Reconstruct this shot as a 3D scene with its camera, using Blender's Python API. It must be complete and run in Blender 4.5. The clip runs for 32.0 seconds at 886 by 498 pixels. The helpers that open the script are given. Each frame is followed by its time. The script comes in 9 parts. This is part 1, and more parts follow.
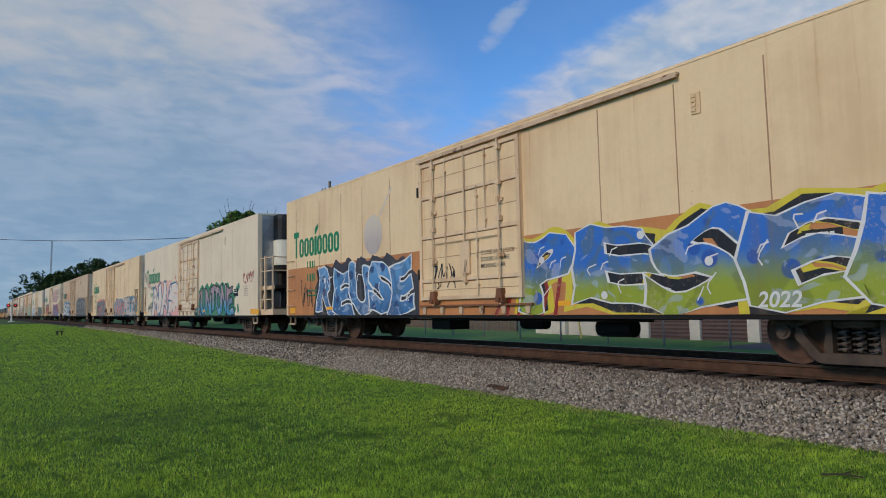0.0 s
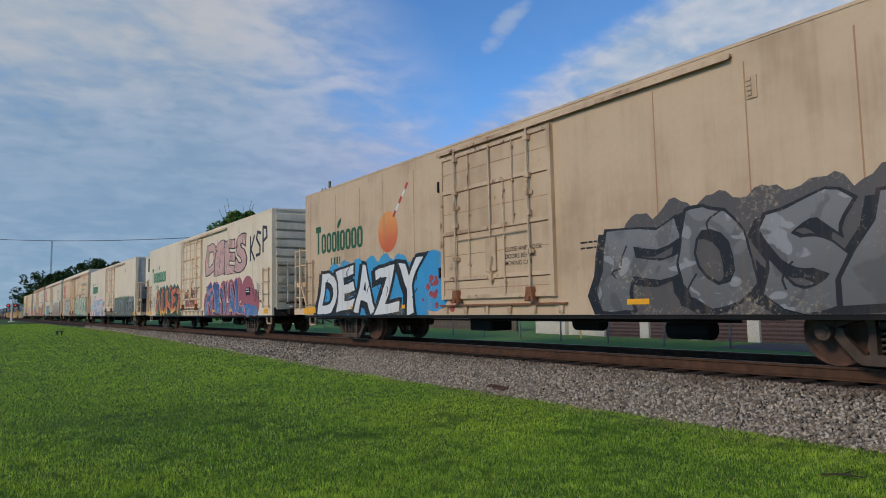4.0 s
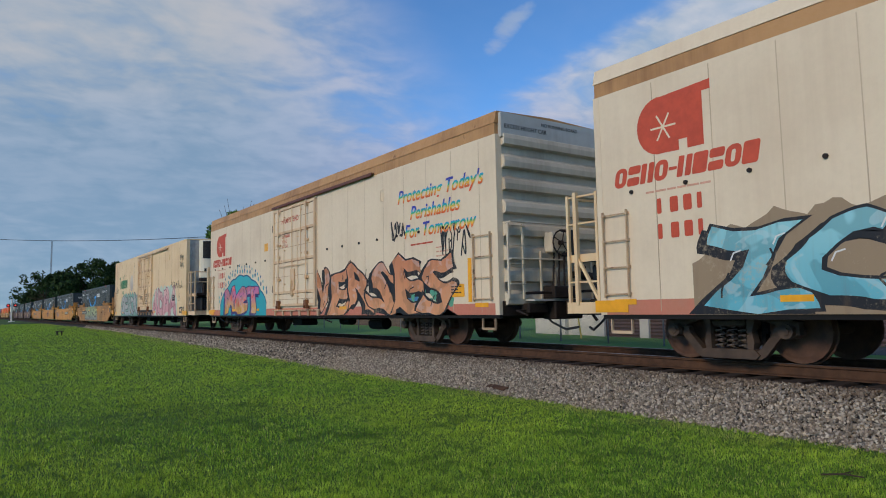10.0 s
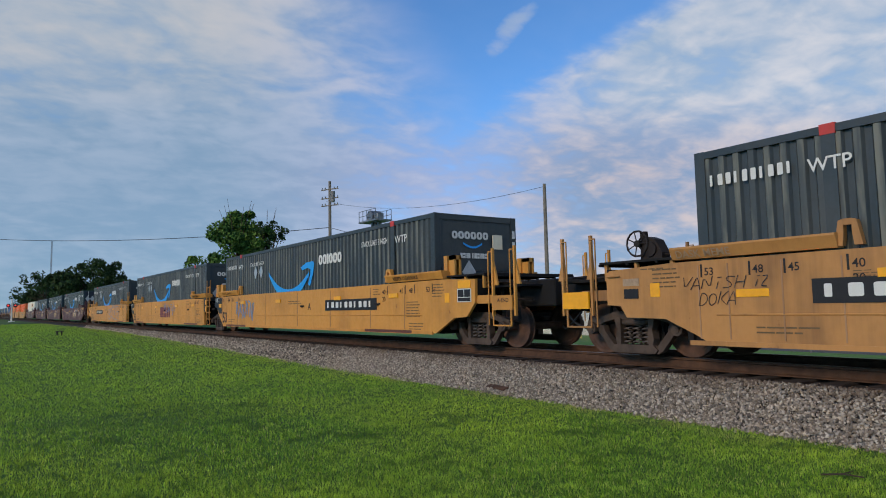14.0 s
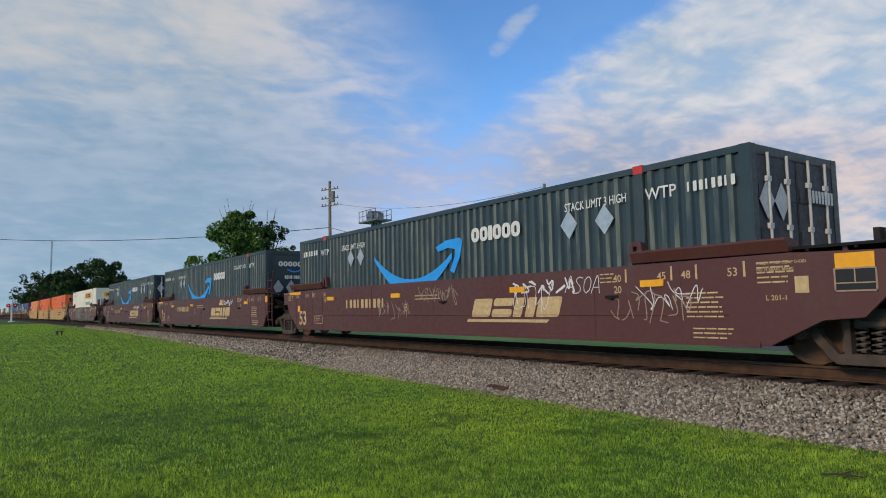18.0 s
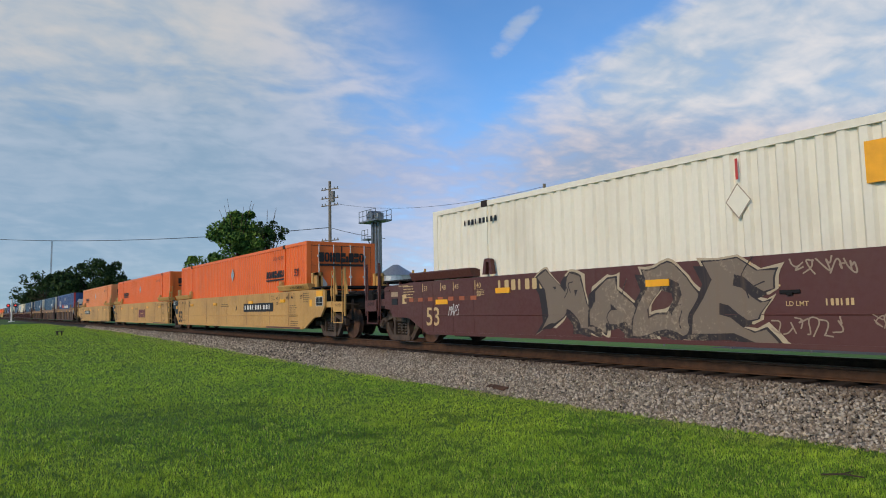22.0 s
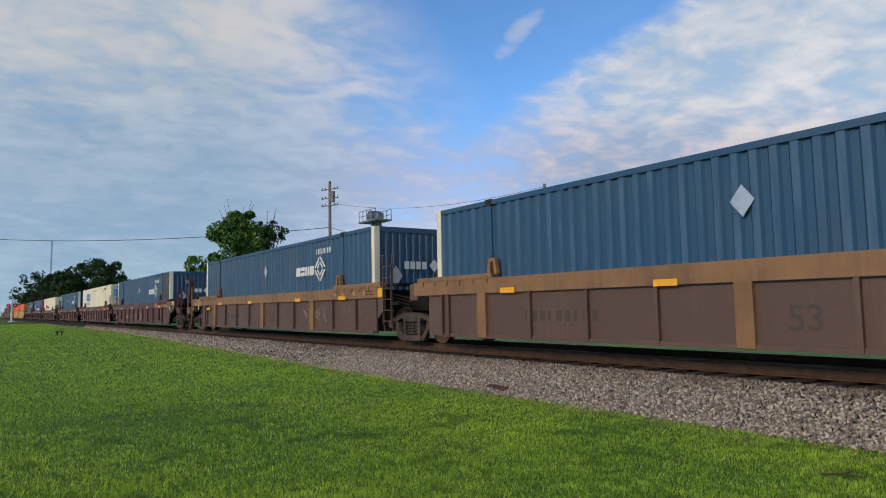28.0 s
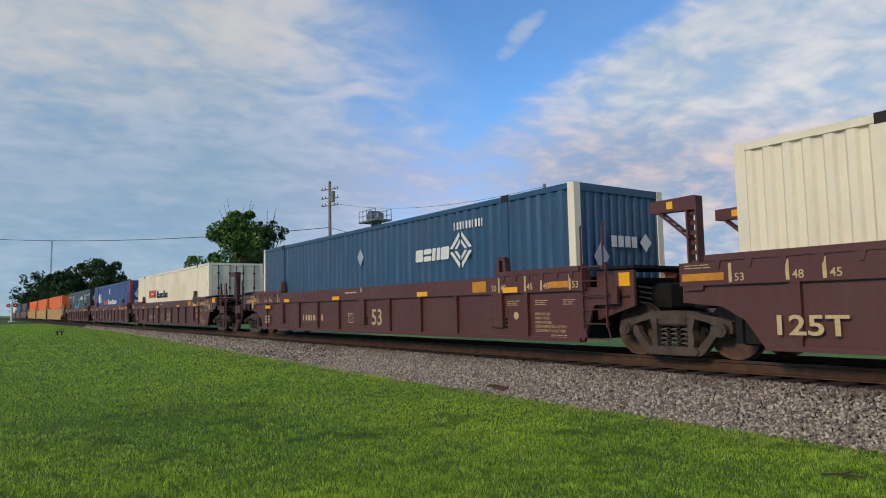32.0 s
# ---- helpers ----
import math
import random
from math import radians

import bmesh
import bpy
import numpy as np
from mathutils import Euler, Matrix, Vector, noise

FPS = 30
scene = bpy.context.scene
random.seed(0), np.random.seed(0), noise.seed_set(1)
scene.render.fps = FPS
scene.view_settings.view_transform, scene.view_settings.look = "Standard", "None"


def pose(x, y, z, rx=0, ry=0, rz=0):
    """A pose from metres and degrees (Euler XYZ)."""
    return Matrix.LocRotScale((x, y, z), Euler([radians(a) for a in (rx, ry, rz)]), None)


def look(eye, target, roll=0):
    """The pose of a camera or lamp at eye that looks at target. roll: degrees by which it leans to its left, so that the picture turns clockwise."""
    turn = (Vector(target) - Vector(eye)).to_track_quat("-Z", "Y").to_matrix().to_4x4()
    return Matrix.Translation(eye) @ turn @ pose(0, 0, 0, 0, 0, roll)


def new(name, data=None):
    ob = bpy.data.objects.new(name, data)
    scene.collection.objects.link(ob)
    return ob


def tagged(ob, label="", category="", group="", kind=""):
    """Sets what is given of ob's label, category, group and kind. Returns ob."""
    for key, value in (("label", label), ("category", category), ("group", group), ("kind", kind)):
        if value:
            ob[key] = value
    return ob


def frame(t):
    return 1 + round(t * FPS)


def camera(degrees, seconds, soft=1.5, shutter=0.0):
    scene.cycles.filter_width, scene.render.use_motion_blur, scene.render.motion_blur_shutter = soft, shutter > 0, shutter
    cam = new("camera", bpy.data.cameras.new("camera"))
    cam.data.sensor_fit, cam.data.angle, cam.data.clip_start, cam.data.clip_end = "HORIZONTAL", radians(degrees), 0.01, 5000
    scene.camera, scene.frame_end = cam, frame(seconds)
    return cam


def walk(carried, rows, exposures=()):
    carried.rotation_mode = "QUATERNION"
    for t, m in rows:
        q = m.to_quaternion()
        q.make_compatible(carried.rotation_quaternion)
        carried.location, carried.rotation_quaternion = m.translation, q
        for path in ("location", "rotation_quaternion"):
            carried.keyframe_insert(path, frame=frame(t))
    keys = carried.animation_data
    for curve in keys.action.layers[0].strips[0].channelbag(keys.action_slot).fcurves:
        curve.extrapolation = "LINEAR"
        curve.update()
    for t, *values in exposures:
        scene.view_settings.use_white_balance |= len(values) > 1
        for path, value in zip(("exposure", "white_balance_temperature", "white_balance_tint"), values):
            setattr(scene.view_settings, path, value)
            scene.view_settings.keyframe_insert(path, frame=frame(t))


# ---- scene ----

# ---------------------------------------------------------------- plan
# x runs along the track the way the train goes, y away from the camera, z up; the lawn is z = 0
EYE_Z = 1.60
RAIL_Z = 0.689          # top of the rails
YC = 10.416             # centre line of the track
SPEED = 17.375          # train, metres per second
SECONDS = 32.0

cam = camera(67.0, SECONDS, soft=1.0)
yaw, pitch = radians(54.77), radians(4.92)
ahead = Vector((-math.sin(yaw) * math.cos(pitch), math.cos(yaw) * math.cos(pitch), math.sin(pitch)))
EYE = Vector((0, 0, EYE_Z))
stand = look(EYE, EYE + ahead * 10, -1.13)
walk(cam, [(0, stand), (SECONDS, stand)], exposures=[(0, -0.07, 6500, 10), (5.0, -0.06, 6500, 10), (11.5, -0.06, 6500, 10), (13.5, 0.02, 6500, 10), (17.0, 0.08, 6900, 10), (19.0, 0.26, 7000, 10), (21.0, 0.32, 7000, 10), (22.5, 0.10, 7050, 10), (24.0, -0.03, 6850, 10), (26.0, -0.02, 6700, 10), (28.5, 0.25, 7050, 10), (30.5, 0.27, 7100, 10), (SECONDS, 0.18, 6950, 10)])

# ---------------------------------------------------------------- light
SUN_FROM = Vector((0.20, -0.94, 0.46)).normalized()   # low evening sun behind thin cloud
world = bpy.data.worlds.new("evening")
scene.world = world
world.use_nodes = True
wt = world.node_tree
sky = wt.nodes.new("ShaderNodeTexSky")
sky.sky_type, sky.sun_disc = "NISHITA", False
sky.sun_elevation = math.asin(SUN_FROM.z)
sky.sun_rotation = math.atan2(SUN_FROM.x, SUN_FROM.y)
sky.air_density, sky.dust_density, sky.ozone_density = 0.72, 0.0, 6.0
wt.nodes["Background"].inputs["Strength"].default_value = 0.18
haze = wt.nodes.new("ShaderNodeVectorMath")      # damp air takes some red out of the skylight
haze.operation = "MULTIPLY"
haze.inputs[1].default_value = (0.82, 1.04, 1.07)
wt.links.new(sky.outputs[0], haze.inputs[0])
wt.links.new(haze.outputs[0], wt.nodes["Background"].inputs["Color"])
sun = new("sun", bpy.data.lights.new("sun", "SUN"))
sun.data.energy, sun.data.angle, sun.data.color = 2.0, radians(12), (1.0, 0.81, 0.57)
sun.matrix_world = look(SUN_FROM * 100, (0, 0, 0))


# ---------------------------------------------------------------- materials
def rgb(r, g, b):
    """Linear colour from an eight-bit display colour."""
    return tuple((v / 255 / 12.92) if v <= 10 else ((v / 255 + 0.055) / 1.055) ** 2.4 for v in (r, g, b)) + (1.0,)


class Nodes:
    """A short way to wire a material."""

    def __init__(self, name, rough=0.6, metal=0.0, spec=0.4):
        self.mat = bpy.data.materials.new(name)
        self.mat.use_nodes = True
        self.t = self.mat.node_tree
        self.b = self.t.nodes["Principled BSDF"]
        self.b.inputs["Roughness"].default_value = rough
        self.b.inputs["Metallic"].default_value = metal
        self.b.inputs["Specular IOR Level"].default_value = spec
        self.co = self.t.nodes.new("ShaderNodeTexCoord").outputs["Object"]

    def put(self, socket, value):
        if isinstance(value, bpy.types.NodeSocket):
            self.t.links.new(value, socket)
        else:
            socket.default_value = value

    def node(self, kind, **ins):
        n = self.t.nodes.new(kind)
        for k, v in ins.items():
            self.put(n.inputs[k.replace("_", " ")], v)
        return n

    def scaled(self, x, y, z, shift=None):
        m = self.node("ShaderNodeMapping", Vector=self.co)
        m.inputs["Scale"].default_value = (x, y, z)
        if shift is not None:
            self.put(m.inputs["Location"], shift)
        return m.outputs[0]

    def noise(self, scale, detail=3.0, rough=0.55, vec=None, dist=0.0):
        return self.node("ShaderNodeTexNoise", Vector=vec or self.co, Scale=scale, Detail=detail, Roughness=rough, Distortion=dist).outputs["Fac"]

    def ramp(self, fac, lo, hi, a=0.0, b=1.0):
        r = self.node("ShaderNodeMapRange", Value=fac)
        for i, v in zip(("From Min", "From Max", "To Min", "To Max"), (lo, hi, a, b)):
            self.put(r.inputs[i], v)
        r.interpolation_type = "SMOOTHSTEP"
        return r.outputs[0]

    def mix(self, fac, a, b, mode="MIX"):
        m = self.t.nodes.new("ShaderNodeMix")
        m.data_type, m.blend_type = "RGBA", mode
        self.put(m.inputs["Factor"], fac)
        self.put(m.inputs[6], a)
        self.put(m.inputs[7], b)
        return m.outputs[2]

    def math(self, op, a, b=0.0, c=0.0):
        m = self.t.nodes.new("ShaderNodeMath")
        m.operation = op
        for i, v in enumerate((a, b, c)):
            self.put(m.inputs[i], v)
        return m.outputs[0]

    def axis(self, i):
        return self.node("ShaderNodeSeparateXYZ", Vector=self.co).outputs[i]

    def rand(self):
        return self.t.nodes.new("ShaderNodeObjectInfo").outputs["Random"]

    def colour(self, value):
        self.put(self.b.inputs["Base Color"], value)
        return self

    def bump(self, height, strength=0.3, dist=0.01):
        n = self.node("ShaderNodeBump", Height=height, Strength=strength, Distance=dist)
        self.put(self.b.inputs["Normal"], n.outputs[0])
        return self

    def roughness(self, value):
        self.put(self.b.inputs["Roughness"], value)
        return self


def dark(c, k):
    return tuple(v * k for v in c[:3]) + (1.0,)


def paint(name, col, grime=rgb(104, 78, 56), amount=0.5, rough=0.55, rust=0.0, drip=0.0, rib=None):
    """Weathered vehicle paint: blotches, streaks that run down, specks of rust."""
    n = Nodes(name, rough)
    sh = n.node("ShaderNodeCombineXYZ", X=n.math("MULTIPLY", n.rand(), 37.0), Y=0.0, Z=n.math("MULTIPLY", n.rand(), 11.0)).outputs[0]
    big = n.noise(0.55, 4, 0.6, n.scaled(1, 1, 1, sh))
    streak = n.noise(1.0, 4, 0.65, n.scaled(5.5, 5.5, 0.35, sh))
    fine = n.noise(14, 3, 0.6, n.scaled(1, 1, 1, sh))
    f = n.math("MULTIPLY", n.ramp(n.math("ADD", n.math("MULTIPLY", big, 0.78), n.math("MULTIPLY", streak, 0.32)), 0.46, 0.78), amount)
    c = n.mix(f, col, grime)
    c = n.mix(n.ramp(fine, 0.3, 0.75, 0.0, 0.14), c, dark(col, 0.76))
    if drip:
        run = n.noise(1.0, 5, 0.7, n.scaled(7.0, 7.0, 0.22, sh))
        c = n.mix(n.math("MULTIPLY", n.ramp(run, 0.58, 0.78), n.ramp(big, 0.35, 0.65, drip * 0.4, drip)), c, rgb(186, 126, 78))
    if rust:
        spots = n.noise(3.2, 5, 0.7, n.scaled(1, 1, 0.7, sh))
        c = n.mix(n.ramp(spots, 0.70 - 0.12 * rust, 0.80 - 0.10 * rust), c, rgb(96, 52, 30))
    if rib:
        # the proud faces of pressed ribs are paler, in patches
        y = n.math("ABSOLUTE", n.axis(1))
        face = n.math("MULTIPLY", n.ramp(y, 1.274, 1.281), n.ramp(y, 1.289, 1.285))
        rib_mask = n.math("MULTIPLY", face, n.ramp(n.noise(1.0, 4, 0.65, n.scaled(3.5, 1.0, 0.5, sh)), 0.40, 0.66, 0.08, 0.80))
        c = n.mix(rib_mask, c, rib)
    n.colour(c)
    n.roughness(n.ramp(fine, 0.2, 0.8, rough - 0.12, rough + 0.14))
    n.bump(n.math("ADD", n.math("MULTIPLY", fine, 0.2), n.noise(0.9, 2, 0.5, n.scaled(1, 1, 1, sh))), 0.16, 0.012)
    return n.mat


def spray(name, top, bottom, z0, z1, spot=None, inner=True):
    """Spray paint that fades from one colour to another up the piece, with faint spots."""
    n = Nodes(name, 0.5)
    f = n.ramp(n.math("ADD", n.axis(2), n.math("MULTIPLY", n.noise(1.7, 3), 0.5)), z0 + 0.2, z1 + 0.2)
    c = n.mix(f, bottom, top)
    if spot:
        v = n.node("ShaderNodeTexVoronoi", Vector=n.co, Scale=1.9)
        c = n.mix(n.ramp(v.outputs["Distance"], 0.28, 0.22), c, spot)
    # hard-edged darker and paler shapes inside the fill, drips, worn specks
    if inner:
        shape = n.noise(1.5, 2, 0.4, n.scaled(1.0, 1.0, 0.75), 1.4)
        c = n.mix(n.ramp(shape, 0.52, 0.57, 0.0, 0.42), c, tuple(v * 0.42 for v in bottom[:3]) + (1.0,))
        glint = n.noise(1.9, 2, 0.4, n.scaled(0.8, 0.8, 1.2), 1.8)
        c = n.mix(n.ramp(glint, 0.58, 0.62, 0.0, 0.40), c, tuple(v * 0.45 + 0.36 for v in top[:3]) + (1.0,))
    run = n.noise(1.0, 4, 0.6, n.scaled(6, 6, 0.5))
    c = n.mix(n.ramp(run, 0.5, 0.8, 0.0, 0.4), c, rgb(120, 95, 72))
    worn = n.math("ADD", n.math("MULTIPLY", n.noise(16, 5, 0.75), 0.6), n.math("MULTIPLY", n.noise(0.9, 3, 0.6), 0.4))
    c = n.mix(n.ramp(worn, 0.53, 0.66, 0.0, 0.5), c, rgb(190, 168, 138))
    n.colour(c)
    return n.mat


def plain(name, col, rough=0.6, metal=0.0, var=0.2, scale=9.0, bump=0.12):
    n = Nodes(name, rough, metal)
    f = n.noise(scale, 4, 0.6)
    n.colour(n.mix(n.ramp(f, 0.25, 0.75), dark(col, 1 - var), dark(col, 1 + var * 0.6)))
    n.bump(f, bump, 0.01)
    return n.mat


CREAM = paint("cream_paint", rgb(226, 207, 177), rgb(160, 124, 90), amount=0.22, drip=0.16)
CREAM_STAINED = paint("stained_cream_paint", rgb(231, 201, 156), rgb(172, 124, 80), amount=0.36, rust=0.3, drip=0.7)
RUSTY_CREAM = paint("rust_stained_cream_paint", rgb(222, 192, 154), rgb(168, 118, 76), amount=0.6, rust=0.4, drip=0.9)
DOOR_IRON = paint("rusty_door_iron", rgb(204, 176, 142), rgb(124, 84, 56), amount=0.75, rust=1.1, drip=0.9)
END_CREAM = paint("cream_end_paint", rgb(208, 196, 174), rgb(120, 98, 76), amount=0.5, rust=0.2)
SILL_RED = paint("faded_red_sill_paint", rgb(196, 120, 96), rgb(170, 132, 104), amount=0.6, rust=0.2)
DARK_RAIL = paint("dark_red_brown_rail_paint", rgb(96, 52, 42), amount=0.4)
TAN_DIRTY = paint("dirty_tan_paint", rgb(202, 174, 140), rgb(142, 112, 82), amount=0.55, rust=0.2)
RUST = paint("bare_rust", rgb(134, 84, 50), rgb(84, 52, 34), amount=0.8, rust=0.8)
SEAM = paint("rust_streaked_seam", rgb(168, 128, 92), rgb(104, 72, 46), amount=0.8, rust=0.6)
SEAM_PALE = paint("weathered_seam", rgb(204, 182, 152), rgb(122, 96, 66), amount=0.8, rust=0.3)
BROWN_BAND = paint("brown_band_paint", rgb(194, 128, 74), rgb(128, 82, 54), amount=0.5, rust=0.2, drip=0.4)
PATCH = paint("dark_replacement_paint", rgb(58, 62, 62), rgb(96, 84, 64), amount=0.5)
RUST_BAND = paint("rusty_roof_band_paint", rgb(188, 142, 92), rgb(112, 70, 40), amount=0.7, rust=0.5)
END_GREY = paint("grey_end_paint", rgb(186, 186, 180), rgb(120, 112, 100), amount=0.4)
SILVER = plain("bare_aluminium", rgb(168, 170, 172), 0.42, 0.7, 0.18, 5)
YELLOW = paint("yellow_paint", rgb(204, 142, 62), rgb(126, 84, 42), amount=0.55, rust=0.15, drip=0.3)
YELLOW_OLD = paint("faded_yellow_paint", rgb(186, 132, 72), rgb(92, 64, 42), amount=0.8, rust=0.45, drip=0.3)
SAND = paint("sand_yellow_paint", rgb(194, 148, 84), rgb(120, 90, 56), amount=0.5, rust=0.1, drip=0.25)
MINERAL = paint("mineral_brown_paint", rgb(86, 47, 41), rgb(92, 66, 54), amount=0.5, rough=0.5, rust=0.1)
OLD_CHORD = paint("worn_ochre_chord_paint", rgb(140, 101, 63), rgb(92, 66, 50), amount=0.85, rust=0.5, drip=0.3)
MINERAL_OLD = paint("dusty_brown_paint", rgb(90, 66, 55), rgb(108, 84, 66), amount=0.6, rust=0.25, drip=0.3)
NAVY = paint("slate_blue_paint", rgb(48, 57, 60), rgb(96, 92, 82), amount=0.3, rough=0.46, rib=rgb(124, 122, 106))
GREENISH = paint("dark_teal_paint", rgb(42, 58, 62), rgb(94, 92, 80), amount=0.32, rough=0.46, rib=rgb(120, 122, 106))
BLUE = paint("blue_container_paint", rgb(38, 74, 100), rgb(76, 80, 80), amount=0.35, rough=0.45, rib=rgb(70, 96, 118))
PACER = paint("royal_blue_paint", rgb(46, 76, 122), rgb(66, 70, 92), amount=0.35, rough=0.45)
ORANGE = paint("orange_paint", rgb(232, 108, 40), rgb(168, 84, 42), amount=0.3, rough=0.45)
ORANGE_PALE = paint("faded_orange_paint", rgb(226, 140, 86), rgb(180, 112, 72), amount=0.35, rough=0.55)
IVORY = paint("ivory_paint", rgb(230, 217, 186), rgb(150, 130, 98), amount=0.28, rust=0.15)
WHITE = paint("white_container_paint", rgb(228, 221, 200), rgb(166, 152, 126), amount=0.25)
NAVY_DOOR = paint("dark_navy_door_paint", rgb(32, 40, 52), rgb(74, 74, 72), amount=0.35, rough=0.5)
ORANGE_DULL = paint("dull_orange_paint", rgb(168, 92, 58), rgb(104, 64, 52), amount=0.6)
RED = paint("red_paint", rgb(190, 58, 52), amount=0.3)
BLACK = plain("black_plastic", rgb(24, 26, 30), 0.5, 0, 0.25, 12)
GRIMY = plain("grimy_steel", rgb(40, 31, 26), 0.75, 0.1, 0.45, 7, 0.3)
TRUCK_GREY = plain("dusty_cast_steel", rgb(76, 62, 52), 0.8, 0.0, 0.4, 5, 0.3)
SPRING = plain("spring_steel", rgb(84, 74, 68), 0.6, 0.3, 0.3, 12)
UNDER = plain("dark_underframe", rgb(18, 16, 15), 0.85, 0, 0.3, 4)
WHITEMARK = plain("white_lettering_paint", rgb(214, 212, 202), 0.6, 0, 0.15, 20, 0)
BLACKMARK = plain("black_lettering_paint", rgb(30, 28, 28), 0.6, 0, 0.2, 20, 0)
GREENMARK = plain("green_logo_paint", rgb(18, 122, 76), 0.5, 0, 0.15, 6, 0)
REDMARK = plain("red_logo_paint", rgb(196, 78, 50), 0.55, 0, 0.15, 6, 0)
FAINT = plain("faded_black_print", rgb(162, 146, 126), 0.6, 0, 0.2, 20, 0)
FINE_DARK = plain("worn_dark_print", rgb(104, 82, 52), 0.6, 0, 0.2, 20, 0)
FINE_PALE = plain("worn_pale_print", rgb(164, 138, 110), 0.6, 0, 0.2, 20, 0)
FAINT_RED = plain("faded_red_print", rgb(214, 160, 134), 0.6, 0, 0.2, 20, 0)
CREAMMARK = plain("cream_lettering_paint", rgb(196, 166, 118), 0.6, 0, 0.2, 12, 0)
SKYMARK = plain("bright_blue_logo_paint", rgb(30, 150, 220), 0.5, 0, 0.1, 6, 0)
REFLECT = plain("yellow_reflector", rgb(238, 166, 20), 0.35, 0, 0.1, 6, 0)
PLACARD = plain("silver_placard", rgb(176, 180, 180), 0.4, 0.4, 0.15, 8, 0)
WHEEL = plain("rusty_wheel_steel", rgb(88, 62, 48), 0.8, 0.0, 0.35, 6, 0.2)


# ---------------------------------------------------------------- mesh helpers
def box(bm, x0, x1, y0, y1, z0, z1, bevel=0.0):
    made = bmesh.ops.create_cube(bm, size=1.0, matrix=Matrix.Translation(((x0 + x1) / 2, (y0 + y1) / 2, (z0 + z1) / 2)) @ Matrix.Diagonal((abs(x1 - x0), abs(y1 - y0), abs(z1 - z0), 1)))
    if bevel:
        edges = list({e for v in made["verts"] for e in v.link_edges})
        bmesh.ops.bevel(bm, geom=edges, offset=bevel, segments=1, affect="EDGES")
    return bm


def rod(bm, a, b, r, n=8, r2=None):
    """A round bar from a to b."""
    a, b = Vector(a), Vector(b)
    d = b - a
    m = Matrix.Translation((a + b) / 2) @ d.to_track_quat("Z", "Y").to_matrix().to_4x4()
    bmesh.ops.create_cone(bm, cap_ends=True, segments=n, radius1=r, radius2=r if r2 is None else r2, depth=d.length, matrix=m)
    return bm


def bar(bm, a, b, w, h):
    """A square bar from a to b."""
    a, b = Vector(a), Vector(b)
    d = b - a
    m = Matrix.Translation((a + b) / 2) @ d.to_track_quat("X", "Z").to_matrix().to_4x4() @ Matrix.Diagonal((d.length, w, h, 1))
    bmesh.ops.create_cube(bm, size=1.0, matrix=m)
    return bm


def slab(bm, outline, y0, y1):
    """An outline in x and z, as thick as y0 to y1."""
    front = [bm.verts.new((x, y0, z)) for x, z in outline]
    back = [bm.verts.new((x, y1, z)) for x, z in outline]
    bm.faces.new(front)
    bm.faces.new(back[::-1])
    k = len(front)
    for i in range(k):
        j = (i + 1) % k
        bm.faces.new((front[j], front[i], back[i], back[j]))
    return bm


def extrude_x(bm, outline, x0, x1):
    """An outline in y and z, from x0 to x1."""
    a = [bm.verts.new((x0, y, z)) for y, z in outline]
    b = [bm.verts.new((x1, y, z)) for y, z in outline]
    bm.faces.new(a[::-1])
    bm.faces.new(b)
    k = len(a)
    for i in range(k):
        j = (i + 1) % k
        bm.faces.new((a[i], a[j], b[j], b[i]))
    return bm


def ring_y(bm, x, z, y0, y1, rings, n=28):
    """A turned body about an axis along y: rings of (y fraction, radius)."""
    loops = []
    for f, r in rings:
        y = y0 + (y1 - y0) * f
        loops.append([bm.verts.new((x + r * math.cos(2 * math.pi * i / n), y, z + r * math.sin(2 * math.pi * i / n))) for i in range(n)])
    for a, b in zip(loops, loops[1:]):
        for i in range(n):
            bm.faces.new((a[i], a[(i + 1) % n], b[(i + 1) % n], b[i]))
    bm.faces.new(loops[0][::-1])
    bm.faces.new(loops[-1])
    return bm


def mesh_of(bm, name, smooth=False):
    bmesh.ops.recalc_face_normals(bm, faces=bm.faces)
    me = bpy.data.meshes.new(name)
    bm.to_mesh(me)
    bm.free()
    me.materials.append(None)
    if smooth:
        me.polygons.foreach_set("use_smooth", [True] * len(me.polygons))
    return me


CACHE = {}


def part(name, bm, material, parent, label="", key=None, at=None, smooth=False):
    """One mesh object under a thing or a part. bm: a bmesh, or a function that fills one (kept under key and shared)."""
    if callable(bm):
        k = key or (name, bm)
        if k not in CACHE:
            b = bmesh.new()
            bm(b)
            CACHE[k] = mesh_of(b, name, smooth)
        me = CACHE[k]
    elif isinstance(bm, bpy.types.Mesh):
        me = bm
    else:
        me = mesh_of(bm, name, smooth)
    ob = new(name, me)
    ob.material_slots[0].link = "OBJECT"
    ob.material_slots[0].material = material
    ob.parent = parent
    if at is not None:
        ob.matrix_basis = at
    if label:
        tagged(ob, label)
    return ob


def thing(name, label, category, at, group="", kind=""):
    ob = new(name)
    ob.empty_display_size = 0.3
    ob.matrix_basis = at
    return tagged(ob, label, category, group, kind)


def solid(name, bm, material, label, category, at=None, group="", kind="", smooth=False):
    """A thing of one mesh."""
    ob = part(name, bm, material, None, at=at, smooth=smooth)
    return tagged(ob, label, category, group, kind)


MOVING = []      # (thing, x of its origin at 0 s, y, z): all that rolls with the train
ROLLING = []     # (wheelset, x of its centre at 0 s, place on its truck)


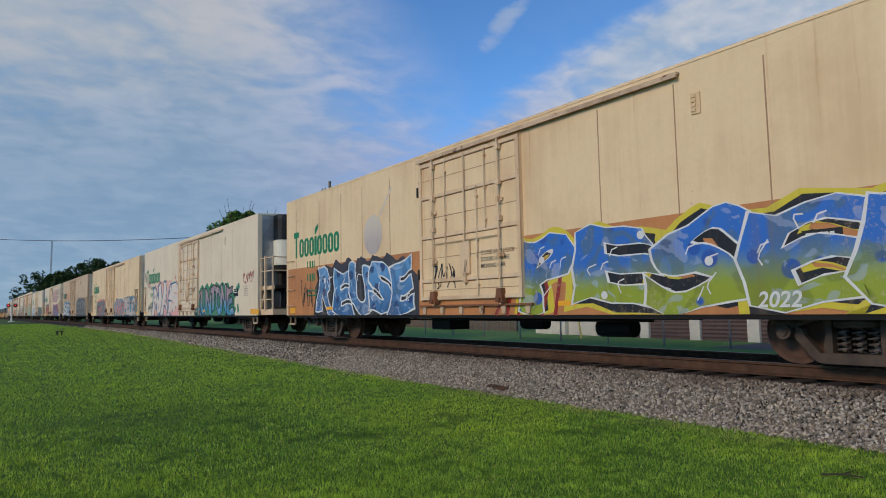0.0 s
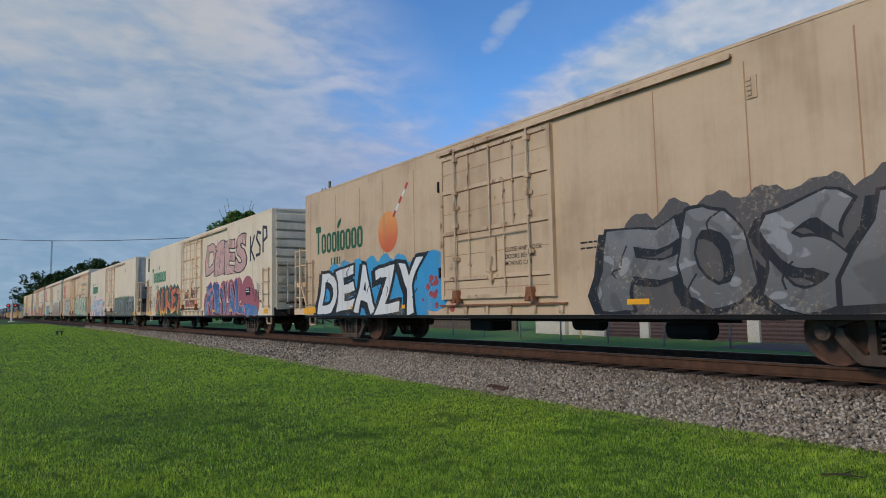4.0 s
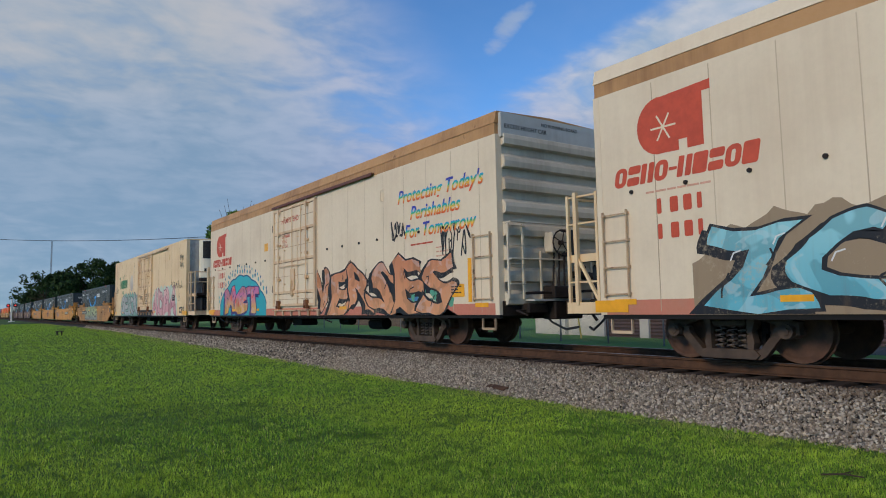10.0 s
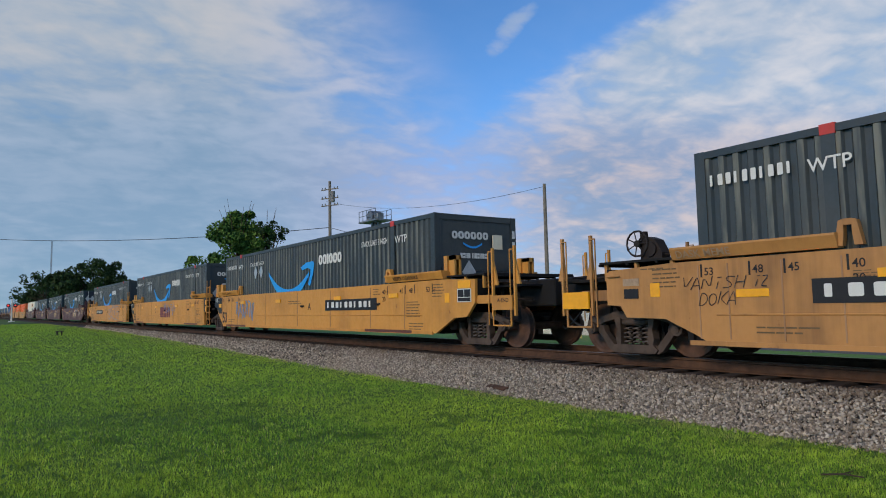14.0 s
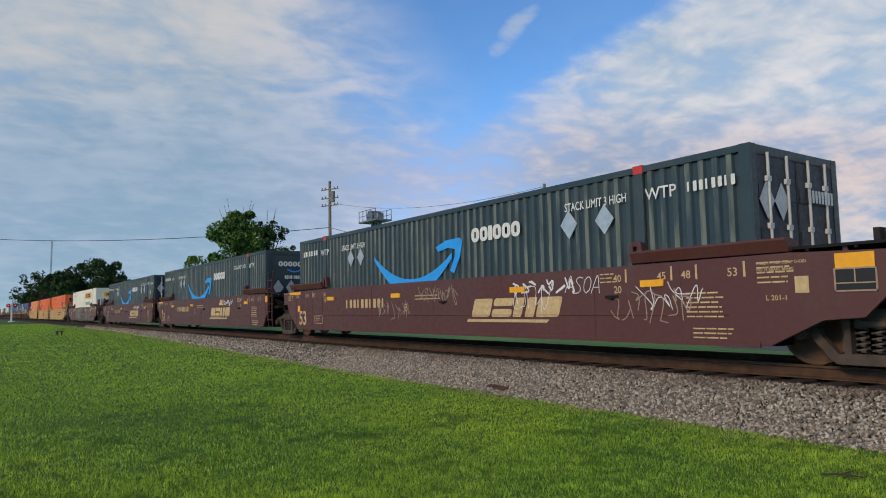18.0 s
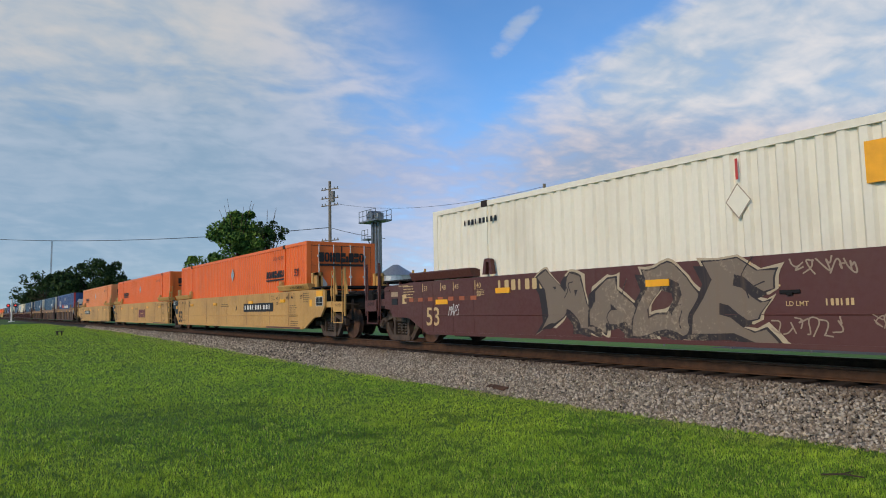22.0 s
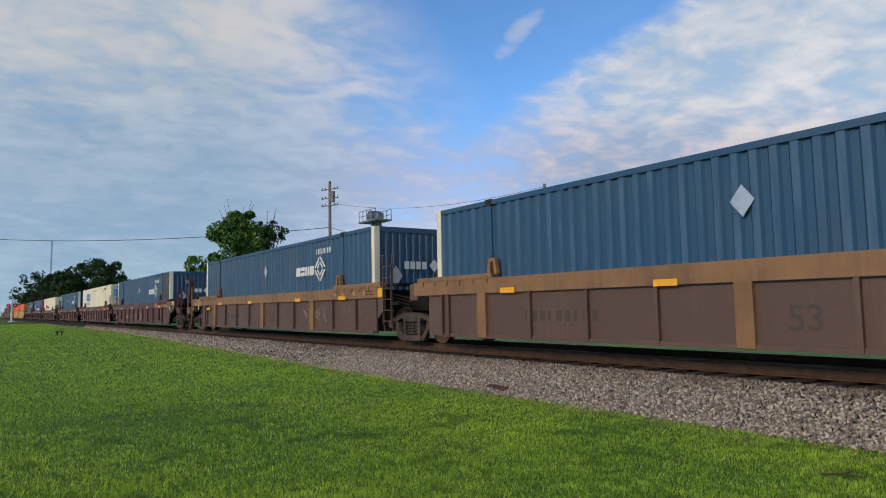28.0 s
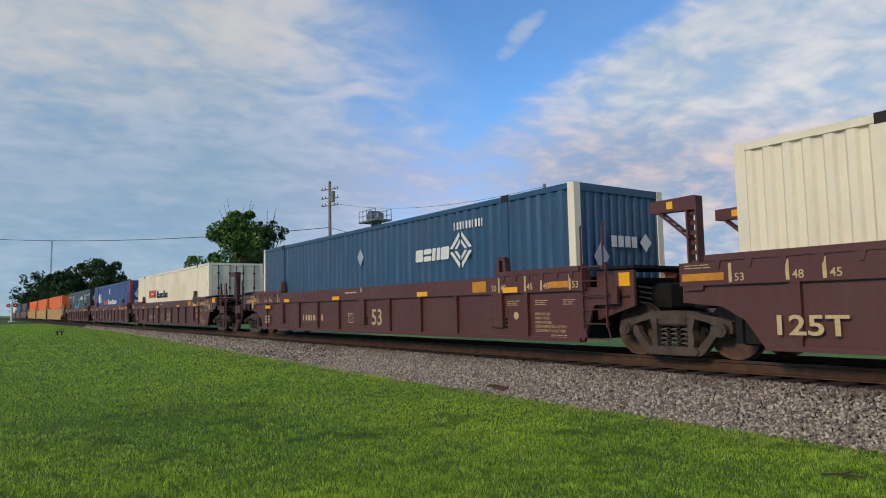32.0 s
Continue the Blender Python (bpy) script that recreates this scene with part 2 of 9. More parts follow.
# ---------------------------------------------------------------- lettering and painted shapes
TEXTS = {}
FACE = pose(0, 0, 0, 90)                     # lettering that faces the camera's side of the train
FACE_FRONT = pose(0, 0, 0, 90, 0, 90)        # lettering on the front end


def lettering(parent, words, x, z, size, material, y=-1.604, slant=0.0, wide=1.0, m=None, name="lettering", align="LEFT", bold=0.010):
    key = (words, slant, align, bold)
    if key not in TEXTS:
        cu = bpy.data.curves.new("text", "FONT")
        cu.body, cu.size, cu.shear, cu.align_x, cu.resolution_u = words, 1.0, slant, align, 3
        cu.offset = bold
        ob = bpy.data.objects.new("text", cu)
        scene.collection.objects.link(ob)
        me = bpy.data.meshes.new_from_object(ob)
        bpy.data.objects.remove(ob)
        me.materials.clear()
        me.materials.append(None)
        TEXTS[key] = me
    place = m if m is not None else pose(x, y, z) @ FACE
    ob = part(name, TEXTS[key], material, parent)
    ob.matrix_basis = place @ Matrix.Diagonal((size * wide, size, size, 1))
    return ob


def sheet(bm, outline, y):
    """A flat painted shape in x and z at depth y."""
    bm.faces.new([bm.verts.new((x, y, z)) for x, z in outline])


def rounded(x0, x1, z0, z1, r, n=3):
    pts = []
    for cx, cz, a0 in ((x1 - r, z0 + r, -90), (x1 - r, z1 - r, 0), (x0 + r, z1 - r, 90), (x0 + r, z0 + r, 180)):
        for i in range(n + 1):
            a = radians(a0 + 90 * i / n)
            pts.append((cx + r * math.cos(a), cz + r * math.sin(a)))
    return pts


def bars(parent, x, z, w, h, rows, material, y=-1.604, seed=0, name="small_print"):
    """Small print: plain bars."""
    rnd = random.Random(seed)
    bm = bmesh.new()
    step = h / rows
    for i in range(rows):
        ww = w * rnd.uniform(0.7, 1.0)
        zz = z - i * step
        xx = x
        while xx < x + ww - 0.02:
            l = rnd.uniform(0.10, 0.26) * min(1.0, w) + 0.04
            e = min(xx + l, x + ww)
            sheet(bm, [(xx, zz - step * 0.32), (e, zz - step * 0.32), (e, zz), (xx, zz)], y)
            xx = e + 0.02
    return part(name, bm, material, parent)


def number_bars(parent, x, z, w, h, count, material, y=-1.604, name="number_bars"):
    """A running number, as plain bars."""
    step = w / count
    for i in range(count):
        bw = step * (0.62 if i % 3 else 0.34)
        part("number_bar", bar_mesh, material, parent, at=pose(x + i * step + bw / 2, y, z + h / 2) @ Matrix.Diagonal((bw, 1, h, 1)))


def bar_mesh(b):
    sheet(b, rounded(-0.5, 0.5, -0.5, 0.5, 0.14, 2), 0.0)


def ring(bm, outer, inner, y):
    """A flat shape with a hole: both outlines have as many points."""
    o = [bm.verts.new((x, y, z)) for x, z in outer]
    i = [bm.verts.new((x, y, z)) for x, z in inner]
    for k in range(len(o)):
        j = (k + 1) % len(o)
        bm.faces.new((o[k], o[j], i[j], i[k]))


def wordmark(parent, x0, x1, z0, h, pattern, material, y=-1.604, slant=0.0, name="logo_shape", rise=0.0, low=0.64, m=None):
    """A brand mark as plain shapes: T a bar on a post, I a slim bar, o a low and O a tall ring, n an arch, p a ring on a foot,
    A a tall block that is whole, split across or split down by turns."""
    widths = {"I": 0.5, "T": 1.15, "-": 0.6, " ": 0.6}
    unit = (x1 - x0) / sum(widths.get(c, 1.0) for c in pattern)
    at = x0
    for i, c in enumerate(pattern):
        step = unit * widths.get(c, 1.0)
        a, b = at + step * 0.03, at + step * 0.95
        at += step
        if c == " ":
            continue
        w = b - a
        lo, hi = z0, z0 + (h if c in "ATO" else h * low)
        sk = lambda q: [(x + slant * (z - z0), z + rise * i) for x, z in q]
        r = min(w, hi - lo) * 0.14
        shapes = []
        bm = bmesh.new()
        if c == "I":
            shapes = [rounded(a, b, lo, hi, w * 0.2, 2)]
        elif c == "-":
            shapes = [rounded(a, b, z0 + h * 0.4, z0 + h * 0.56, w * 0.05, 2)]
        elif c == "T":
            shapes = [rounded(a, b, hi - h * 0.22, hi, r * 0.5, 2), rounded(a + w * 0.34, a + w * 0.66, lo, hi - h * 0.22, r * 0.5, 2)]
        elif c in "oOp":
            t = w * 0.37
            ring(bm, sk(rounded(a, b, lo, hi, w * 0.42, 4)), sk(rounded(a + t, b - t, lo + t * 0.8, hi - t * 0.8, (w - 2 * t) * 0.42, 4)), y)
            if c == "p":
                shapes = [rounded(a, a + t, z0 - h * 0.26, z0 + h * 0.2, r * 0.4, 2)]
        elif c == "n":
            t = w * 0.3
            shapes = [[(a, lo), (a + t, lo), (a + t, hi - t), (a + t * 1.4, hi - t * 0.9), (b - t, hi - t), (b - t, lo), (b, lo), (b, hi - w * 0.3), (b - w * 0.2, hi), (a, hi)]]
        elif i % 3 == 1:
            mid, g = (lo + hi) / 2, (hi - lo) * 0.08
            shapes = [rounded(a, b, lo, mid - g, r, 2), rounded(a, b, mid + g, hi, r, 2)]
        elif i % 3 == 2:
            shapes = [rounded(a, a + w * 0.42, lo, hi, r * 0.6, 2), rounded(b - w * 0.42, b, lo, hi, r * 0.6, 2)]
        else:
            shapes = [rounded(a, b, lo, hi, r, 2)]
        for k, q in enumerate(shapes):
            sheet(bm, sk(q), y - 0.0003 * (k + 1))
        part(name, bm, material, parent, at=m)


def ribbon(bm, pts, w, y):
    """A stroke of width w along points in x and z, with round outer corners; each stretch lies a hair above the one before."""
    pts = [Vector(p) for p in pts]
    pts = pts[:1] + [q for p, q in zip(pts, pts[1:]) if (q - p).length > 1e-4]
    k = len(pts)
    if k < 2:
        return
    way = [(q - p).normalized() for p, q in zip(pts, pts[1:])]
    ends = [pts[0] - way[0] * (w * 0.4)] + pts[1:-1] + [pts[-1] + way[-1] * (w * 0.4)]
    at = lambda v, i: bm.verts.new((v.x, y - i * 0.00002, v.y))
    centre = [at(p, i) for i, p in enumerate(ends)]
    last = None
    for i in range(k - 1):
        o = Vector((-way[i].y, way[i].x)) * (w / 2)
        l0, r0, l1, r1 = at(ends[i] + o, i), at(ends[i] - o, i), at(ends[i + 1] + o, i), at(ends[i + 1] - o, i)
        bm.faces.new((centre[i], l0, l1, centre[i + 1], r1, r0))
        if last:
            turn = way[i - 1].x * way[i].y - way[i - 1].y * way[i].x
            a, b = (last[0], l0) if turn < 0 else (last[1], r0)
            s = 1 if turn < 0 else -1
            m = (Vector((-way[i - 1].y, way[i - 1].x)) + Vector((-way[i].y, way[i].x)))
            if abs(turn) > 0.02 and m.length > 0.05:
                c = at(ends[i] + m.normalized() * (s * w / 2), i)
                bm.faces.new((centre[i], a, c, b))
        last = (l1, r1)


def soften(pts, closed=False):
    """Corner cutting, once."""
    out = [pts[0]]
    for (ax, az), (bx, bz) in zip(pts, pts[1:]):
        out += [(ax * 0.75 + bx * 0.25, az * 0.75 + bz * 0.25), (ax * 0.25 + bx * 0.75, az * 0.25 + bz * 0.75)]
    return out + [pts[-1]]


# strokes of wild letters in a unit box
GLYPHS = {
    "A": [[(0.0, 0.0), (0.42, 1.0), (0.6, 1.0), (1.0, 0.0)], [(0.2, 0.33), (0.8, 0.33)]],
    "D": [[(0.12, 0.0), (0.12, 1.0), (0.6, 1.0), (1.0, 0.66), (1.0, 0.34), (0.6, 0.0), (0.12, 0.0)]],
    "E": [[(1.1, 1.04), (0.12, 1.0), (0.06, 0.0), (1.15, -0.04)], [(0.1, 0.5), (0.95, 0.52)]],
    "H": [[(0.05, 0.0), (0.1, 1.0)], [(0.95, 0.0), (0.9, 1.0)], [(0.08, 0.45), (0.92, 0.5)]],
    "I": [[(0.5, 0.0), (0.5, 0.58)], [(0.32, 0.95), (0.7, 0.98)]],
    "L": [[(0.1, 1.0), (0.12, 0.0), (1.05, 0.04)]],
    "V": [[(0.0, 1.0), (0.45, 0.0), (1.0, 1.0)]],
    "K": [[(0.1, 0.0), (0.1, 1.0)], [(0.95, 1.0), (0.2, 0.45), (1.0, 0.0)]],
    "M": [[(0.0, 0.0), (0.12, 1.0), (0.5, 0.35), (0.88, 1.0), (1.0, 0.0)]],
    "N": [[(0.05, 0.0), (0.05, 1.0), (0.95, 0.0), (0.95, 1.0)]],
    "O": [[(0.5, 0.0), (0.1, 0.2), (0.05, 0.75), (0.45, 1.0), (0.9, 0.8), (0.95, 0.25), (0.5, 0.0)]],
    "P": [[(0.1, 0.0), (0.1, 1.0), (0.8, 0.95), (0.9, 0.55), (0.15, 0.42)]],
    "R": [[(0.1, 0.0), (0.1, 1.0), (0.85, 0.9), (0.85, 0.55), (0.2, 0.45), (1.0, 0.0)]],
    "S": [[(0.95, 0.92), (0.3, 1.0), (0.08, 0.72), (0.85, 0.38), (0.8, 0.05), (0.05, 0.02)]],
    "T": [[(0.0, 0.97), (1.0, 1.0)], [(0.5, 0.95), (0.48, 0.0)]],
    "U": [[(0.05, 1.0), (0.08, 0.25), (0.5, 0.0), (0.9, 0.25), (0.95, 1.0)]],
    "Y": [[(0.0, 1.0), (0.5, 0.5), (0.48, 0.0)], [(1.0, 1.0), (0.5, 0.5)]],
    "Z": [[(0.05, 0.95), (0.95, 1.0), (0.05, 0.05), (1.0, 0.0)]],
}


FAT = {}


def fat_letter(c, bold):
    """Outline of a swollen letter as points and faces, and the box of the letter."""
    key = (c, round(bold, 3))
    if key not in FAT:
        cu = bpy.data.curves.new("letter", "FONT")
        cu.body, cu.size, cu.offset, cu.resolution_u = c, 1.0, bold, 3
        ob = bpy.data.objects.new("letter", cu)
        scene.collection.objects.link(ob)
        me = bpy.data.meshes.new_from_object(ob)
        bpy.data.objects.remove(ob)
        b = bmesh.new()
        b.from_mesh(me)
        bmesh.ops.subdivide_edges(b, edges=[e for e in b.edges if e.calc_length() > 0.16], cuts=3, use_grid_fill=True)
        b.verts.index_update()
        v = np.array([p.co[:2] for p in b.verts])
        FAT[key] = (v, [tuple(p.index for p in q.verts) for q in b.faces])
        b.free()
    return FAT[key]


def graffiti(parent, x0, x1, z0, z1, word, fill, edge, halo=None, seed=1, y=-1.600, fat=0.055, line=0.05, shine=None, rim=None, arch=0.0, wild=0.05, shadow=None, outer=None):
    """A sprayed piece: swollen, bent, interlocked letters with outline, drop shadow and a cloud of colour behind.
    fat, line: how far letter and outline swell; wild: how far the letters bend; outer: a second outline round the first."""
    rnd = random.Random(seed)
    h = z1 - z0
    w = (x1 - x0) / len(word)
    for i, c in enumerate(word):
        v, _ = fat_letter(c, fat)
        lo, hi = v.min(0), v.max(0)
        ww, hh = w * rnd.uniform(1.02, 1.16), h * rnd.uniform(0.84, 0.97)
        sx, sz = x0 + i * w - 0.05 * w, z0 + (h - hh) * rnd.uniform(0.1, 0.9)
        lean, tilt, ph, bow = rnd.uniform(-0.12, 0.22), rnd.uniform(-0.07, 0.07), rnd.uniform(0, 6.28), rnd.uniform(-0.16, 0.10)
        kx, kz = ww / (hi[0] - lo[0]), hh / (hi[1] - lo[1])

        def bend(points, dx=0.0, dz=0.0):
            u, q = (points[:, 0] - lo[0]) / (hi[0] - lo[0]), (points[:, 1] - lo[1]) / (hi[1] - lo[1])
            a = u + lean * (q - 0.5) + bow * np.sin(np.pi * q) * (u - 0.5) * 2 + wild * np.sin(5.0 * q + ph) + wild * 0.5 * np.sin(11.0 * q + 2 * ph) + 0.10 * (u - 0.5) * np.cos(np.pi * q)
            b = q + tilt * (u - 0.5) + wild * np.sin(4.3 * u + 2 * ph) + wild * 0.7 * np.sin(9 * u + ph)
            return np.column_stack((sx + a * ww + dx, np.clip(sz + b * hh + dz, z0 + 0.005, 9)))

        def layer(name, bold, material, depth, dx=0.0, dz=0.0):
            pts, faces = fat_letter(c, bold)
            p = bend(pts, dx, dz)
            me = bpy.data.meshes.new(name)
            me.from_pydata([(a, y - depth - 0.00012 * (k % 3), b) for k, (a, b) in enumerate(p)], [], faces)
            me.materials.append(None)
            part(name, me, material, parent)

        grow = line * 2.0 / (kx + kz)
        if outer:
            layer("graffiti_rim", fat + grow * 2.6, outer, 0.0042 + i * 0.00004)
        if shadow:
            layer("graffiti_shadow", fat + grow, shadow, 0.0048 + i * 0.00004, -0.13, -0.08)
        layer("graffiti_outline", fat + grow, edge, 0.0054 + 3 * i * 0.0006)
        layer("graffiti_fill", fat, fill, 0.0054 + (3 * i + 1) * 0.0006)
        # short folds drawn inside the letter
        for j in range(2):
            fb = bmesh.new()
            px, pz = sx + ww * rnd.uniform(0.1, 0.8), sz + hh * rnd.uniform(0.1, 0.8)
            ribbon(fb, soften([(px, pz), (px + rnd.uniform(-0.12, 0.12), pz + rnd.uniform(0.08, 0.2)), (px + rnd.uniform(-0.05, 0.25), pz + rnd.uniform(0.15, 0.34))]), min(0.03, line * 0.6), y - 0.0054 - (3 * i + 1.4 + 0.3 * j) * 0.0006)
            part("graffiti_fold", fb, edge, parent)
        if shine:
            sb = bmesh.new()
            for _ in range(2):
                px, pz = sx + ww * rnd.uniform(0.1, 0.7), sz + hh * rnd.uniform(0.45, 0.85)
                ribbon(sb, [(px, pz), (px + 0.05, pz + 0.10), (px + 0.16, pz + 0.13)], 0.022, y - 0.0054 - (3 * i + 2) * 0.0006)
            part("graffiti_shine", sb, shine, parent)
    if halo:
        hb = bmesh.new()
        n = max(28, int((x1 - x0) * 10))
        top = []
        for i in range(n + 1):
            g = 0.22 if not arch else 0.75
            px = x0 - g + (x1 - x0 + 2 * g) * i / n
            lump = abs(math.sin(i * 0.45 + seed)) * (0.13 if not arch else 0.06) * h
            if arch:
                top.append((px, z0 + 0.35 * h + lump + (z1 + arch - z0 - 0.35 * h) * math.sin(math.pi * i / n) ** 0.7))
            else:
                top.append((px, z1 + lump + rnd.uniform(-0.03, 0.03) * h - 0.5 * h * abs(2 * i / n - 1) ** 6))
        sheet(hb, [(top[0][0], z0), (top[-1][0], z0)] + top[::-1], y - 0.0030)
        part("graffiti_cloud", hb, halo, parent)
        if arch:
            for i in range(0, n + 1, 2):
                px, pz = top[i]
                for q, r in ((0.16, 0.07), (0.36, 0.05)):
                    part("sprayed_dot", dot_mesh, (halo, rim)[i % 4 // 2], parent, at=pose(px + (px - (x0 + x1) / 2) * 0.05 + rnd.uniform(-0.06, 0.06), y - 0.0031, pz + q + rnd.uniform(-0.05, 0.05)) @ Matrix.Diagonal((r, 1, r * 1.25, 1)))
        if rim:
            rb = bmesh.new()
            ribbon(rb, [(a, b - 0.02) for a, b in top], 0.06, y - 0.0036)
            part("graffiti_rim", rb, rim, parent)


def dot_mesh(b):
    sheet(b, [(math.cos(0.6283 * k), math.sin(0.6283 * k)) for k in range(10)], 0.0)


def dot_round(b):
    sheet(b, [(math.cos(0.2244 * k), math.sin(0.2244 * k)) for k in range(28)], 0.0)


def dots(parent, x0, x1, z0, z1, count, material, seed=1, y=-1.604, r=(0.03, 0.09)):
    """Sprayed dots."""
    rnd = random.Random(seed)
    for i in range(count):
        cx, cz, rr = rnd.uniform(x0, x1), rnd.uniform(z0, z1), rnd.uniform(*r)
        part("sprayed_dot", dot_mesh, material, parent, at=pose(cx, y - i * 0.0001, cz) @ Matrix.Diagonal((rr, 1, rr, 1)))


def scribble(parent, x, z, w, h, material, seed=1, y=-1.606, thick=0.03, strokes=5):
    """A tag scrawled with a marker: a row of loops and hooks that spell nothing."""
    rnd = random.Random(seed)
    bm = bmesh.new()
    slot = w / strokes
    for s in range(strokes):
        lo, hi = z + h * rnd.uniform(0.0, 0.25), z + h * rnd.uniform(0.75, 1.0)
        x0, x1 = x + slot * (s - 0.1), x + slot * (s + 1.1)
        zig = [(x0, lo if s % 2 else hi)]
        for i in range(rnd.randrange(4, 7)):
            zig.append((rnd.uniform(x0, x1), rnd.choice((lo, hi, (lo + hi) / 2)) + rnd.uniform(-0.1, 0.1) * h))
        ribbon(bm, soften(soften(zig)), thick, y - s * 0.0004)
    return part("scrawl", bm, material, parent)


def marker_word(parent, word, x, z, w, h, material, seed=1, y=-1.606, thick=0.03, lean=0.15):
    """A word in loose marker strokes, each letter a little off the line."""
    rnd = random.Random(seed)
    slot = w / len(word)
    for i, c in enumerate(word):
        if c == " ":
            continue
        bm = bmesh.new()
        up, tilt = rnd.uniform(-0.08, 0.08) * h, lean + rnd.uniform(-0.08, 0.08)
        for k, stroke in enumerate(GLYPHS[c]):
            pts = [(x + slot * (i + 0.08 + 0.88 * px) + tilt * pz * h, z + up + pz * h) for px, pz in stroke]
            ribbon(bm, soften(pts), thick * rnd.uniform(0.8, 1.15), y - 0.0004 * k)
        part("scrawl", bm, material, parent)


# ---------------------------------------------------------------- ground
def ground_material():
    n = Nodes("lawn", 0.9)
    big = n.noise(0.22, 5, 0.6)
    mid = n.noise(1.6, 4, 0.6)
    fine = n.noise(26, 4, 0.7)
    c = n.mix(n.ramp(mid, 0.3, 0.7), rgb(42, 68, 17), rgb(58, 88, 24))
    c = n.mix(n.ramp(big, 0.45, 0.75, 0.0, 0.3), c, rgb(96, 112, 46))
    c = n.mix(n.ramp(fine, 0.35, 0.75, 0.0, 0.45), c, rgb(78, 122, 40))
    # taller meadow grass beyond the track
    meadow = n.mix(n.ramp(fine, 0.3, 0.7), rgb(78, 122, 58), rgb(108, 150, 76))
    c = n.mix(n.ramp(n.axis(1), YC + 2.4, YC + 3.4), c, meadow)
    n.colour(c).bump(fine, 0.6, 0.03)
    return n.mat


LAWN = ground_material()


def gravel_material(name, a, b, c, shade):
    n = Nodes(name, 0.85)
    g = n.t.nodes.new("ShaderNodeNewGeometry").outputs["Random Per Island"]
    r = n.t.nodes.new("ShaderNodeValToRGB")
    n.put(r.inputs[0], g)
    e = r.color_ramp.elements
    e[0].color, e[1].color = a, c
    m = e.new(0.5)
    m.color = b
    col = n.mix(n.ramp(n.noise(30, 3), 0.3, 0.8, 0.0, 0.4), r.outputs[0], shade)
    # brake dust and rust close to the rails
    dust = n.math("MULTIPLY", n.ramp(n.axis(1), YC - 1.95, YC - 1.15), n.ramp(n.noise(1.3, 4), 0.2, 0.6))
    col = n.mix(n.math("MULTIPLY", dust, 0.85), col, rgb(78, 55, 38))
    n.colour(col).bump(n.noise(40, 3), 0.3, 0.01)
    return n.mat


STONE = gravel_material("ballast_stone", rgb(106, 96, 84), rgb(150, 137, 120), rgb(208, 194, 172), rgb(66, 57, 48))
BED = plain("ballast_bed", rgb(46, 41, 37), 0.95, 0, 0.4, 18, 0.6)



def lawn_z(x):
    """The lawn climbs gently along the track, away from the eye."""
    f = min(1.0, max(0.0, (-x - 8) / 50))
    return 0.30 * f * f * (3 - 2 * f)


bm = bmesh.new()
rows = []
for x in [2500, 400, 60, 10, 0, -4] + [-8 - 5 * i for i in range(12)] + [-100, -300, -900, -2500]:
    rows.append([bm.verts.new((x, y, lawn_z(x))) for y in (-2500, -300, -40, -5, 0, 5, 10, 20, 60, 300, 2500)])
for p, q in zip(rows, rows[1:]):
    for i in range(len(p) - 1):
        bm.faces.new((p[i], p[i + 1], q[i + 1], q[i]))
ground = solid("ground", bm, LAWN, "mown green lawn that reaches to the horizon", "lawn", kind="structure", smooth=True)

# the bed of the track: shoulder, slope and toe
bed = [(YC - 2.55, 0.0), (YC - 2.35, 0.05), (YC - 1.45, 0.45), (YC + 1.45, 0.45), (YC + 2.6, 0.0)]
bm = bmesh.new()
extrude_x(bm, bed, -1100, 260)
solid("ballast_bed", bm, BED, "grey ballast bank under the railway track", "ballast", kind="structure")


def bed_z(y):
    for (a, za), (b, zb) in zip(bed, bed[1:]):
        if a <= y <= b:
            return za + (zb - za) * (y - a) / (b - a)
    return 0.0


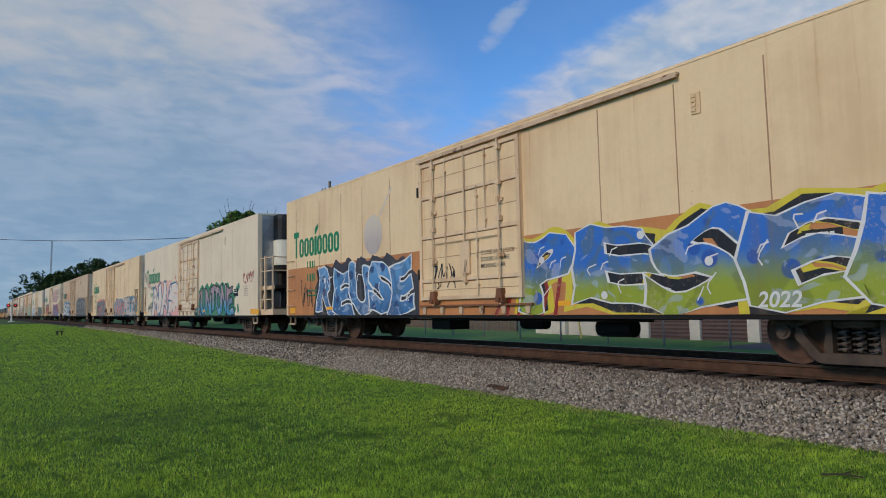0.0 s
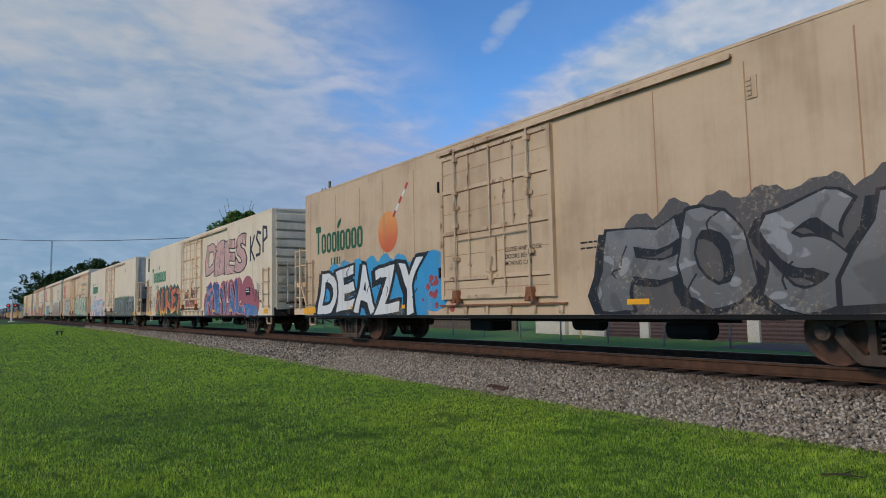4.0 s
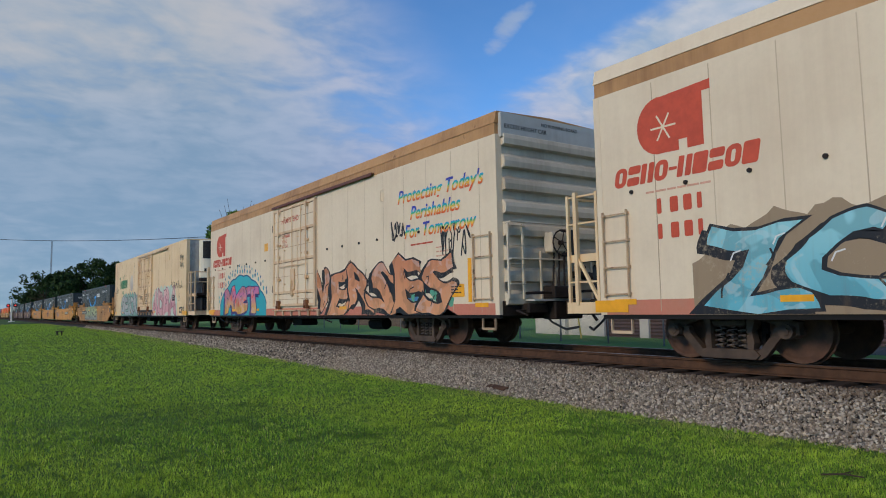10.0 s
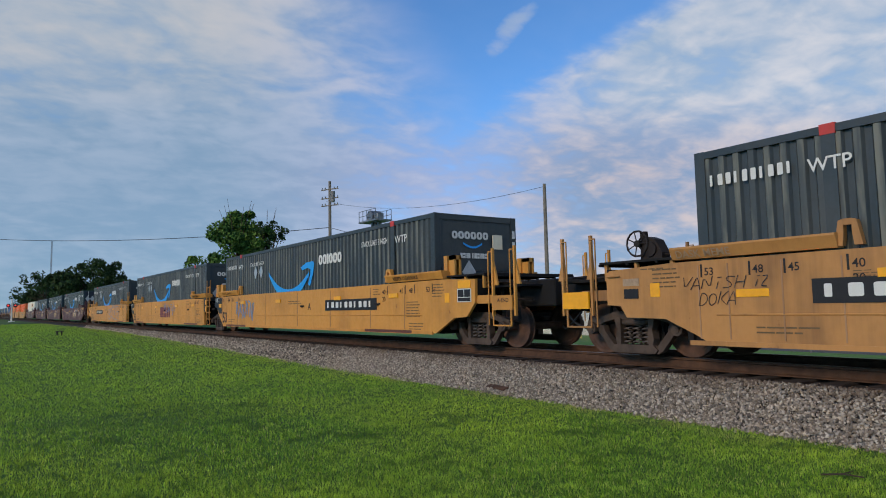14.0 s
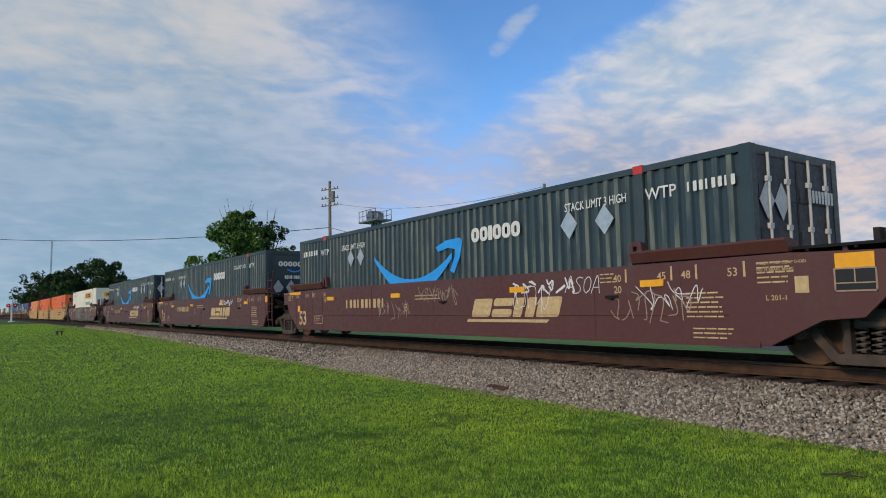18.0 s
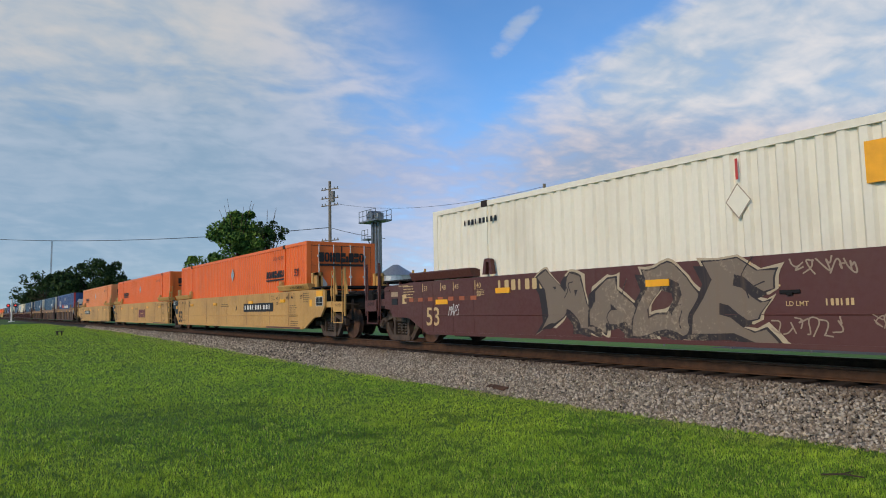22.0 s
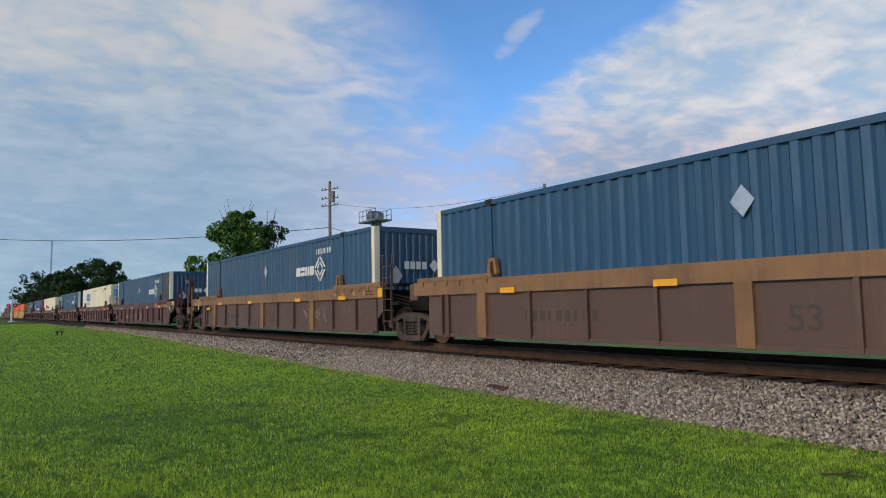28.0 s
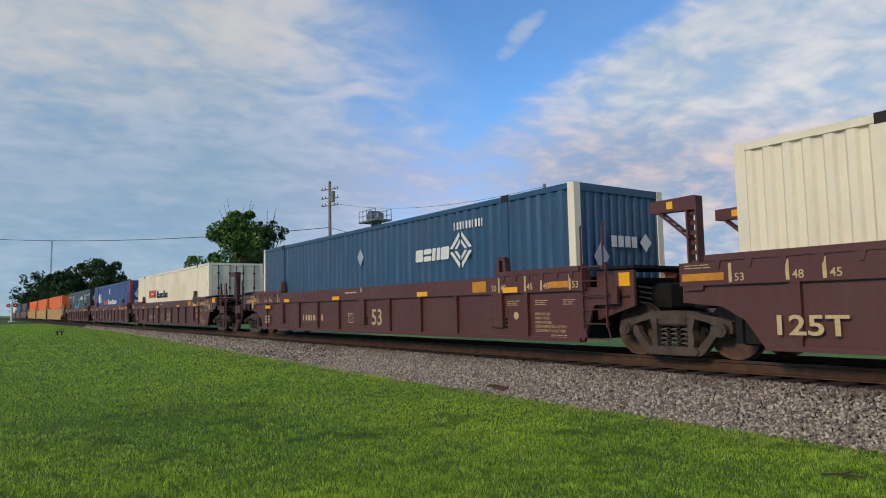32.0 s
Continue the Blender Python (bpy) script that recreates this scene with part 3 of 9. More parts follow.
def stones(count, x_of, y_of, size_of, seed):
    """Loose broken stones as one mesh."""
    rng = np.random.default_rng(seed)
    base = np.array([(1, 0.15, 0), (-0.1, 1, 0.1), (-1, -0.1, 0), (0.1, -1, -0.1), (0.1, 0, 1), (0, 0.1, -1)]) * 1.12
    tri = np.array([(0, 1, 4), (1, 2, 4), (2, 3, 4), (3, 0, 4), (1, 0, 5), (2, 1, 5), (3, 2, 5), (0, 3, 5)])
    x, y = x_of(rng, count), y_of(rng, count)
    z = np.array([bed_z(v) for v in y]) + rng.uniform(-0.030, 0.032, count) - 0.045 * (np.abs(y - YC) < 1.34)
    s = size_of(rng, count, x)
    v = base[None] * rng.uniform(0.70, 1.15, (count, 6, 1)) + rng.uniform(-0.28, 0.28, (count, 6, 3))
    v = v * (s[:, None] * rng.uniform(0.65, 1.25, (count, 3)))[:, None, :]
    a = rng.uniform(0, 6.28, count)
    b = rng.uniform(-1.4, 1.4, count)
    ca, sa, cb, sb = np.cos(a)[:, None], np.sin(a)[:, None], np.cos(b)[:, None], np.sin(b)[:, None]
    X, Y, Z = v[..., 0], v[..., 1], v[..., 2]
    Y, Z = Y * cb - Z * sb, Y * sb + Z * cb
    X, Y = X * ca - Y * sa, X * sa + Y * ca
    v = np.stack((X + x[:, None], Y + y[:, None], Z + z[:, None]), -1).reshape(-1, 3)
    f = (tri[None] + (np.arange(count) * 6)[:, None, None]).reshape(-1)
    me = bpy.data.meshes.new("stones")
    me.vertices.add(len(v))
    me.vertices.foreach_set("co", v.ravel())
    me.loops.add(len(f))
    me.loops.foreach_set("vertex_index", f)
    k = len(f) // 3
    me.polygons.add(k)
    me.polygons.foreach_set("loop_start", np.arange(k) * 3)
    me.polygons.foreach_set("loop_total", np.full(k, 3))
    me.update()
    me.materials.append(None)
    return me


def toe(rng, n):
    return rng.uniform(YC - 2.62, YC - 0.90, n) + rng.normal(0, 0.05, n)


ob = part("ballast_stones", stones(80000, lambda r, n: -1.5 - 15.5 * r.uniform(0, 1, n) ** 0.9, toe, lambda r, n, x: r.uniform(0.012, 0.031, n), 1), STONE, None)
tagged(ob, "loose grey broken stone beside the rails", "ballast", kind="stuff")
ob = part("ballast_stones", stones(30000, lambda r, n: -16 - 54 * r.uniform(0, 1, n) ** 1.4, toe, lambda r, n, x: r.uniform(0.018, 0.042, n) * (1 + (-16 - x) / 50), 2), STONE, None)
tagged(ob, "loose grey broken stone along the far track", "ballast", kind="stuff")
ob = part("ballast_stones", stones(3500, lambda r, n: r.uniform(-45, -1, n), lambda r, n: r.uniform(YC - 0.65, YC + 2.4, n), lambda r, n, x: r.uniform(0.03, 0.055, n), 3), STONE, None)
tagged(ob, "dusty broken stone between the rails", "ballast", kind="stuff")

# ---------------------------------------------------------------- track
RAIL = plain("rusty_rail_steel", rgb(78, 53, 36), 0.9, 0.0, 0.4, 6, 0.2)
RAIL_TOP = plain("polished_rail_head", rgb(120, 108, 100), 0.32, 0.9, 0.2, 3, 0.0)
TIE = plain("creosoted_timber", rgb(58, 46, 38), 0.9, 0, 0.45, 5, 0.5)
for side in (-1, 1):
    yy = YC + side * 0.753
    rail = thing("rail", "rusty steel rail with a worn bright head", "rail", pose(0, yy, 0), "rails of the track", "structure")
    prof = [(-0.076, -0.186), (0.076, -0.186), (0.072, -0.172), (0.014, -0.155), (0.010, -0.050), (0.036, -0.036), (0.036, -0.006), (-0.036, -0.006), (-0.036, -0.036), (-0.010, -0.050), (-0.014, -0.155), (-0.072, -0.172)]
    part("rail_web", extrude_x(bmesh.new(), [(a, b + RAIL_Z) for a, b in prof], -1100, 260), RAIL, rail)
    part("rail_head", extrude_x(bmesh.new(), [(-0.033, RAIL_Z - 0.006), (0.033, RAIL_Z - 0.006), (0.030, RAIL_Z), (-0.030, RAIL_Z)], -1100, 260), RAIL_TOP, rail, "polished running surface")


def tie_mesh(b):
    box(b, -0.115, 0.115, -1.30, 1.30, -0.17, 0.0, 0.012)


track_ties = thing("railway_ties", "dark creosoted wooden ties half buried in ballast", "ties", pose(0, YC, RAIL_Z - 0.188), kind="structure")
for i in range(130):
    part("tie", tie_mesh, TIE, track_ties, at=pose(4 - i * 0.52 + random.uniform(-0.03, 0.03), random.uniform(-0.05, 0.03), random.uniform(-0.012, 0.0), 0, 0, random.uniform(-1, 1)))

# a rusty plank that lies on the ballast
solid("plank", box(bmesh.new(), -0.32, 0.32, -0.06, 0.06, 0.0, 0.03, 0.006), RAIL, "rusty brown offcut of wood lying on the ballast", "plank", pose(-9.75, 8.06, 0.075, 20, 0, -8))


# ---------------------------------------------------------------- grass blades
def blades(count, place, high, wide, seed):
    rng = np.random.default_rng(seed)
    xy = place(rng, count)
    far = np.hypot(xy[:, 0], xy[:, 1])
    h = high * rng.uniform(0.45, 1.25, count) * (1 + far / 90) * (1 + 0.35 * patches(xy[:, 0], xy[:, 1]))
    a = rng.uniform(0, 6.28, count)
    w = wide * rng.uniform(0.6, 1.3, count) * (far / 6.0) ** 0.95
    lean = rng.uniform(0.05, 1.2, count) * h
    b = rng.uniform(0, 6.28, count)
    base = np.column_stack((xy, np.array([lawn_z(v) for v in xy[:, 0]])))
    side = np.column_stack((np.cos(a) * w, np.sin(a) * w, np.zeros(count)))
    mid = base + np.column_stack((np.cos(b) * lean * 0.35, np.sin(b) * lean * 0.35, h * 0.6))
    tip = base + np.column_stack((np.cos(b) * lean, np.sin(b) * lean, h))
    v = np.stack((base - side, base + side, mid + side * 0.7, mid - side * 0.7, tip), 1).reshape(-1, 3)
    k = np.arange(count)[:, None] * 5
    loops = np.concatenate((k + np.array([[0, 1, 2, 3]]), k + np.array([[3, 2, 4]])), 1).ravel()
    start = (np.arange(count)[:, None] * 7 + np.array([[0, 4]])).ravel()
    total = np.tile([4, 3], count)
    me = bpy.data.meshes.new("blades")
    me.vertices.add(len(v))
    me.vertices.foreach_set("co", v.ravel())
    me.loops.add(len(loops))
    me.loops.foreach_set("vertex_index", loops)
    me.polygons.add(len(start))
    me.polygons.foreach_set("loop_start", start)
    me.polygons.foreach_set("loop_total", total)
    me.update()
    me.materials.append(None)
    return me


def blade_material():
    n = Nodes("grass_blade", 0.65, 0, 0.25)
    g = n.t.nodes.new("ShaderNodeNewGeometry").outputs["Random Per Island"]
    r = n.t.nodes.new("ShaderNodeValToRGB")
    n.put(r.inputs[0], g)
    e = r.color_ramp.elements
    e[0].color, e[1].color = rgb(68, 110, 26), rgb(184, 212, 80)
    for p, c in ((0.5, rgb(116, 160, 40)), (0.93, rgb(164, 196, 60)), (0.97, rgb(202, 193, 128))):
        m = e.new(p)
        m.color = c
    c = n.mix(n.ramp(n.noise(0.3, 4), 0.42, 0.66, 0.0, 0.6), r.outputs[0], rgb(178, 204, 58))
    c = n.mix(n.ramp(n.noise(1.1, 7, 0.75), 0.52, 0.62, 0.0, 0.68), c, rgb(49, 87, 22))
    c = n.mix(n.ramp(n.noise(6.0, 4, 0.6), 0.46, 0.66, 0.0, 0.58), c, rgb(49, 83, 18))
    c = n.mix(n.ramp(n.noise(3.1, 3, 0.6), 0.50, 0.70, 0.0, 0.45), c, rgb(180, 214, 72))
    # the brighter look of grass farther off, put into the colour along x
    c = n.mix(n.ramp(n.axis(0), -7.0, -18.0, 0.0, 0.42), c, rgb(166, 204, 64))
    # a patch of dark clover
    clover = n.node("ShaderNodeVectorMath", Vector=n.co)
    clover.operation = "DISTANCE"
    clover.inputs[1].default_value = (-11.0, 2.5, 0.0)
    far = n.math("ADD", clover.outputs["Value"], n.math("MULTIPLY", n.noise(1.4, 4, 0.7), 2.6))
    c = n.mix(n.ramp(far, 3.4, 1.6, 0.0, 0.4), c, rgb(58, 96, 30))
    # dry straw where the mower meets the stones
    dry = n.math("MULTIPLY", n.ramp(n.axis(1), YC - 3.5, YC - 2.5), n.ramp(n.noise(0.9, 4, 0.6), 0.40, 0.66))
    c = n.mix(n.math("MULTIPLY", dry, 0.65), c, rgb(166, 152, 98))
    n.colour(c)
    n.b.inputs["Subsurface Weight"].default_value = 0.0
    return n.mat


BLADE = blade_material()
YAW = 54.77


def wedge(r0, r1):
    """Places in the wedge of lawn before the eye, on the near side of the ballast, thinning out with distance."""
    def place(rng, n):
        out = np.zeros((0, 2))
        while len(out) < n:
            r = r0 * (r1 / r0) ** (rng.uniform(0, 1, n) ** 1.15)
            a = np.radians(YAW + rng.uniform(-37, 42, n))
            x, y = -np.sin(a) * r, np.cos(a) * r
            edge = YC - 2.40 + 0.20 * np.sin(x * 0.9) + 0.15 * np.sin(x * 2.3 + 1) + rng.normal(0, 0.11, n) - 0.55 * np.clip((x + 5) / 3, 0, 1)
            edge += 0.55 * np.clip((-x - 9) / 40, 0, 1)
            edge += (rng.random(n) < 0.10) * rng.uniform(0, 1, n) ** 2 * 0.9
            out = np.concatenate((out, np.column_stack((x, y))[y < edge]))
        return out[:n]
    return place


def patches(x, y):
    """Uneven growth, from -1 to 1."""
    return (np.sin(x * 1.9 + 1.3 * np.sin(y * 1.1)) + np.sin(y * 2.7 + 1.7 * np.sin(x * 1.6 + 2)) + 0.8 * np.sin(x * 5.1 + y * 3.7) + 0.7 * np.sin(y * 7.3 - x * 4.1)) / 3.5


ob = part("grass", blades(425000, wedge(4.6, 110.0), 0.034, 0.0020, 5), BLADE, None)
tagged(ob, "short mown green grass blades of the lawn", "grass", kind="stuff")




def around(rng, n):
    """Places on the lawn beside and behind the eye."""
    r, a = 11.0 * np.sqrt(rng.uniform(0.004, 1, n)), np.radians(YAW + rng.uniform(42, 323, n))
    x, y = -np.sin(a) * r, np.cos(a) * r
    return np.column_stack((x, np.minimum(y, YC - 2.9 - 0.5 * rng.random(n))))


ob = part("grass", blades(36000, around, 0.034, 0.0040, 15), BLADE, None)
tagged(ob, "mown grass blades round the standpoint", "grass", kind="stuff")


# ---------------------------------------------------------------- trucks and wheels
def wheelset_mesh(b):
    for s in (-1, 1):
        # tyre with flange on the inner side, dished plate and hub
        ring_y(b, 0, 0, s * 0.80, s * 0.665, [(0.0, 0.10), (0.0, 0.36), (0.05, 0.405), (0.02, 0.452), (0.78, 0.457), (0.80, 0.482), (1.0, 0.480), (0.98, 0.40), (0.72, 0.36), (0.6, 0.12)], 22)
    rod(b, (0, -0.70, 0), (0, 0.70, 0), 0.085, 10)
    for s in (-1, 1):
        rod(b, (0, s * 0.78, 0), (0, s * 1.06, 0), 0.10, 10)


def frame_mesh(b):
    """Cast side frame: arched top chord, slim diagonals down to the spring seat, open windows, jaws over the bearings."""
    for s in (-1, 1):
        o = lambda pts: [(s * x, z) for x, z in pts]
        slab(b, o([(0, 0.64), (0.40, 0.64), (0.64, 0.585), (0.76, 0.535), (1.03, 0.535), (1.05, 0.60), (0.86, 0.655), (0.60, 0.70), (0.42, 0.765), (0, 0.775)]), -1.11, -0.97)
        slab(b, o([(0.36, 0.06), (0.48, 0.06), (0.56, 0.11), (0.80, 0.40), (0.78, 0.54), (0.69, 0.52), (0.66, 0.42), (0.46, 0.19), (0.36, 0.17)]), -1.10, -0.98)
        slab(b, o([(0.29, 0.15), (0.37, 0.15), (0.40, 0.30), (0.37, 0.46), (0.43, 0.66), (0.29, 0.66)]), -1.12, -0.96)
        slab(b, o([(0.99, 0.42), (1.05, 0.42), (1.05, 0.56), (0.99, 0.56)]), -1.10, -0.98)
        slab(b, o([(0.80, 0.50), (1.00, 0.50), (1.00, 0.56), (0.80, 0.56)]), -1.12, -0.96)
    slab(b, [(-0.42, 0.06), (0.42, 0.06), (0.48, 0.12), (0.40, 0.20), (-0.40, 0.20), (-0.48, 0.12)], -1.14, -0.94)
    box(b, -0.27, 0.27, -1.13, -0.6, 0.53, 0.64, 0.03)


def spring_mesh(b):
    """One coil spring."""
    turns, per = 4.5, 8
    rings = []
    for i in range(int(turns * per) + 1):
        a = 2 * math.pi * i / per
        z = 0.20 + 0.33 * i / (turns * per)
        c = Vector((math.cos(a) * 0.072, -1.02 + math.sin(a) * 0.072, z))
        o = Vector((math.cos(a), math.sin(a), 0))
        rings.append([b.verts.new(c + o * 0.018 * math.cos(q) + Vector((0, 0, 0.018 * math.sin(q)))) for q in (0.8, 2.4, 3.9, 5.5)])
    for p, q in zip(rings, rings[1:]):
        for k in range(4):
            b.faces.new((p[k], p[(k + 1) % 4], q[(k + 1) % 4], q[k]))


def cap_mesh(b):
    rod(b, (0, -1.20, 0), (0, -1.09, 0), 0.105, 12)
    rod(b, (0, -1.215, 0), (0, -1.19, 0), 0.06, 8)


def bolster_mesh(b):
    box(b, -0.22, 0.22, -0.95, 0.95, 0.50, 0.72, 0.02)
    for s in (-1, 1):
        box(b, s * 0.42 - 0.05, s * 0.42 + 0.05, -0.85, 0.85, 0.42, 0.56)
        box(b, s * 0.40 - 0.03, s * 0.40 + 0.03, -0.86, -0.62, 0.20, 0.62)


def truck(parent, x, x_car):
    """A two-axle truck under a car, centred at x in the car's space."""
    base = part("truck_bolster", bolster_mesh, UNDER, parent, at=pose(x, 0, 0))
    for s in (0, 180):
        m = pose(0, 0, 0, 0, 0, s)
        part("side_frame", frame_mesh, TRUCK_GREY, base, "cast steel truck side frame" if not s else "", at=m)
        for e in (-0.19, 0.0, 0.19) if not s else ():
            part("coil_spring", spring_mesh, SPRING, base, at=m @ pose(e, 0, 0))
        for e in (-0.9, 0.9):
            part("bearing_cap", cap_mesh, TRUCK_GREY, base, at=m @ pose(e, 0, 0.47))
    for e in (-0.9, 0.9):
        w = part("wheelset", wheelset_mesh, WHEEL, base, "steel wheels on their axle", at=pose(e, 0, 0.457), smooth=False)
        ROLLING.append((w, x_car + x + e, (e, 0, 0.457)))
    return base


def coupler(parent, x, out, z=0.86):
    """Coupler, draft box and air hose at a car's end; out is +1 at the front."""
    b = bmesh.new()
    box(b, x - 0.1 * out, x + 0.55 * out, -0.10, 0.10, z - 0.10, z + 0.10, 0.02)
    box(b, x + 0.45 * out, x + 0.72 * out, -0.17, 0.12, z - 0.15, z + 0.15, 0.03)
    part("coupler", b, GRIMY, parent, "grimy steel knuckle coupler")
    b = bmesh.new()
    pts = [(x, -0.35, z - 0.1), (x + 0.25 * out, -0.36, z - 0.32), (x + 0.55 * out, -0.25, z - 0.47), (x + 0.78 * out, -0.1, z - 0.42)]
    for p, q in zip(pts, pts[1:]):
        rod(b, p, q, 0.025, 6)
    part("air_hose", b, BLACK, parent, "black rubber brake hose")


def mover(ob, x):
    MOVING.append((ob, x))
    return ob


def ladder(parent, x0, x1, z0, z1, rungs, y, material, name="ladder"):
    b = bmesh.new()
    for x in (x0, x1):
        bar(b, (x, y - 0.05, z0), (x, y - 0.05, z1), 0.05, 0.02)
    for i in range(rungs):
        z = z0 + 0.06 + (z1 - z0 - 0.12) * i / max(1, rungs - 1)
        rod(b, (x0, y - 0.06, z), (x1, y - 0.06, z), 0.013, 6)
        for x in (x0, x1):
            box(b, x - 0.02, x + 0.02, y - 0.07, y, z - 0.025, z + 0.025)
    return part(name, b, material, parent)


# ---------------------------------------------------------------- refrigerator cars
L = 20.1         # body
SILL, HALF = 0.72, 1.60


def end_ribs(parent, x, out, top, material, count=9):
    """Horizontal pressed ribs of an end wall."""
    def rib(b):
        slab_pts = [(0.0, -0.115), (0.085, -0.12), (0.08, 0.0), (0.065, 0.12), (0, 0.165)] if count > 8 else [(0.02, -0.15), (0.13, -0.12), (0.14, 0.0), (0.12, 0.09), (0, 0.17)]
        a = [b.verts.new((px, -1.45, pz)) for px, pz in slab_pts]
        c = [b.verts.new((px, 1.45, pz)) for px, pz in slab_pts]
        for i in range(4):
            b.faces.new((a[i], c[i], c[i + 1], a[i + 1]))
        b.faces.new(a[::-1])
        b.faces.new(c)
    z0, z1 = 1.05, top - (0.62 if count < 9 else 0.30)
    for i in range(count):
        part("end_rib", rib, material, parent, at=pose(x, 0, z0 + (z1 - z0) * i / (count - 1)) @ (pose(0, 0, 0) if out > 0 else pose(0, 0, 0, 0, 0, 180)))


def brake_gear(parent, x):
    b = bmesh.new()
    n = 14
    c = Vector((x + 0.42, -0.15, 2.22))
    pts = [c + Vector((0, math.cos(6.283 * i / n) * 0.27, math.sin(6.283 * i / n) * 0.27)) for i in range(n)]
    for i in range(n):
        rod(b, pts[i], pts[(i + 1) % n], 0.018, 6)
    for i in range(0, n, 3):
        rod(b, c, pts[i], 0.012, 5)
    rod(b, c, c + Vector((-0.36, 0, 0)), 0.05, 8)
    part("brake_wheel", b, GRIMY, parent, "rusty hand brake wheel")
    b = bmesh.new()
    box(b, x + 0.08, x + 0.34, -0.38, 0.10, 2.02, 2.46, 0.03)
    bar(b, (x + 0.16, -0.14, 2.05), (x + 0.16, -0.14, 1.0), 0.05, 0.05)
    part("brake_housing", b, END_CREAM, parent, "dirty cream hand brake housing")
    b = bmesh.new()
    for k in range(4):
        rod(b, (x + 0.25 + 0.05 * k, -0.3 + 0.12 * k, 1.05), (x + 0.22 + 0.05 * k, -0.2 + 0.1 * k, 2.1), 0.022, 6)
    rod(b, (x + 0.4, -1.2, 1.15), (x + 0.4, 1.2, 1.2), 0.03, 6)
    rod(b, (x + 0.3, 0.3, 1.55), (x + 0.3, 1.0, 1.5), 0.09, 10)
    box(b, x + 0.1, x + 0.5, -0.5, 0.3, 1.04, 1.3, 0.02)
    part("brake_pipe", b, GRIMY, parent, "grimy brake pipes and box")
    part("crossover_board", box(bmesh.new(), x + 0.06, x + 0.42, -1.0, 1.42, 0.99, 1.03), END_GREY, parent, "narrow crossover board")
    part("end_sill", box(bmesh.new(), x - 0.05, x + 0.05, -1.52, 1.52, 0.70, 1.0), GRIMY, parent, "grimy end sill")
    b = bmesh.new()
    box(b, x + 0.02, x + 0.42, -0.42, 0.42, 0.60, 0.98, 0.03)
    box(b, x + 0.05, x + 0.30, -1.05, -0.50, 0.74, 0.94, 0.02)
    rod(b, (x + 0.20, -1.30, 0.80), (x + 0.20, 1.30, 0.80), 0.022, 6)
    for y in (-1.28, 1.28):
        rod(b, (x + 0.20, y, 0.80), (x + 0.48, y * 0.97, 0.70), 0.020, 6)
    rod(b, (x + 0.40, 0.55, 0.86), (x + 0.62, 0.62, 0.55), 0.035, 8)
    part("draft_box", b, GRIMY, parent, "grimy draft gear housing and lifting rod")
    part("reset_plate", box(bmesh.new(), x + 0.13, x + 0.15, 0.10, 0.52, 1.95, 2.55), BLACK if x == 0 else GRIMY, parent, "dark plate behind the brake wheel")
    part("release_valve", rod(bmesh.new(), (x + 0.30, 0.35, 1.70), (x + 0.30, 0.62, 1.70), 0.06, 10), GRIMY, parent)
    for y in (-1.45, -1.05, -0.55, 0.35, 1.0, 1.45):
        part("end_post", bar(bmesh.new(), (x + 0.17, y, 1.04), (x + 0.17, y, 2.6 if abs(y) > 1 else 2.05), 0.045, 0.045), END_CREAM, parent)
    for z in (1.35, 1.75, 2.15, 2.55):
        part("ladder_rung", rod(bmesh.new(), (x + 0.21, -1.45, z), (x + 0.21, -1.02, z), 0.016, 6), END_CREAM, parent)
    for z in (2.62, 1.86):
        part("crossover_rail", rod(bmesh.new(), (x + 0.3, -1.5, z), (x + 0.3, 1.5, z), 0.018, 6), END_CREAM, parent)
        for y in (-1.45, 1.45):
            part("rail_bracket", bar(bmesh.new(), (x + 0.02, y, z), (x + 0.31, y, z), 0.03, 0.03), END_CREAM, parent)


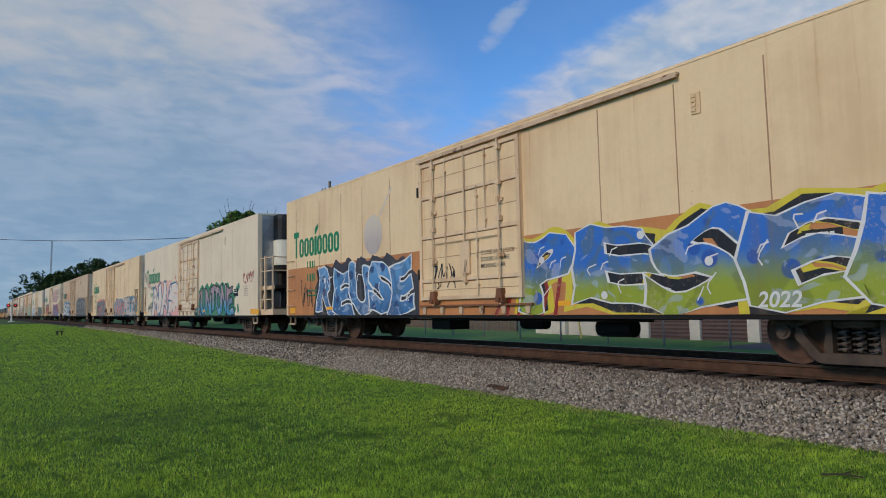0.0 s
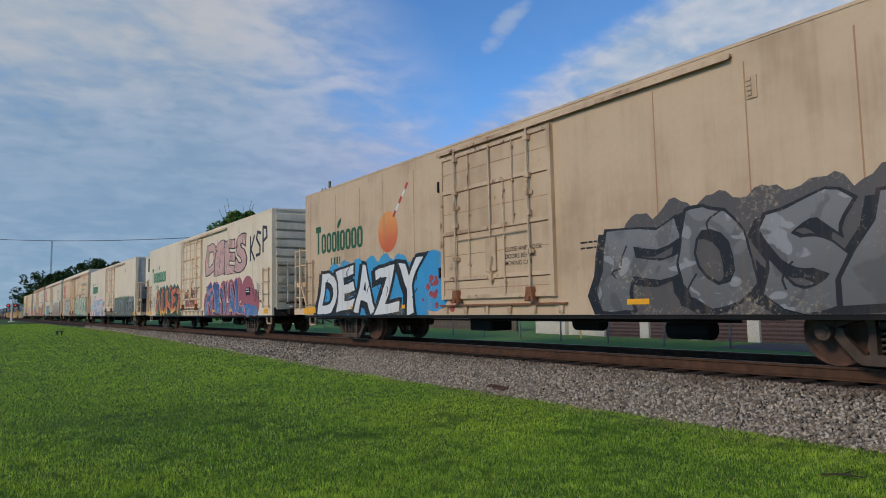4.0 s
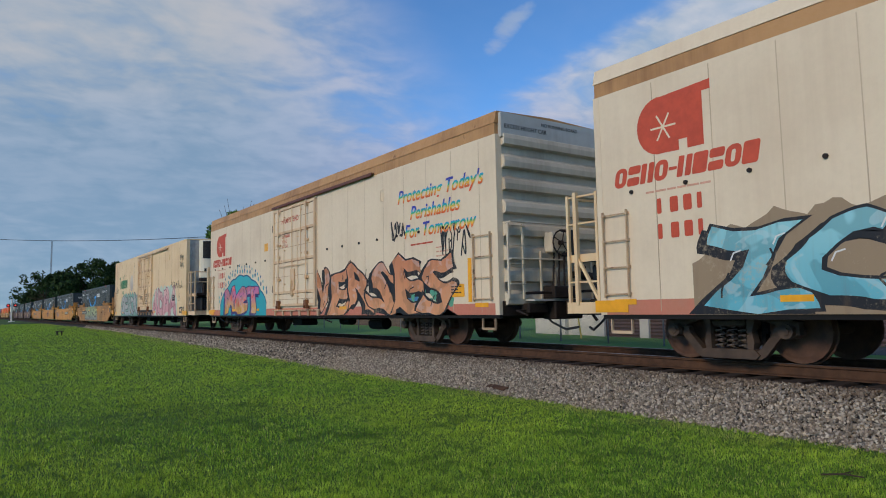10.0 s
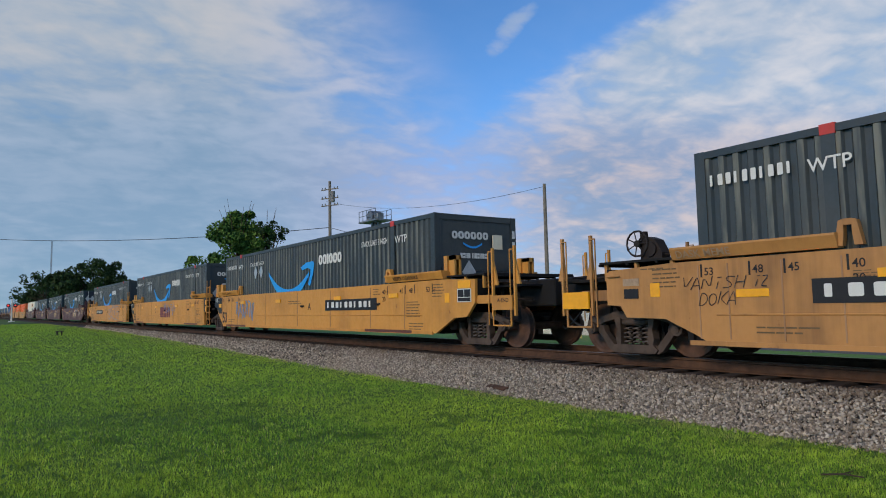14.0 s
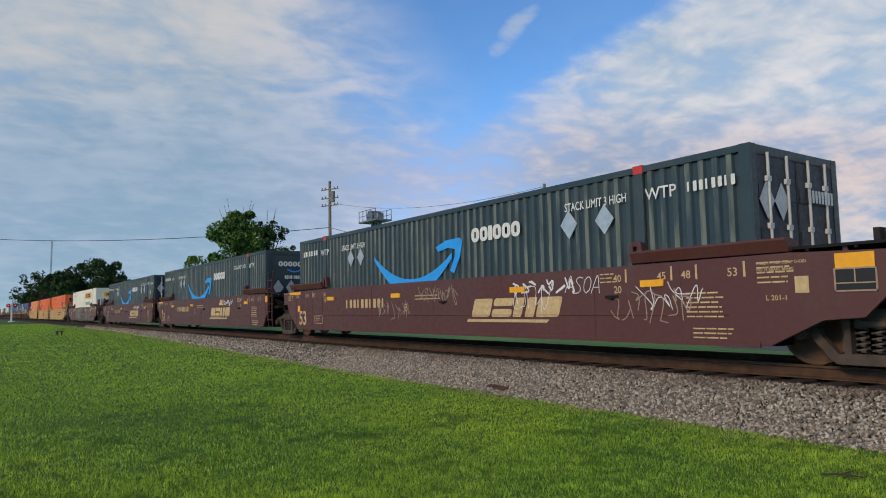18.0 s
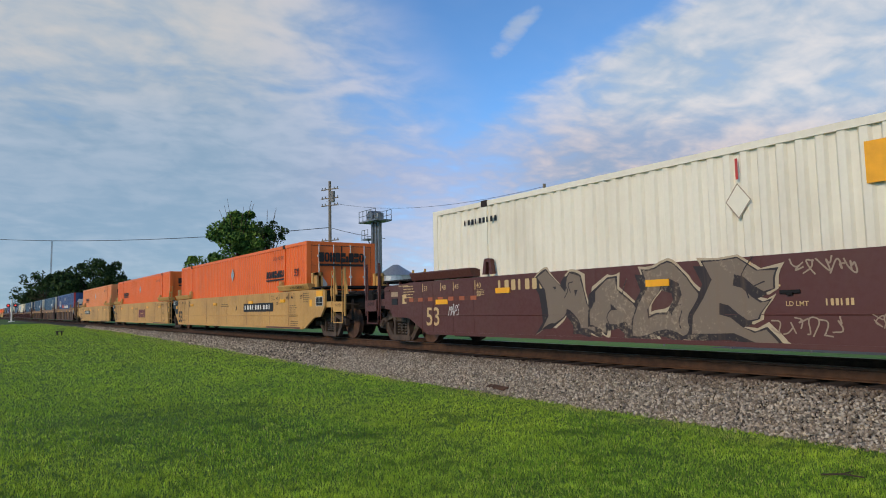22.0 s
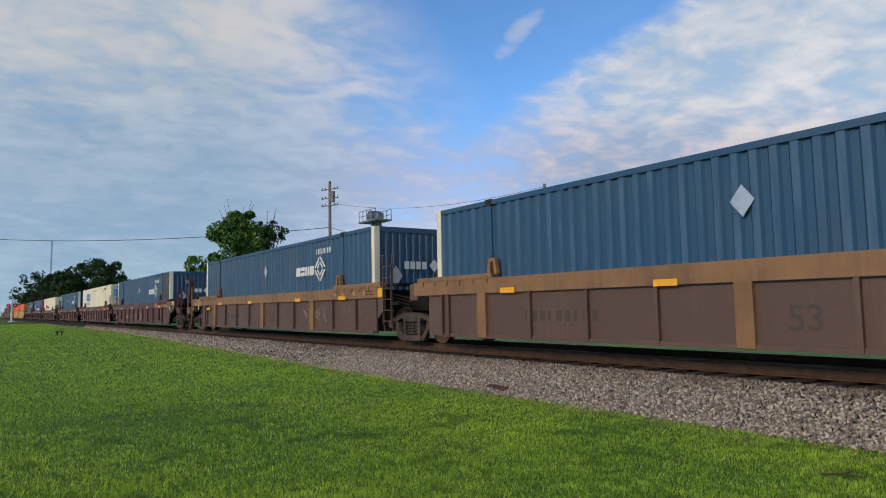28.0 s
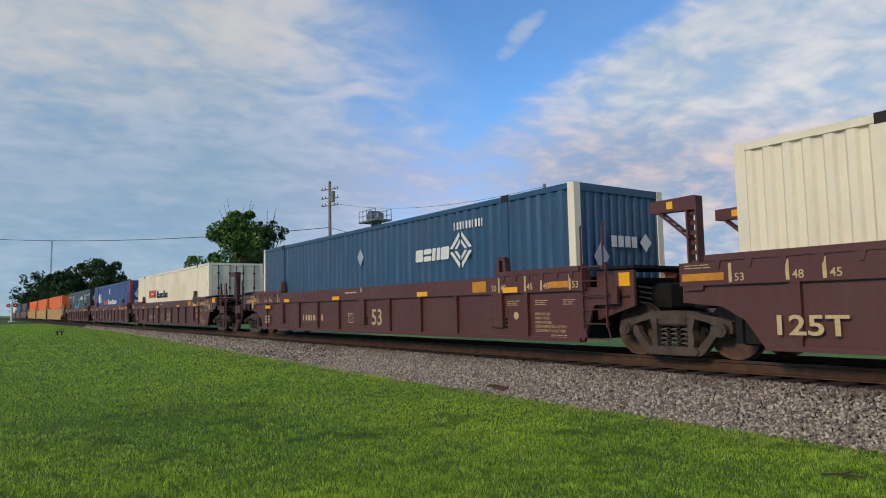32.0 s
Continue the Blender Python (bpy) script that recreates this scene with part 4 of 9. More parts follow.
def platform(parent, x, out, paint_mat, cooler="black", ln=1.36):
    """Open end platform with railings and, over it, the cooling unit on the end wall."""
    b = bmesh.new()
    box(b, x, x + ln * out, -1.52, 1.52, 0.74, 0.94)
    part("platform_sill", b, paint_mat, parent)
    part("platform_reflector", box(bmesh.new(), x - 0.55 * out, x + 0.15 * out, -1.612, -1.60, 0.76, 0.96), REFLECT, parent, "yellow reflector plate")
    part("platform_deck", box(bmesh.new(), x, x + ln * out, -1.45, 1.45, 1.70, 1.80), GRIMY, parent, "steel deck under the cooling unit")
    part("deck_edge", box(bmesh.new(), x, x + (ln + 0.01) * out, -1.475, -1.455, 1.66, 1.80), paint_mat, parent)
    e = x + (ln - 0.07) * out

    def rail_bar(a, c, w=0.045):
        part("railing_bar", bar(bmesh.new(), a, c, w, w), paint_mat, parent)

    rail_bar((x + 0.62 * out, -1.52, 0.9), (x + 0.62 * out, -1.52, 2.92), 0.075)
    for y in (-1.5, 1.5):
        for xx in (x + 0.14 * out, e):
            rail_bar((xx, y, 0.9), (xx, y, 2.88), 0.055)
        for z in (2.84, 2.35, 1.3):
            rail_bar((x + 0.14 * out, y, z), (e, y, z), 0.032)
        rail_bar((x + 0.14 * out, y, 0.95), (x + 0.6 * out, y, 1.7), 0.05)
    for y in (-0.5, 0.5):
        rail_bar((e, y, 1.7), (e, y, 2.88), 0.06)
    for z in (2.84, 2.35):
        rail_bar((e, -1.5, z), (e, 1.5, z), 0.04)
    b = bmesh.new()
    box(b, x + 0.15 * out, x + (ln - 0.26) * out, -1.15, 1.15, 0.98, 1.62, 0.04)
    for i in range(6):
        box(b, x + (ln - 0.26) * out, x + (ln - 0.2) * out, -1.0 + i * 0.38, -0.96 + i * 0.38, 1.0, 1.6)
    part("fuel_tank", b, BLACK, parent, "dark fuel tank below the deck")
    if out < 0:
        b = bmesh.new()
        box(b, x + 0.2 * out, x + (ln - 0.3) * out, -1.1, 1.1, 1.80, 2.45, 0.05)
        part("battery_box", b, PATCH, parent, "dark green equipment box on the deck")
        return
    # cooling unit: black louvred hood on a pale cabinet, both bowed in plan
    def bow(y):
        return 0.30 + 0.42 * math.sqrt(max(0.0, 1 - (y / 1.02) ** 2)) ** 0.8

    def drum(z0, z1, grow, back=0.02):
        q = bmesh.new()
        n = 18
        side = 0.99 if back < 0.1 else 0.93
        plan = [(x + back * out, side)] + [(x + (bow(side - 2 * side * i / n) + grow) * out, side - 2 * side * i / n) for i in range(n + 1)] + [(x + back * out, -side)]
        lo = [q.verts.new((a, c, z0)) for a, c in plan]
        hi = [q.verts.new((a, c, z1)) for a, c in plan]
        q.faces.new(lo)
        q.faces.new(hi[::-1])
        for i in range(len(plan)):
            j = (i + 1) % len(plan)
            q.faces.new((lo[i], lo[j], hi[j], hi[i]))
        return q

    if cooler == "silver":
        part("cooler_cabinet", drum(2.60, 4.50, 0.0), WHITE, parent, "tall white rounded cabinet of the cooling unit")
        for y in (-0.45, 0.45):
            part("cabinet_seam", box(bmesh.new(), x + (bow(y) - 0.005) * out, x + (bow(y) + 0.008) * out, y - 0.008, y + 0.008, 2.65, 3.5), GRIMY, parent)
        for y in (-0.80, 0.25):
            part("latch_port", box(bmesh.new(), x + (bow(y) - 0.03) * out, x + (bow(y) + 0.012) * out, y - 0.07, y + 0.07, 2.92, 3.06), BLACK, parent, "small black latch port")
    else:
        part("cooler_cabinet", drum(2.60, 3.56, 0.0), WHITE, parent, "pale rounded cabinet of the cooling unit")
    part("cooler_skirt", drum(2.36, 2.60, 0.01), GRIMY, parent, "dark band below the cabinet")
    grille = 0.34 if cooler == "silver" else 0.02
    part("cooler_hood", drum(3.56, 4.52 if grille < 0.1 else 4.44, 0.02, grille), BLACK, parent, "black louvred hood of the cooling unit")
    for i in range(12):
        part("louvre", drum(3.62 + i * 0.066, 3.645 + i * 0.066, 0.045, grille), GRIMY, parent)
    for y in (-0.52, 0.52):
        part("hood_seam", box(bmesh.new(), x + (bow(y) + 0.03) * out, x + (bow(y) + 0.055) * out, y - 0.02, y + 0.02, 3.58, 4.5), BLACK, parent)
    b = bmesh.new()
    box(b, x + 0.05 * out, x + 0.35 * out, -0.85, 0.85, 1.8, 2.38, 0.05)
    for y in (-0.6, 0.0, 0.6):
        rod(b, (x + 0.4 * out, y, 1.8), (x + 0.4 * out, y, 2.4), 0.05, 8)
    part("engine", b, GRIMY, parent, "dark engine below the cabinet")


def door_leaf(parent, x0, x1, z0, z1, material):
    """Plug door with frame, four lock rods, cross bars, crank box."""
    leaf = part("door", box(bmesh.new(), x0, x1, -HALF - 0.055, -HALF + 0.02, z0, z1, 0.012), material, parent, "sliding plug door")
    y = -HALF - 0.055
    w, h = x1 - x0, z1 - z0
    iron = DOOR_IRON if material is TAN_DIRTY else RUSTY_CREAM
    b = bmesh.new()
    for x in (x0 + 0.05, x1 - 0.05):
        box(b, x - 0.05, x + 0.05, y - 0.035, y, z0, z1)
    levels = [z0 + h * q for q in (0.015, 0.14, 0.455, 0.745, 0.985)]
    for z in levels:
        box(b, x0 + 0.1, x1 - 0.1, y - 0.03, y, z - 0.04, z + 0.04)
    part("door_frame", b, iron, leaf)
    for i, fx in enumerate((0.17, 0.83)):
        b = bmesh.new()
        x = x0 + w * fx
        rod(b, (x, y - 0.075, z0 - 0.12), (x, y - 0.075, z1 + 0.03), 0.022, 8)
        for k in range(5):
            z = z0 + 0.15 + (h - 0.3) * k / 4
            box(b, x - 0.06, x + 0.06, y - 0.10, y - 0.02, z - 0.05, z + 0.05)
        part("lock_rod", b, iron, leaf)
    b = bmesh.new()
    xm = (x0 + x1) / 2
    rod(b, (xm, y - 0.05, z0 + 0.3), (xm, y - 0.05, z1 - 0.05), 0.02, 6)
    box(b, xm - 0.16, xm + 0.16, y - 0.06, y, z0 + 0.55, z0 + 1.25, 0.015)
    box(b, xm - 0.05, xm + 0.05, y - 0.09, y, z0 + 0.35, z0 + 0.6, 0.01)
    rod(b, (xm, y - 0.1, z0 + 0.5), (xm + 0.1, y - 0.12, z0 + 0.85), 0.02, 6)
    part("door_crank", b, iron, leaf, "crank box of the door lock")
    for q in (0.07, 0.30, 0.59, 0.87):
        part("door_seam", lambda q: box(q, -0.5, 0.5, -0.006, 0.0, -0.006, 0.006), SEAM, leaf, key="dseam", at=pose(xm, y, z0 + h * q) @ Matrix.Diagonal((w - 0.22, 1, 1, 1)))
    for z in levels[1:]:
        part("rust_line", lambda q: box(q, -0.5, 0.5, -0.008, 0.0, -0.007, 0.006), RUST, leaf, key="drust", at=pose(xm, y, z - 0.053) @ Matrix.Diagonal((w - 0.2, 1, 1, 1)))
    # slim control pipes, clamps and roller brackets
    for fx, za, zb in ((0.30, 0.14, 0.98), (0.62, 0.02, 0.745), (0.70, 0.455, 0.98)):
        b = bmesh.new()
        rod(b, (x0 + w * fx, y - 0.045, z0 + h * za), (x0 + w * fx, y - 0.045, z0 + h * zb), 0.013, 6)
        for q in (0.1, 0.5, 0.9):
            zc = z0 + h * (za + (zb - za) * q)
            box(b, x0 + w * fx - 0.03, x0 + w * fx + 0.03, y - 0.06, y, zc - 0.02, zc + 0.02)
        part("control_pipe", b, iron, leaf)
    for fx in (0.17, 0.83):
        part("roller_bracket", lambda q: (slab(q, [(-0.12, -0.06), (0.12, -0.06), (0.07, 0.22), (-0.07, 0.22)], -0.12, -0.005), rod(q, (0, -0.15, 0.0), (0, -0.02, 0.0), 0.05, 10)), RUST, leaf, "rusty roller bracket", key="rollerb", at=pose(x0 + w * fx, y, z0 - 0.02))
        for q in (0.27, 0.62):
            part("rod_keeper", lambda q: (box(q, -0.10, 0.10, -0.05, 0.0, -0.035, 0.035, 0.006), box(q, -0.03, 0.03, -0.12, -0.04, -0.05, 0.05)), iron, leaf, key="keeper", at=pose(x0 + w * fx, y, z0 + h * q))
    part("gear_arm", bar(bmesh.new(), (x0 + w * 0.17, y - 0.06, z0 + h * 0.40), (x0 + w * 0.83, y - 0.06, z0 + h * 0.40), 0.035, 0.02), iron, leaf)
    return leaf


def grab_mesh(b):
    rod(b, (-0.27, -HALF - 0.07, 0), (0.27, -HALF - 0.07, 0), 0.013, 6)
    for x in (-0.27, 0.27):
        rod(b, (x, -HALF - 0.075, 0), (x, -HALF, -0.02), 0.013, 6)


def reefer(x_front, body_mat, label, kind, roof_mat=None, band=None, rear_deck=False, front_deck=False, end_mat=None, hood="black", shift=0.0, sill_band=False):
    """A long insulated car. kind: flat (smooth sides) or cryo (sloped roof edge, rusty band)."""
    car = mover(thing("refrigerator_car", label, "railway car", pose(x_front, YC, RAIL_Z), "refrigerator cars of the train"), x_front)
    cryo = kind == "cryo"
    top = 4.58 if not cryo else 5.02
    eave = top if not cryo else 4.72
    end_mat = end_mat or END_CREAM
    wall_top = eave - (0.0 if not cryo else 0.24)
    for s in (-1, 1):
        if band == "brown" and s < 0:
            part("side_wall", box(bmesh.new(), -L, 0, s * HALF, s * (HALF - 0.12), 2.26, wall_top), body_mat, car)
            part("brown_wainscot", box(bmesh.new(), -L, 0, s * HALF, s * (HALF - 0.12), SILL, 2.26), BROWN_BAND, car, "brown lower half of the side")
        else:
            part("side_wall", box(bmesh.new(), -L, 0, s * HALF, s * (HALF - 0.12), SILL, wall_top), body_mat, car)
        if cryo:
            part("roof_band", box(bmesh.new(), -L, 0, s * HALF, s * (HALF - 0.1), wall_top, eave), RUST_BAND, car, "rust-stained brown band below the roof")
    if cryo:
        roof = [(-HALF - 0.015, eave), (HALF + 0.015, eave), (HALF - 0.05, top - 0.04), (0, top + 0.02), (-HALF + 0.05, top - 0.04)]
    else:
        roof = [(-HALF - 0.012, top - 0.05), (HALF + 0.012, top - 0.05), (HALF - 0.02, top), (0, top + 0.06), (-HALF + 0.02, top)]
    part("roof", extrude_x(bmesh.new(), roof, -L - 0.02, 0.02), roof_mat or body_mat, car, "pale metal roof")
    part("underframe", box(bmesh.new(), -L + 0.05, -0.05, -0.6, 0.6, 0.62, 0.95), UNDER, car)
    part("floor", box(bmesh.new(), -L + 0.02, -0.02, -HALF + 0.1, HALF - 0.1, 0.76, 0.9), UNDER, car)
    part("side_sill", box(bmesh.new(), -L, 0, -HALF + 0.02, -HALF + 0.10, SILL - 0.07, SILL), UNDER, car, "dark side sill")
    part("side_sill", box(bmesh.new(), -L, 0, HALF - 0.10, HALF - 0.02, SILL - 0.07, SILL), UNDER, car)
    if cryo:
        end_mat = END_CREAM
    for x, out, deck in ((0.0, 1, front_deck), (-L, -1, rear_deck)):
        part("end_wall", box(bmesh.new(), x - 0.12 * out, x, -HALF + 0.12, HALF - 0.12, SILL, top - 0.05), SILVER if deck and out > 0 else end_mat, car, "end wall")
        if not deck:
            end_ribs(car, x, out, top, end_mat, 8 if cryo else 11)
            brake_gear(car, x) if out > 0 else None
            coupler(car, x, out)
        else:
            ln = 0.9 if cryo else 1.36 if out > 0 else 1.15
            platform(car, x, out, CREAM_STAINED if cryo else RUSTY_CREAM, hood, ln)
            coupler(car, x + ln * out, out)
        for s in (-1, 1):
            part("corner_post", box(bmesh.new(), x - 0.10 * out, x + 0.03 * out, s * (HALF - 0.16), s * (HALF + 0.006), SILL, wall_top), body_mat, car)
    if cryo and not front_deck:
        part("end_header", box(bmesh.new(), 0, 0.10, -HALF + 0.1, HALF - 0.1, 4.42, 4.95), END_GREY, car, "pale panel across the top of the end")
        lettering(car, "EXCESS HEIGHT CAR", 0, 0, 0.13, BLACKMARK, m=pose(0.105, -1.42, 4.62) @ FACE_FRONT)
        lettering(car, "NO RUNNING BOARD", 0, 0, 0.11, BLACKMARK, m=pose(0.105, -0.35, 4.78) @ FACE_FRONT)
    # panel seams
    seams = [v + shift * 0.6 for v in (-1.45, -3.0, -4.45, -6.0, -13.1, -14.6, -15.9, -17.4, -19.2)] if not cryo else [-0.55 - 1.02 * i for i in range(19) if not -12.5 < -0.55 - 1.02 * i < -9.0]
    for x in seams:
        part("panel_seam", (lambda b: slab(b, [(-0.011, 0), (0.011, 0), (0.011, 1), (-0.011, 1)], -HALF - 0.0022, -HALF)) if not cryo else (lambda b: slab(b, [(-0.008, 0), (0.008, 0), (0.008, 1), (-0.008, 1)], -HALF - 0.0022, -HALF)), SEAM if body_mat is not CREAM else SEAM_PALE, car, key=("seam", cryo),
             at=pose(x, 0, SILL + (1.0 if not cryo else 0.05)) @ Matrix.Diagonal((1, 1, wall_top - SILL - (1.3 if not cryo else 0.1), 1)))
    d0, d1 = ((-11.5 + shift, -7.9 + shift + (0.3 if hood == "silver" else 0)) if not cryo else (-12.3, -9.1 - shift))
    dz0, dz1 = (1.06, 4.30) if not cryo else (1.02, 4.42)
    door_leaf(car, d0, d1, dz0, dz1, body_mat)
    b = bmesh.new()
    rr = -4.25 + shift + (0.45 if hood == "silver" else 0) if not cryo else -5.8 - shift * 2
    box(b, d0 - 0.1, rr, -HALF - 0.09, -HALF, dz1 + 0.10, dz1 + 0.135)
    box(b, d0 - 0.1, rr, -HALF - 0.10, -HALF - 0.075, dz1 + 0.05, dz1 + 0.10)
    part("door_rail", b, DARK_RAIL if cryo else DOOR_IRON, car, "rail above the sliding door")
    b = bmesh.new()
    box(b, d0 - 0.1, d1 + 0.25, -HALF - 0.08, -HALF, dz0 - 0.15, dz0 - 0.11)
    part("lower_door_rail", b, RUST if body_mat is not CREAM else DOOR_IRON, car)
    for k in range(6):
        part("rail_bracket", lambda q: slab(q, [(-0.05, -0.16), (0.05, -0.16), (0.07, 0.0), (-0.07, 0.0)], -HALF - 0.05, -HALF), DOOR_IRON, car, key="railb", at=pose(d0 + 0.1 + (d1 - d0) * k / 5, 0, dz0 - 0.15))
    if sill_band:
        part("sill_band", box(bmesh.new(), d0 - 0.45, d1 + 3.2, -HALF - 0.0018, -HALF + 0.02, SILL, dz0 + 0.06), BLACK, car, "black band below the door")
    if cryo:
        part("sill_band", box(bmesh.new(), -L, 0, -HALF - 0.0012, -HALF + 0.02, SILL, SILL + 0.24), SILL_RED, car, "faded red band along the sill")
    # dark gap and hinges beside the door
    part("door_gap", box(bmesh.new(), d0 - 0.07, d0 - 0.03, -HALF - 0.02, -HALF, dz0, dz1), GRIMY, car)
    for za in (dz1 - 0.75, dz0 + 0.5):
        part("door_stop", box(bmesh.new(), d0 - 0.16, d0 - 0.1, -HALF - 0.05, -HALF, za, za + 0.24), GRIMY, car)
    # small louvred vent
    vx = -4.0 + shift + (0.45 if hood == "silver" else 0) if not cryo else -5.4 - shift * 2
    b = bmesh.new()
    box(b, vx - 0.07, vx + 0.09, -HALF - 0.02, -HALF, 3.72, 4.04)
    for k in range(4):
        box(b, vx - 0.05, vx + 0.02, -HALF - 0.04, -HALF - 0.02, 3.76 + k * 0.07, 3.80 + k * 0.07)
    part("vent", b, body_mat, car)
    # ladders and grab irons at the corners
    for x0, x1 in ((-0.75, -0.18), (-L + 0.12, -L + 0.62)):
        if x0 > -1 and front_deck:
            continue
        if band:
            for z in (1.03, 1.56, 2.03, 2.52):
                part("grab_iron", grab_mesh, DOOR_IRON, car, at=pose((x0 + x1) / 2, 0, z))
            continue
        ladder(car, x0, x1, 1.0, 2.45, 4, -HALF, DOOR_IRON)
    # stirrup steps, reflectors
    for x in (-0.6, -L + 0.15):
        b = bmesh.new()
        for xx in (x, x + 0.42):
            bar(b, (xx, -HALF + 0.06, SILL), (xx, -HALF + 0.06, 0.42), 0.05, 0.02)
        bar(b, (x, -HALF + 0.06, 0.43), (x + 0.42, -HALF + 0.06, 0.43), 0.03, 0.05)
        part("stirrup_step", b, DOOR_IRON, car)
    for x in (-0.55, -4.6, -7.0, -14.1, -16.8, -19.6):
        part("reflector", lambda b: box(b, -0.22, 0.22, -HALF - 0.008, -HALF, -0.045, 0.045), REFLECT, car, key="reflector", at=pose(x, 0, 0.88 if not cryo and x in (-0.55, -19.6) else 0.93) @ Matrix.Diagonal((1, 1, 2.0 if not cryo and x in (-0.55, -19.6) else 1, 1)))
    part("stencil_panel", box(bmesh.new(), -2.75, -2.25, -HALF - 0.012, -HALF, 1.50, 1.80), BLACKMARK, car, "black inspection panel")
    bars(car, -2.7, 1.76, 0.4, 0.2, 2, WHITEMARK, -HALF - 0.015, 5)
    bars(car, -1.55 if not cryo else -2.2, 1.85 if not cryo else 2.3, 0.55, 0.4 if not cryo else 0.6, 6, FAINT_RED if cryo else FAINT, -HALF - 0.006, 7)
    # brake tackle under the floor
    b = bmesh.new()
    rod(b, (-7.2, -0.5, 0.45), (-6.4, -0.5, 0.45), 0.17, 10)
    rod(b, (-9.6, -0.3, 0.52), (-8.9, -0.3, 0.52), 0.14, 10)
    box(b, -12.4, -11.6, -0.9, -0.3, 0.35, 0.66, 0.02)
    rod(b, (-14.0, -1.0, 0.60), (-5.6, -1.0, 0.60), 0.022, 6)
    rod(b, (-13.6, 1.0, 0.58), (-6.0, 1.0, 0.58), 0.022, 6)
    for xx in (-13.0, -10.6, -8.2, -6.0):
        bar(b, (xx, -1.0, 0.60), (xx, -1.0, 0.72), 0.03, 0.03)
    part("brake_tackle", b, UNDER, car, "dark brake cylinder, valve and pipes")
    if cryo or rear_deck:
        truck(car, -3.45, x_front)
        truck(car, -17.95 if not cryo else -18.1, x_front)
    else:
        truck(car, -2.4, x_front)
        truck(car, -16.65 if front_deck else -17.7, x_front)
    return car


# ---------------------------------------------------------------- containers, 53 feet
CL, CW2, CH = 16.15, 1.295, 2.895
FLOOR_Z = 0.30


def corrugated(b, x0, x1, z0, z1, y, depth, pitch):
    """A pressed side: flat-topped ribs along x; y is the outer face, depth goes inwards."""
    n = max(2, round((x1 - x0) / pitch))
    step = (x1 - x0) / n
    pts = []
    for i in range(n):
        a = x0 + i * step
        pts += [(a, 0.0), (a + step * 0.36, 0.0), (a + step * 0.5, 1.0), (a + step * 0.86, 1.0)]
    pts.append((x1, 0.0))
    lo = [b.verts.new((x, y + depth * f, z0)) for x, f in pts]
    hi = [b.verts.new((x, y + depth * f, z1)) for x, f in pts]
    for i in range(len(pts) - 1):
        b.faces.new((lo[i], lo[i + 1], hi[i + 1], hi[i]))


def corrugated_bm(x0, x1):
    b = bmesh.new()
    corrugated(b, x0, x1, 0.14, CH - 0.11, -CW2 + 0.007, 0.036, 0.29)
    return b


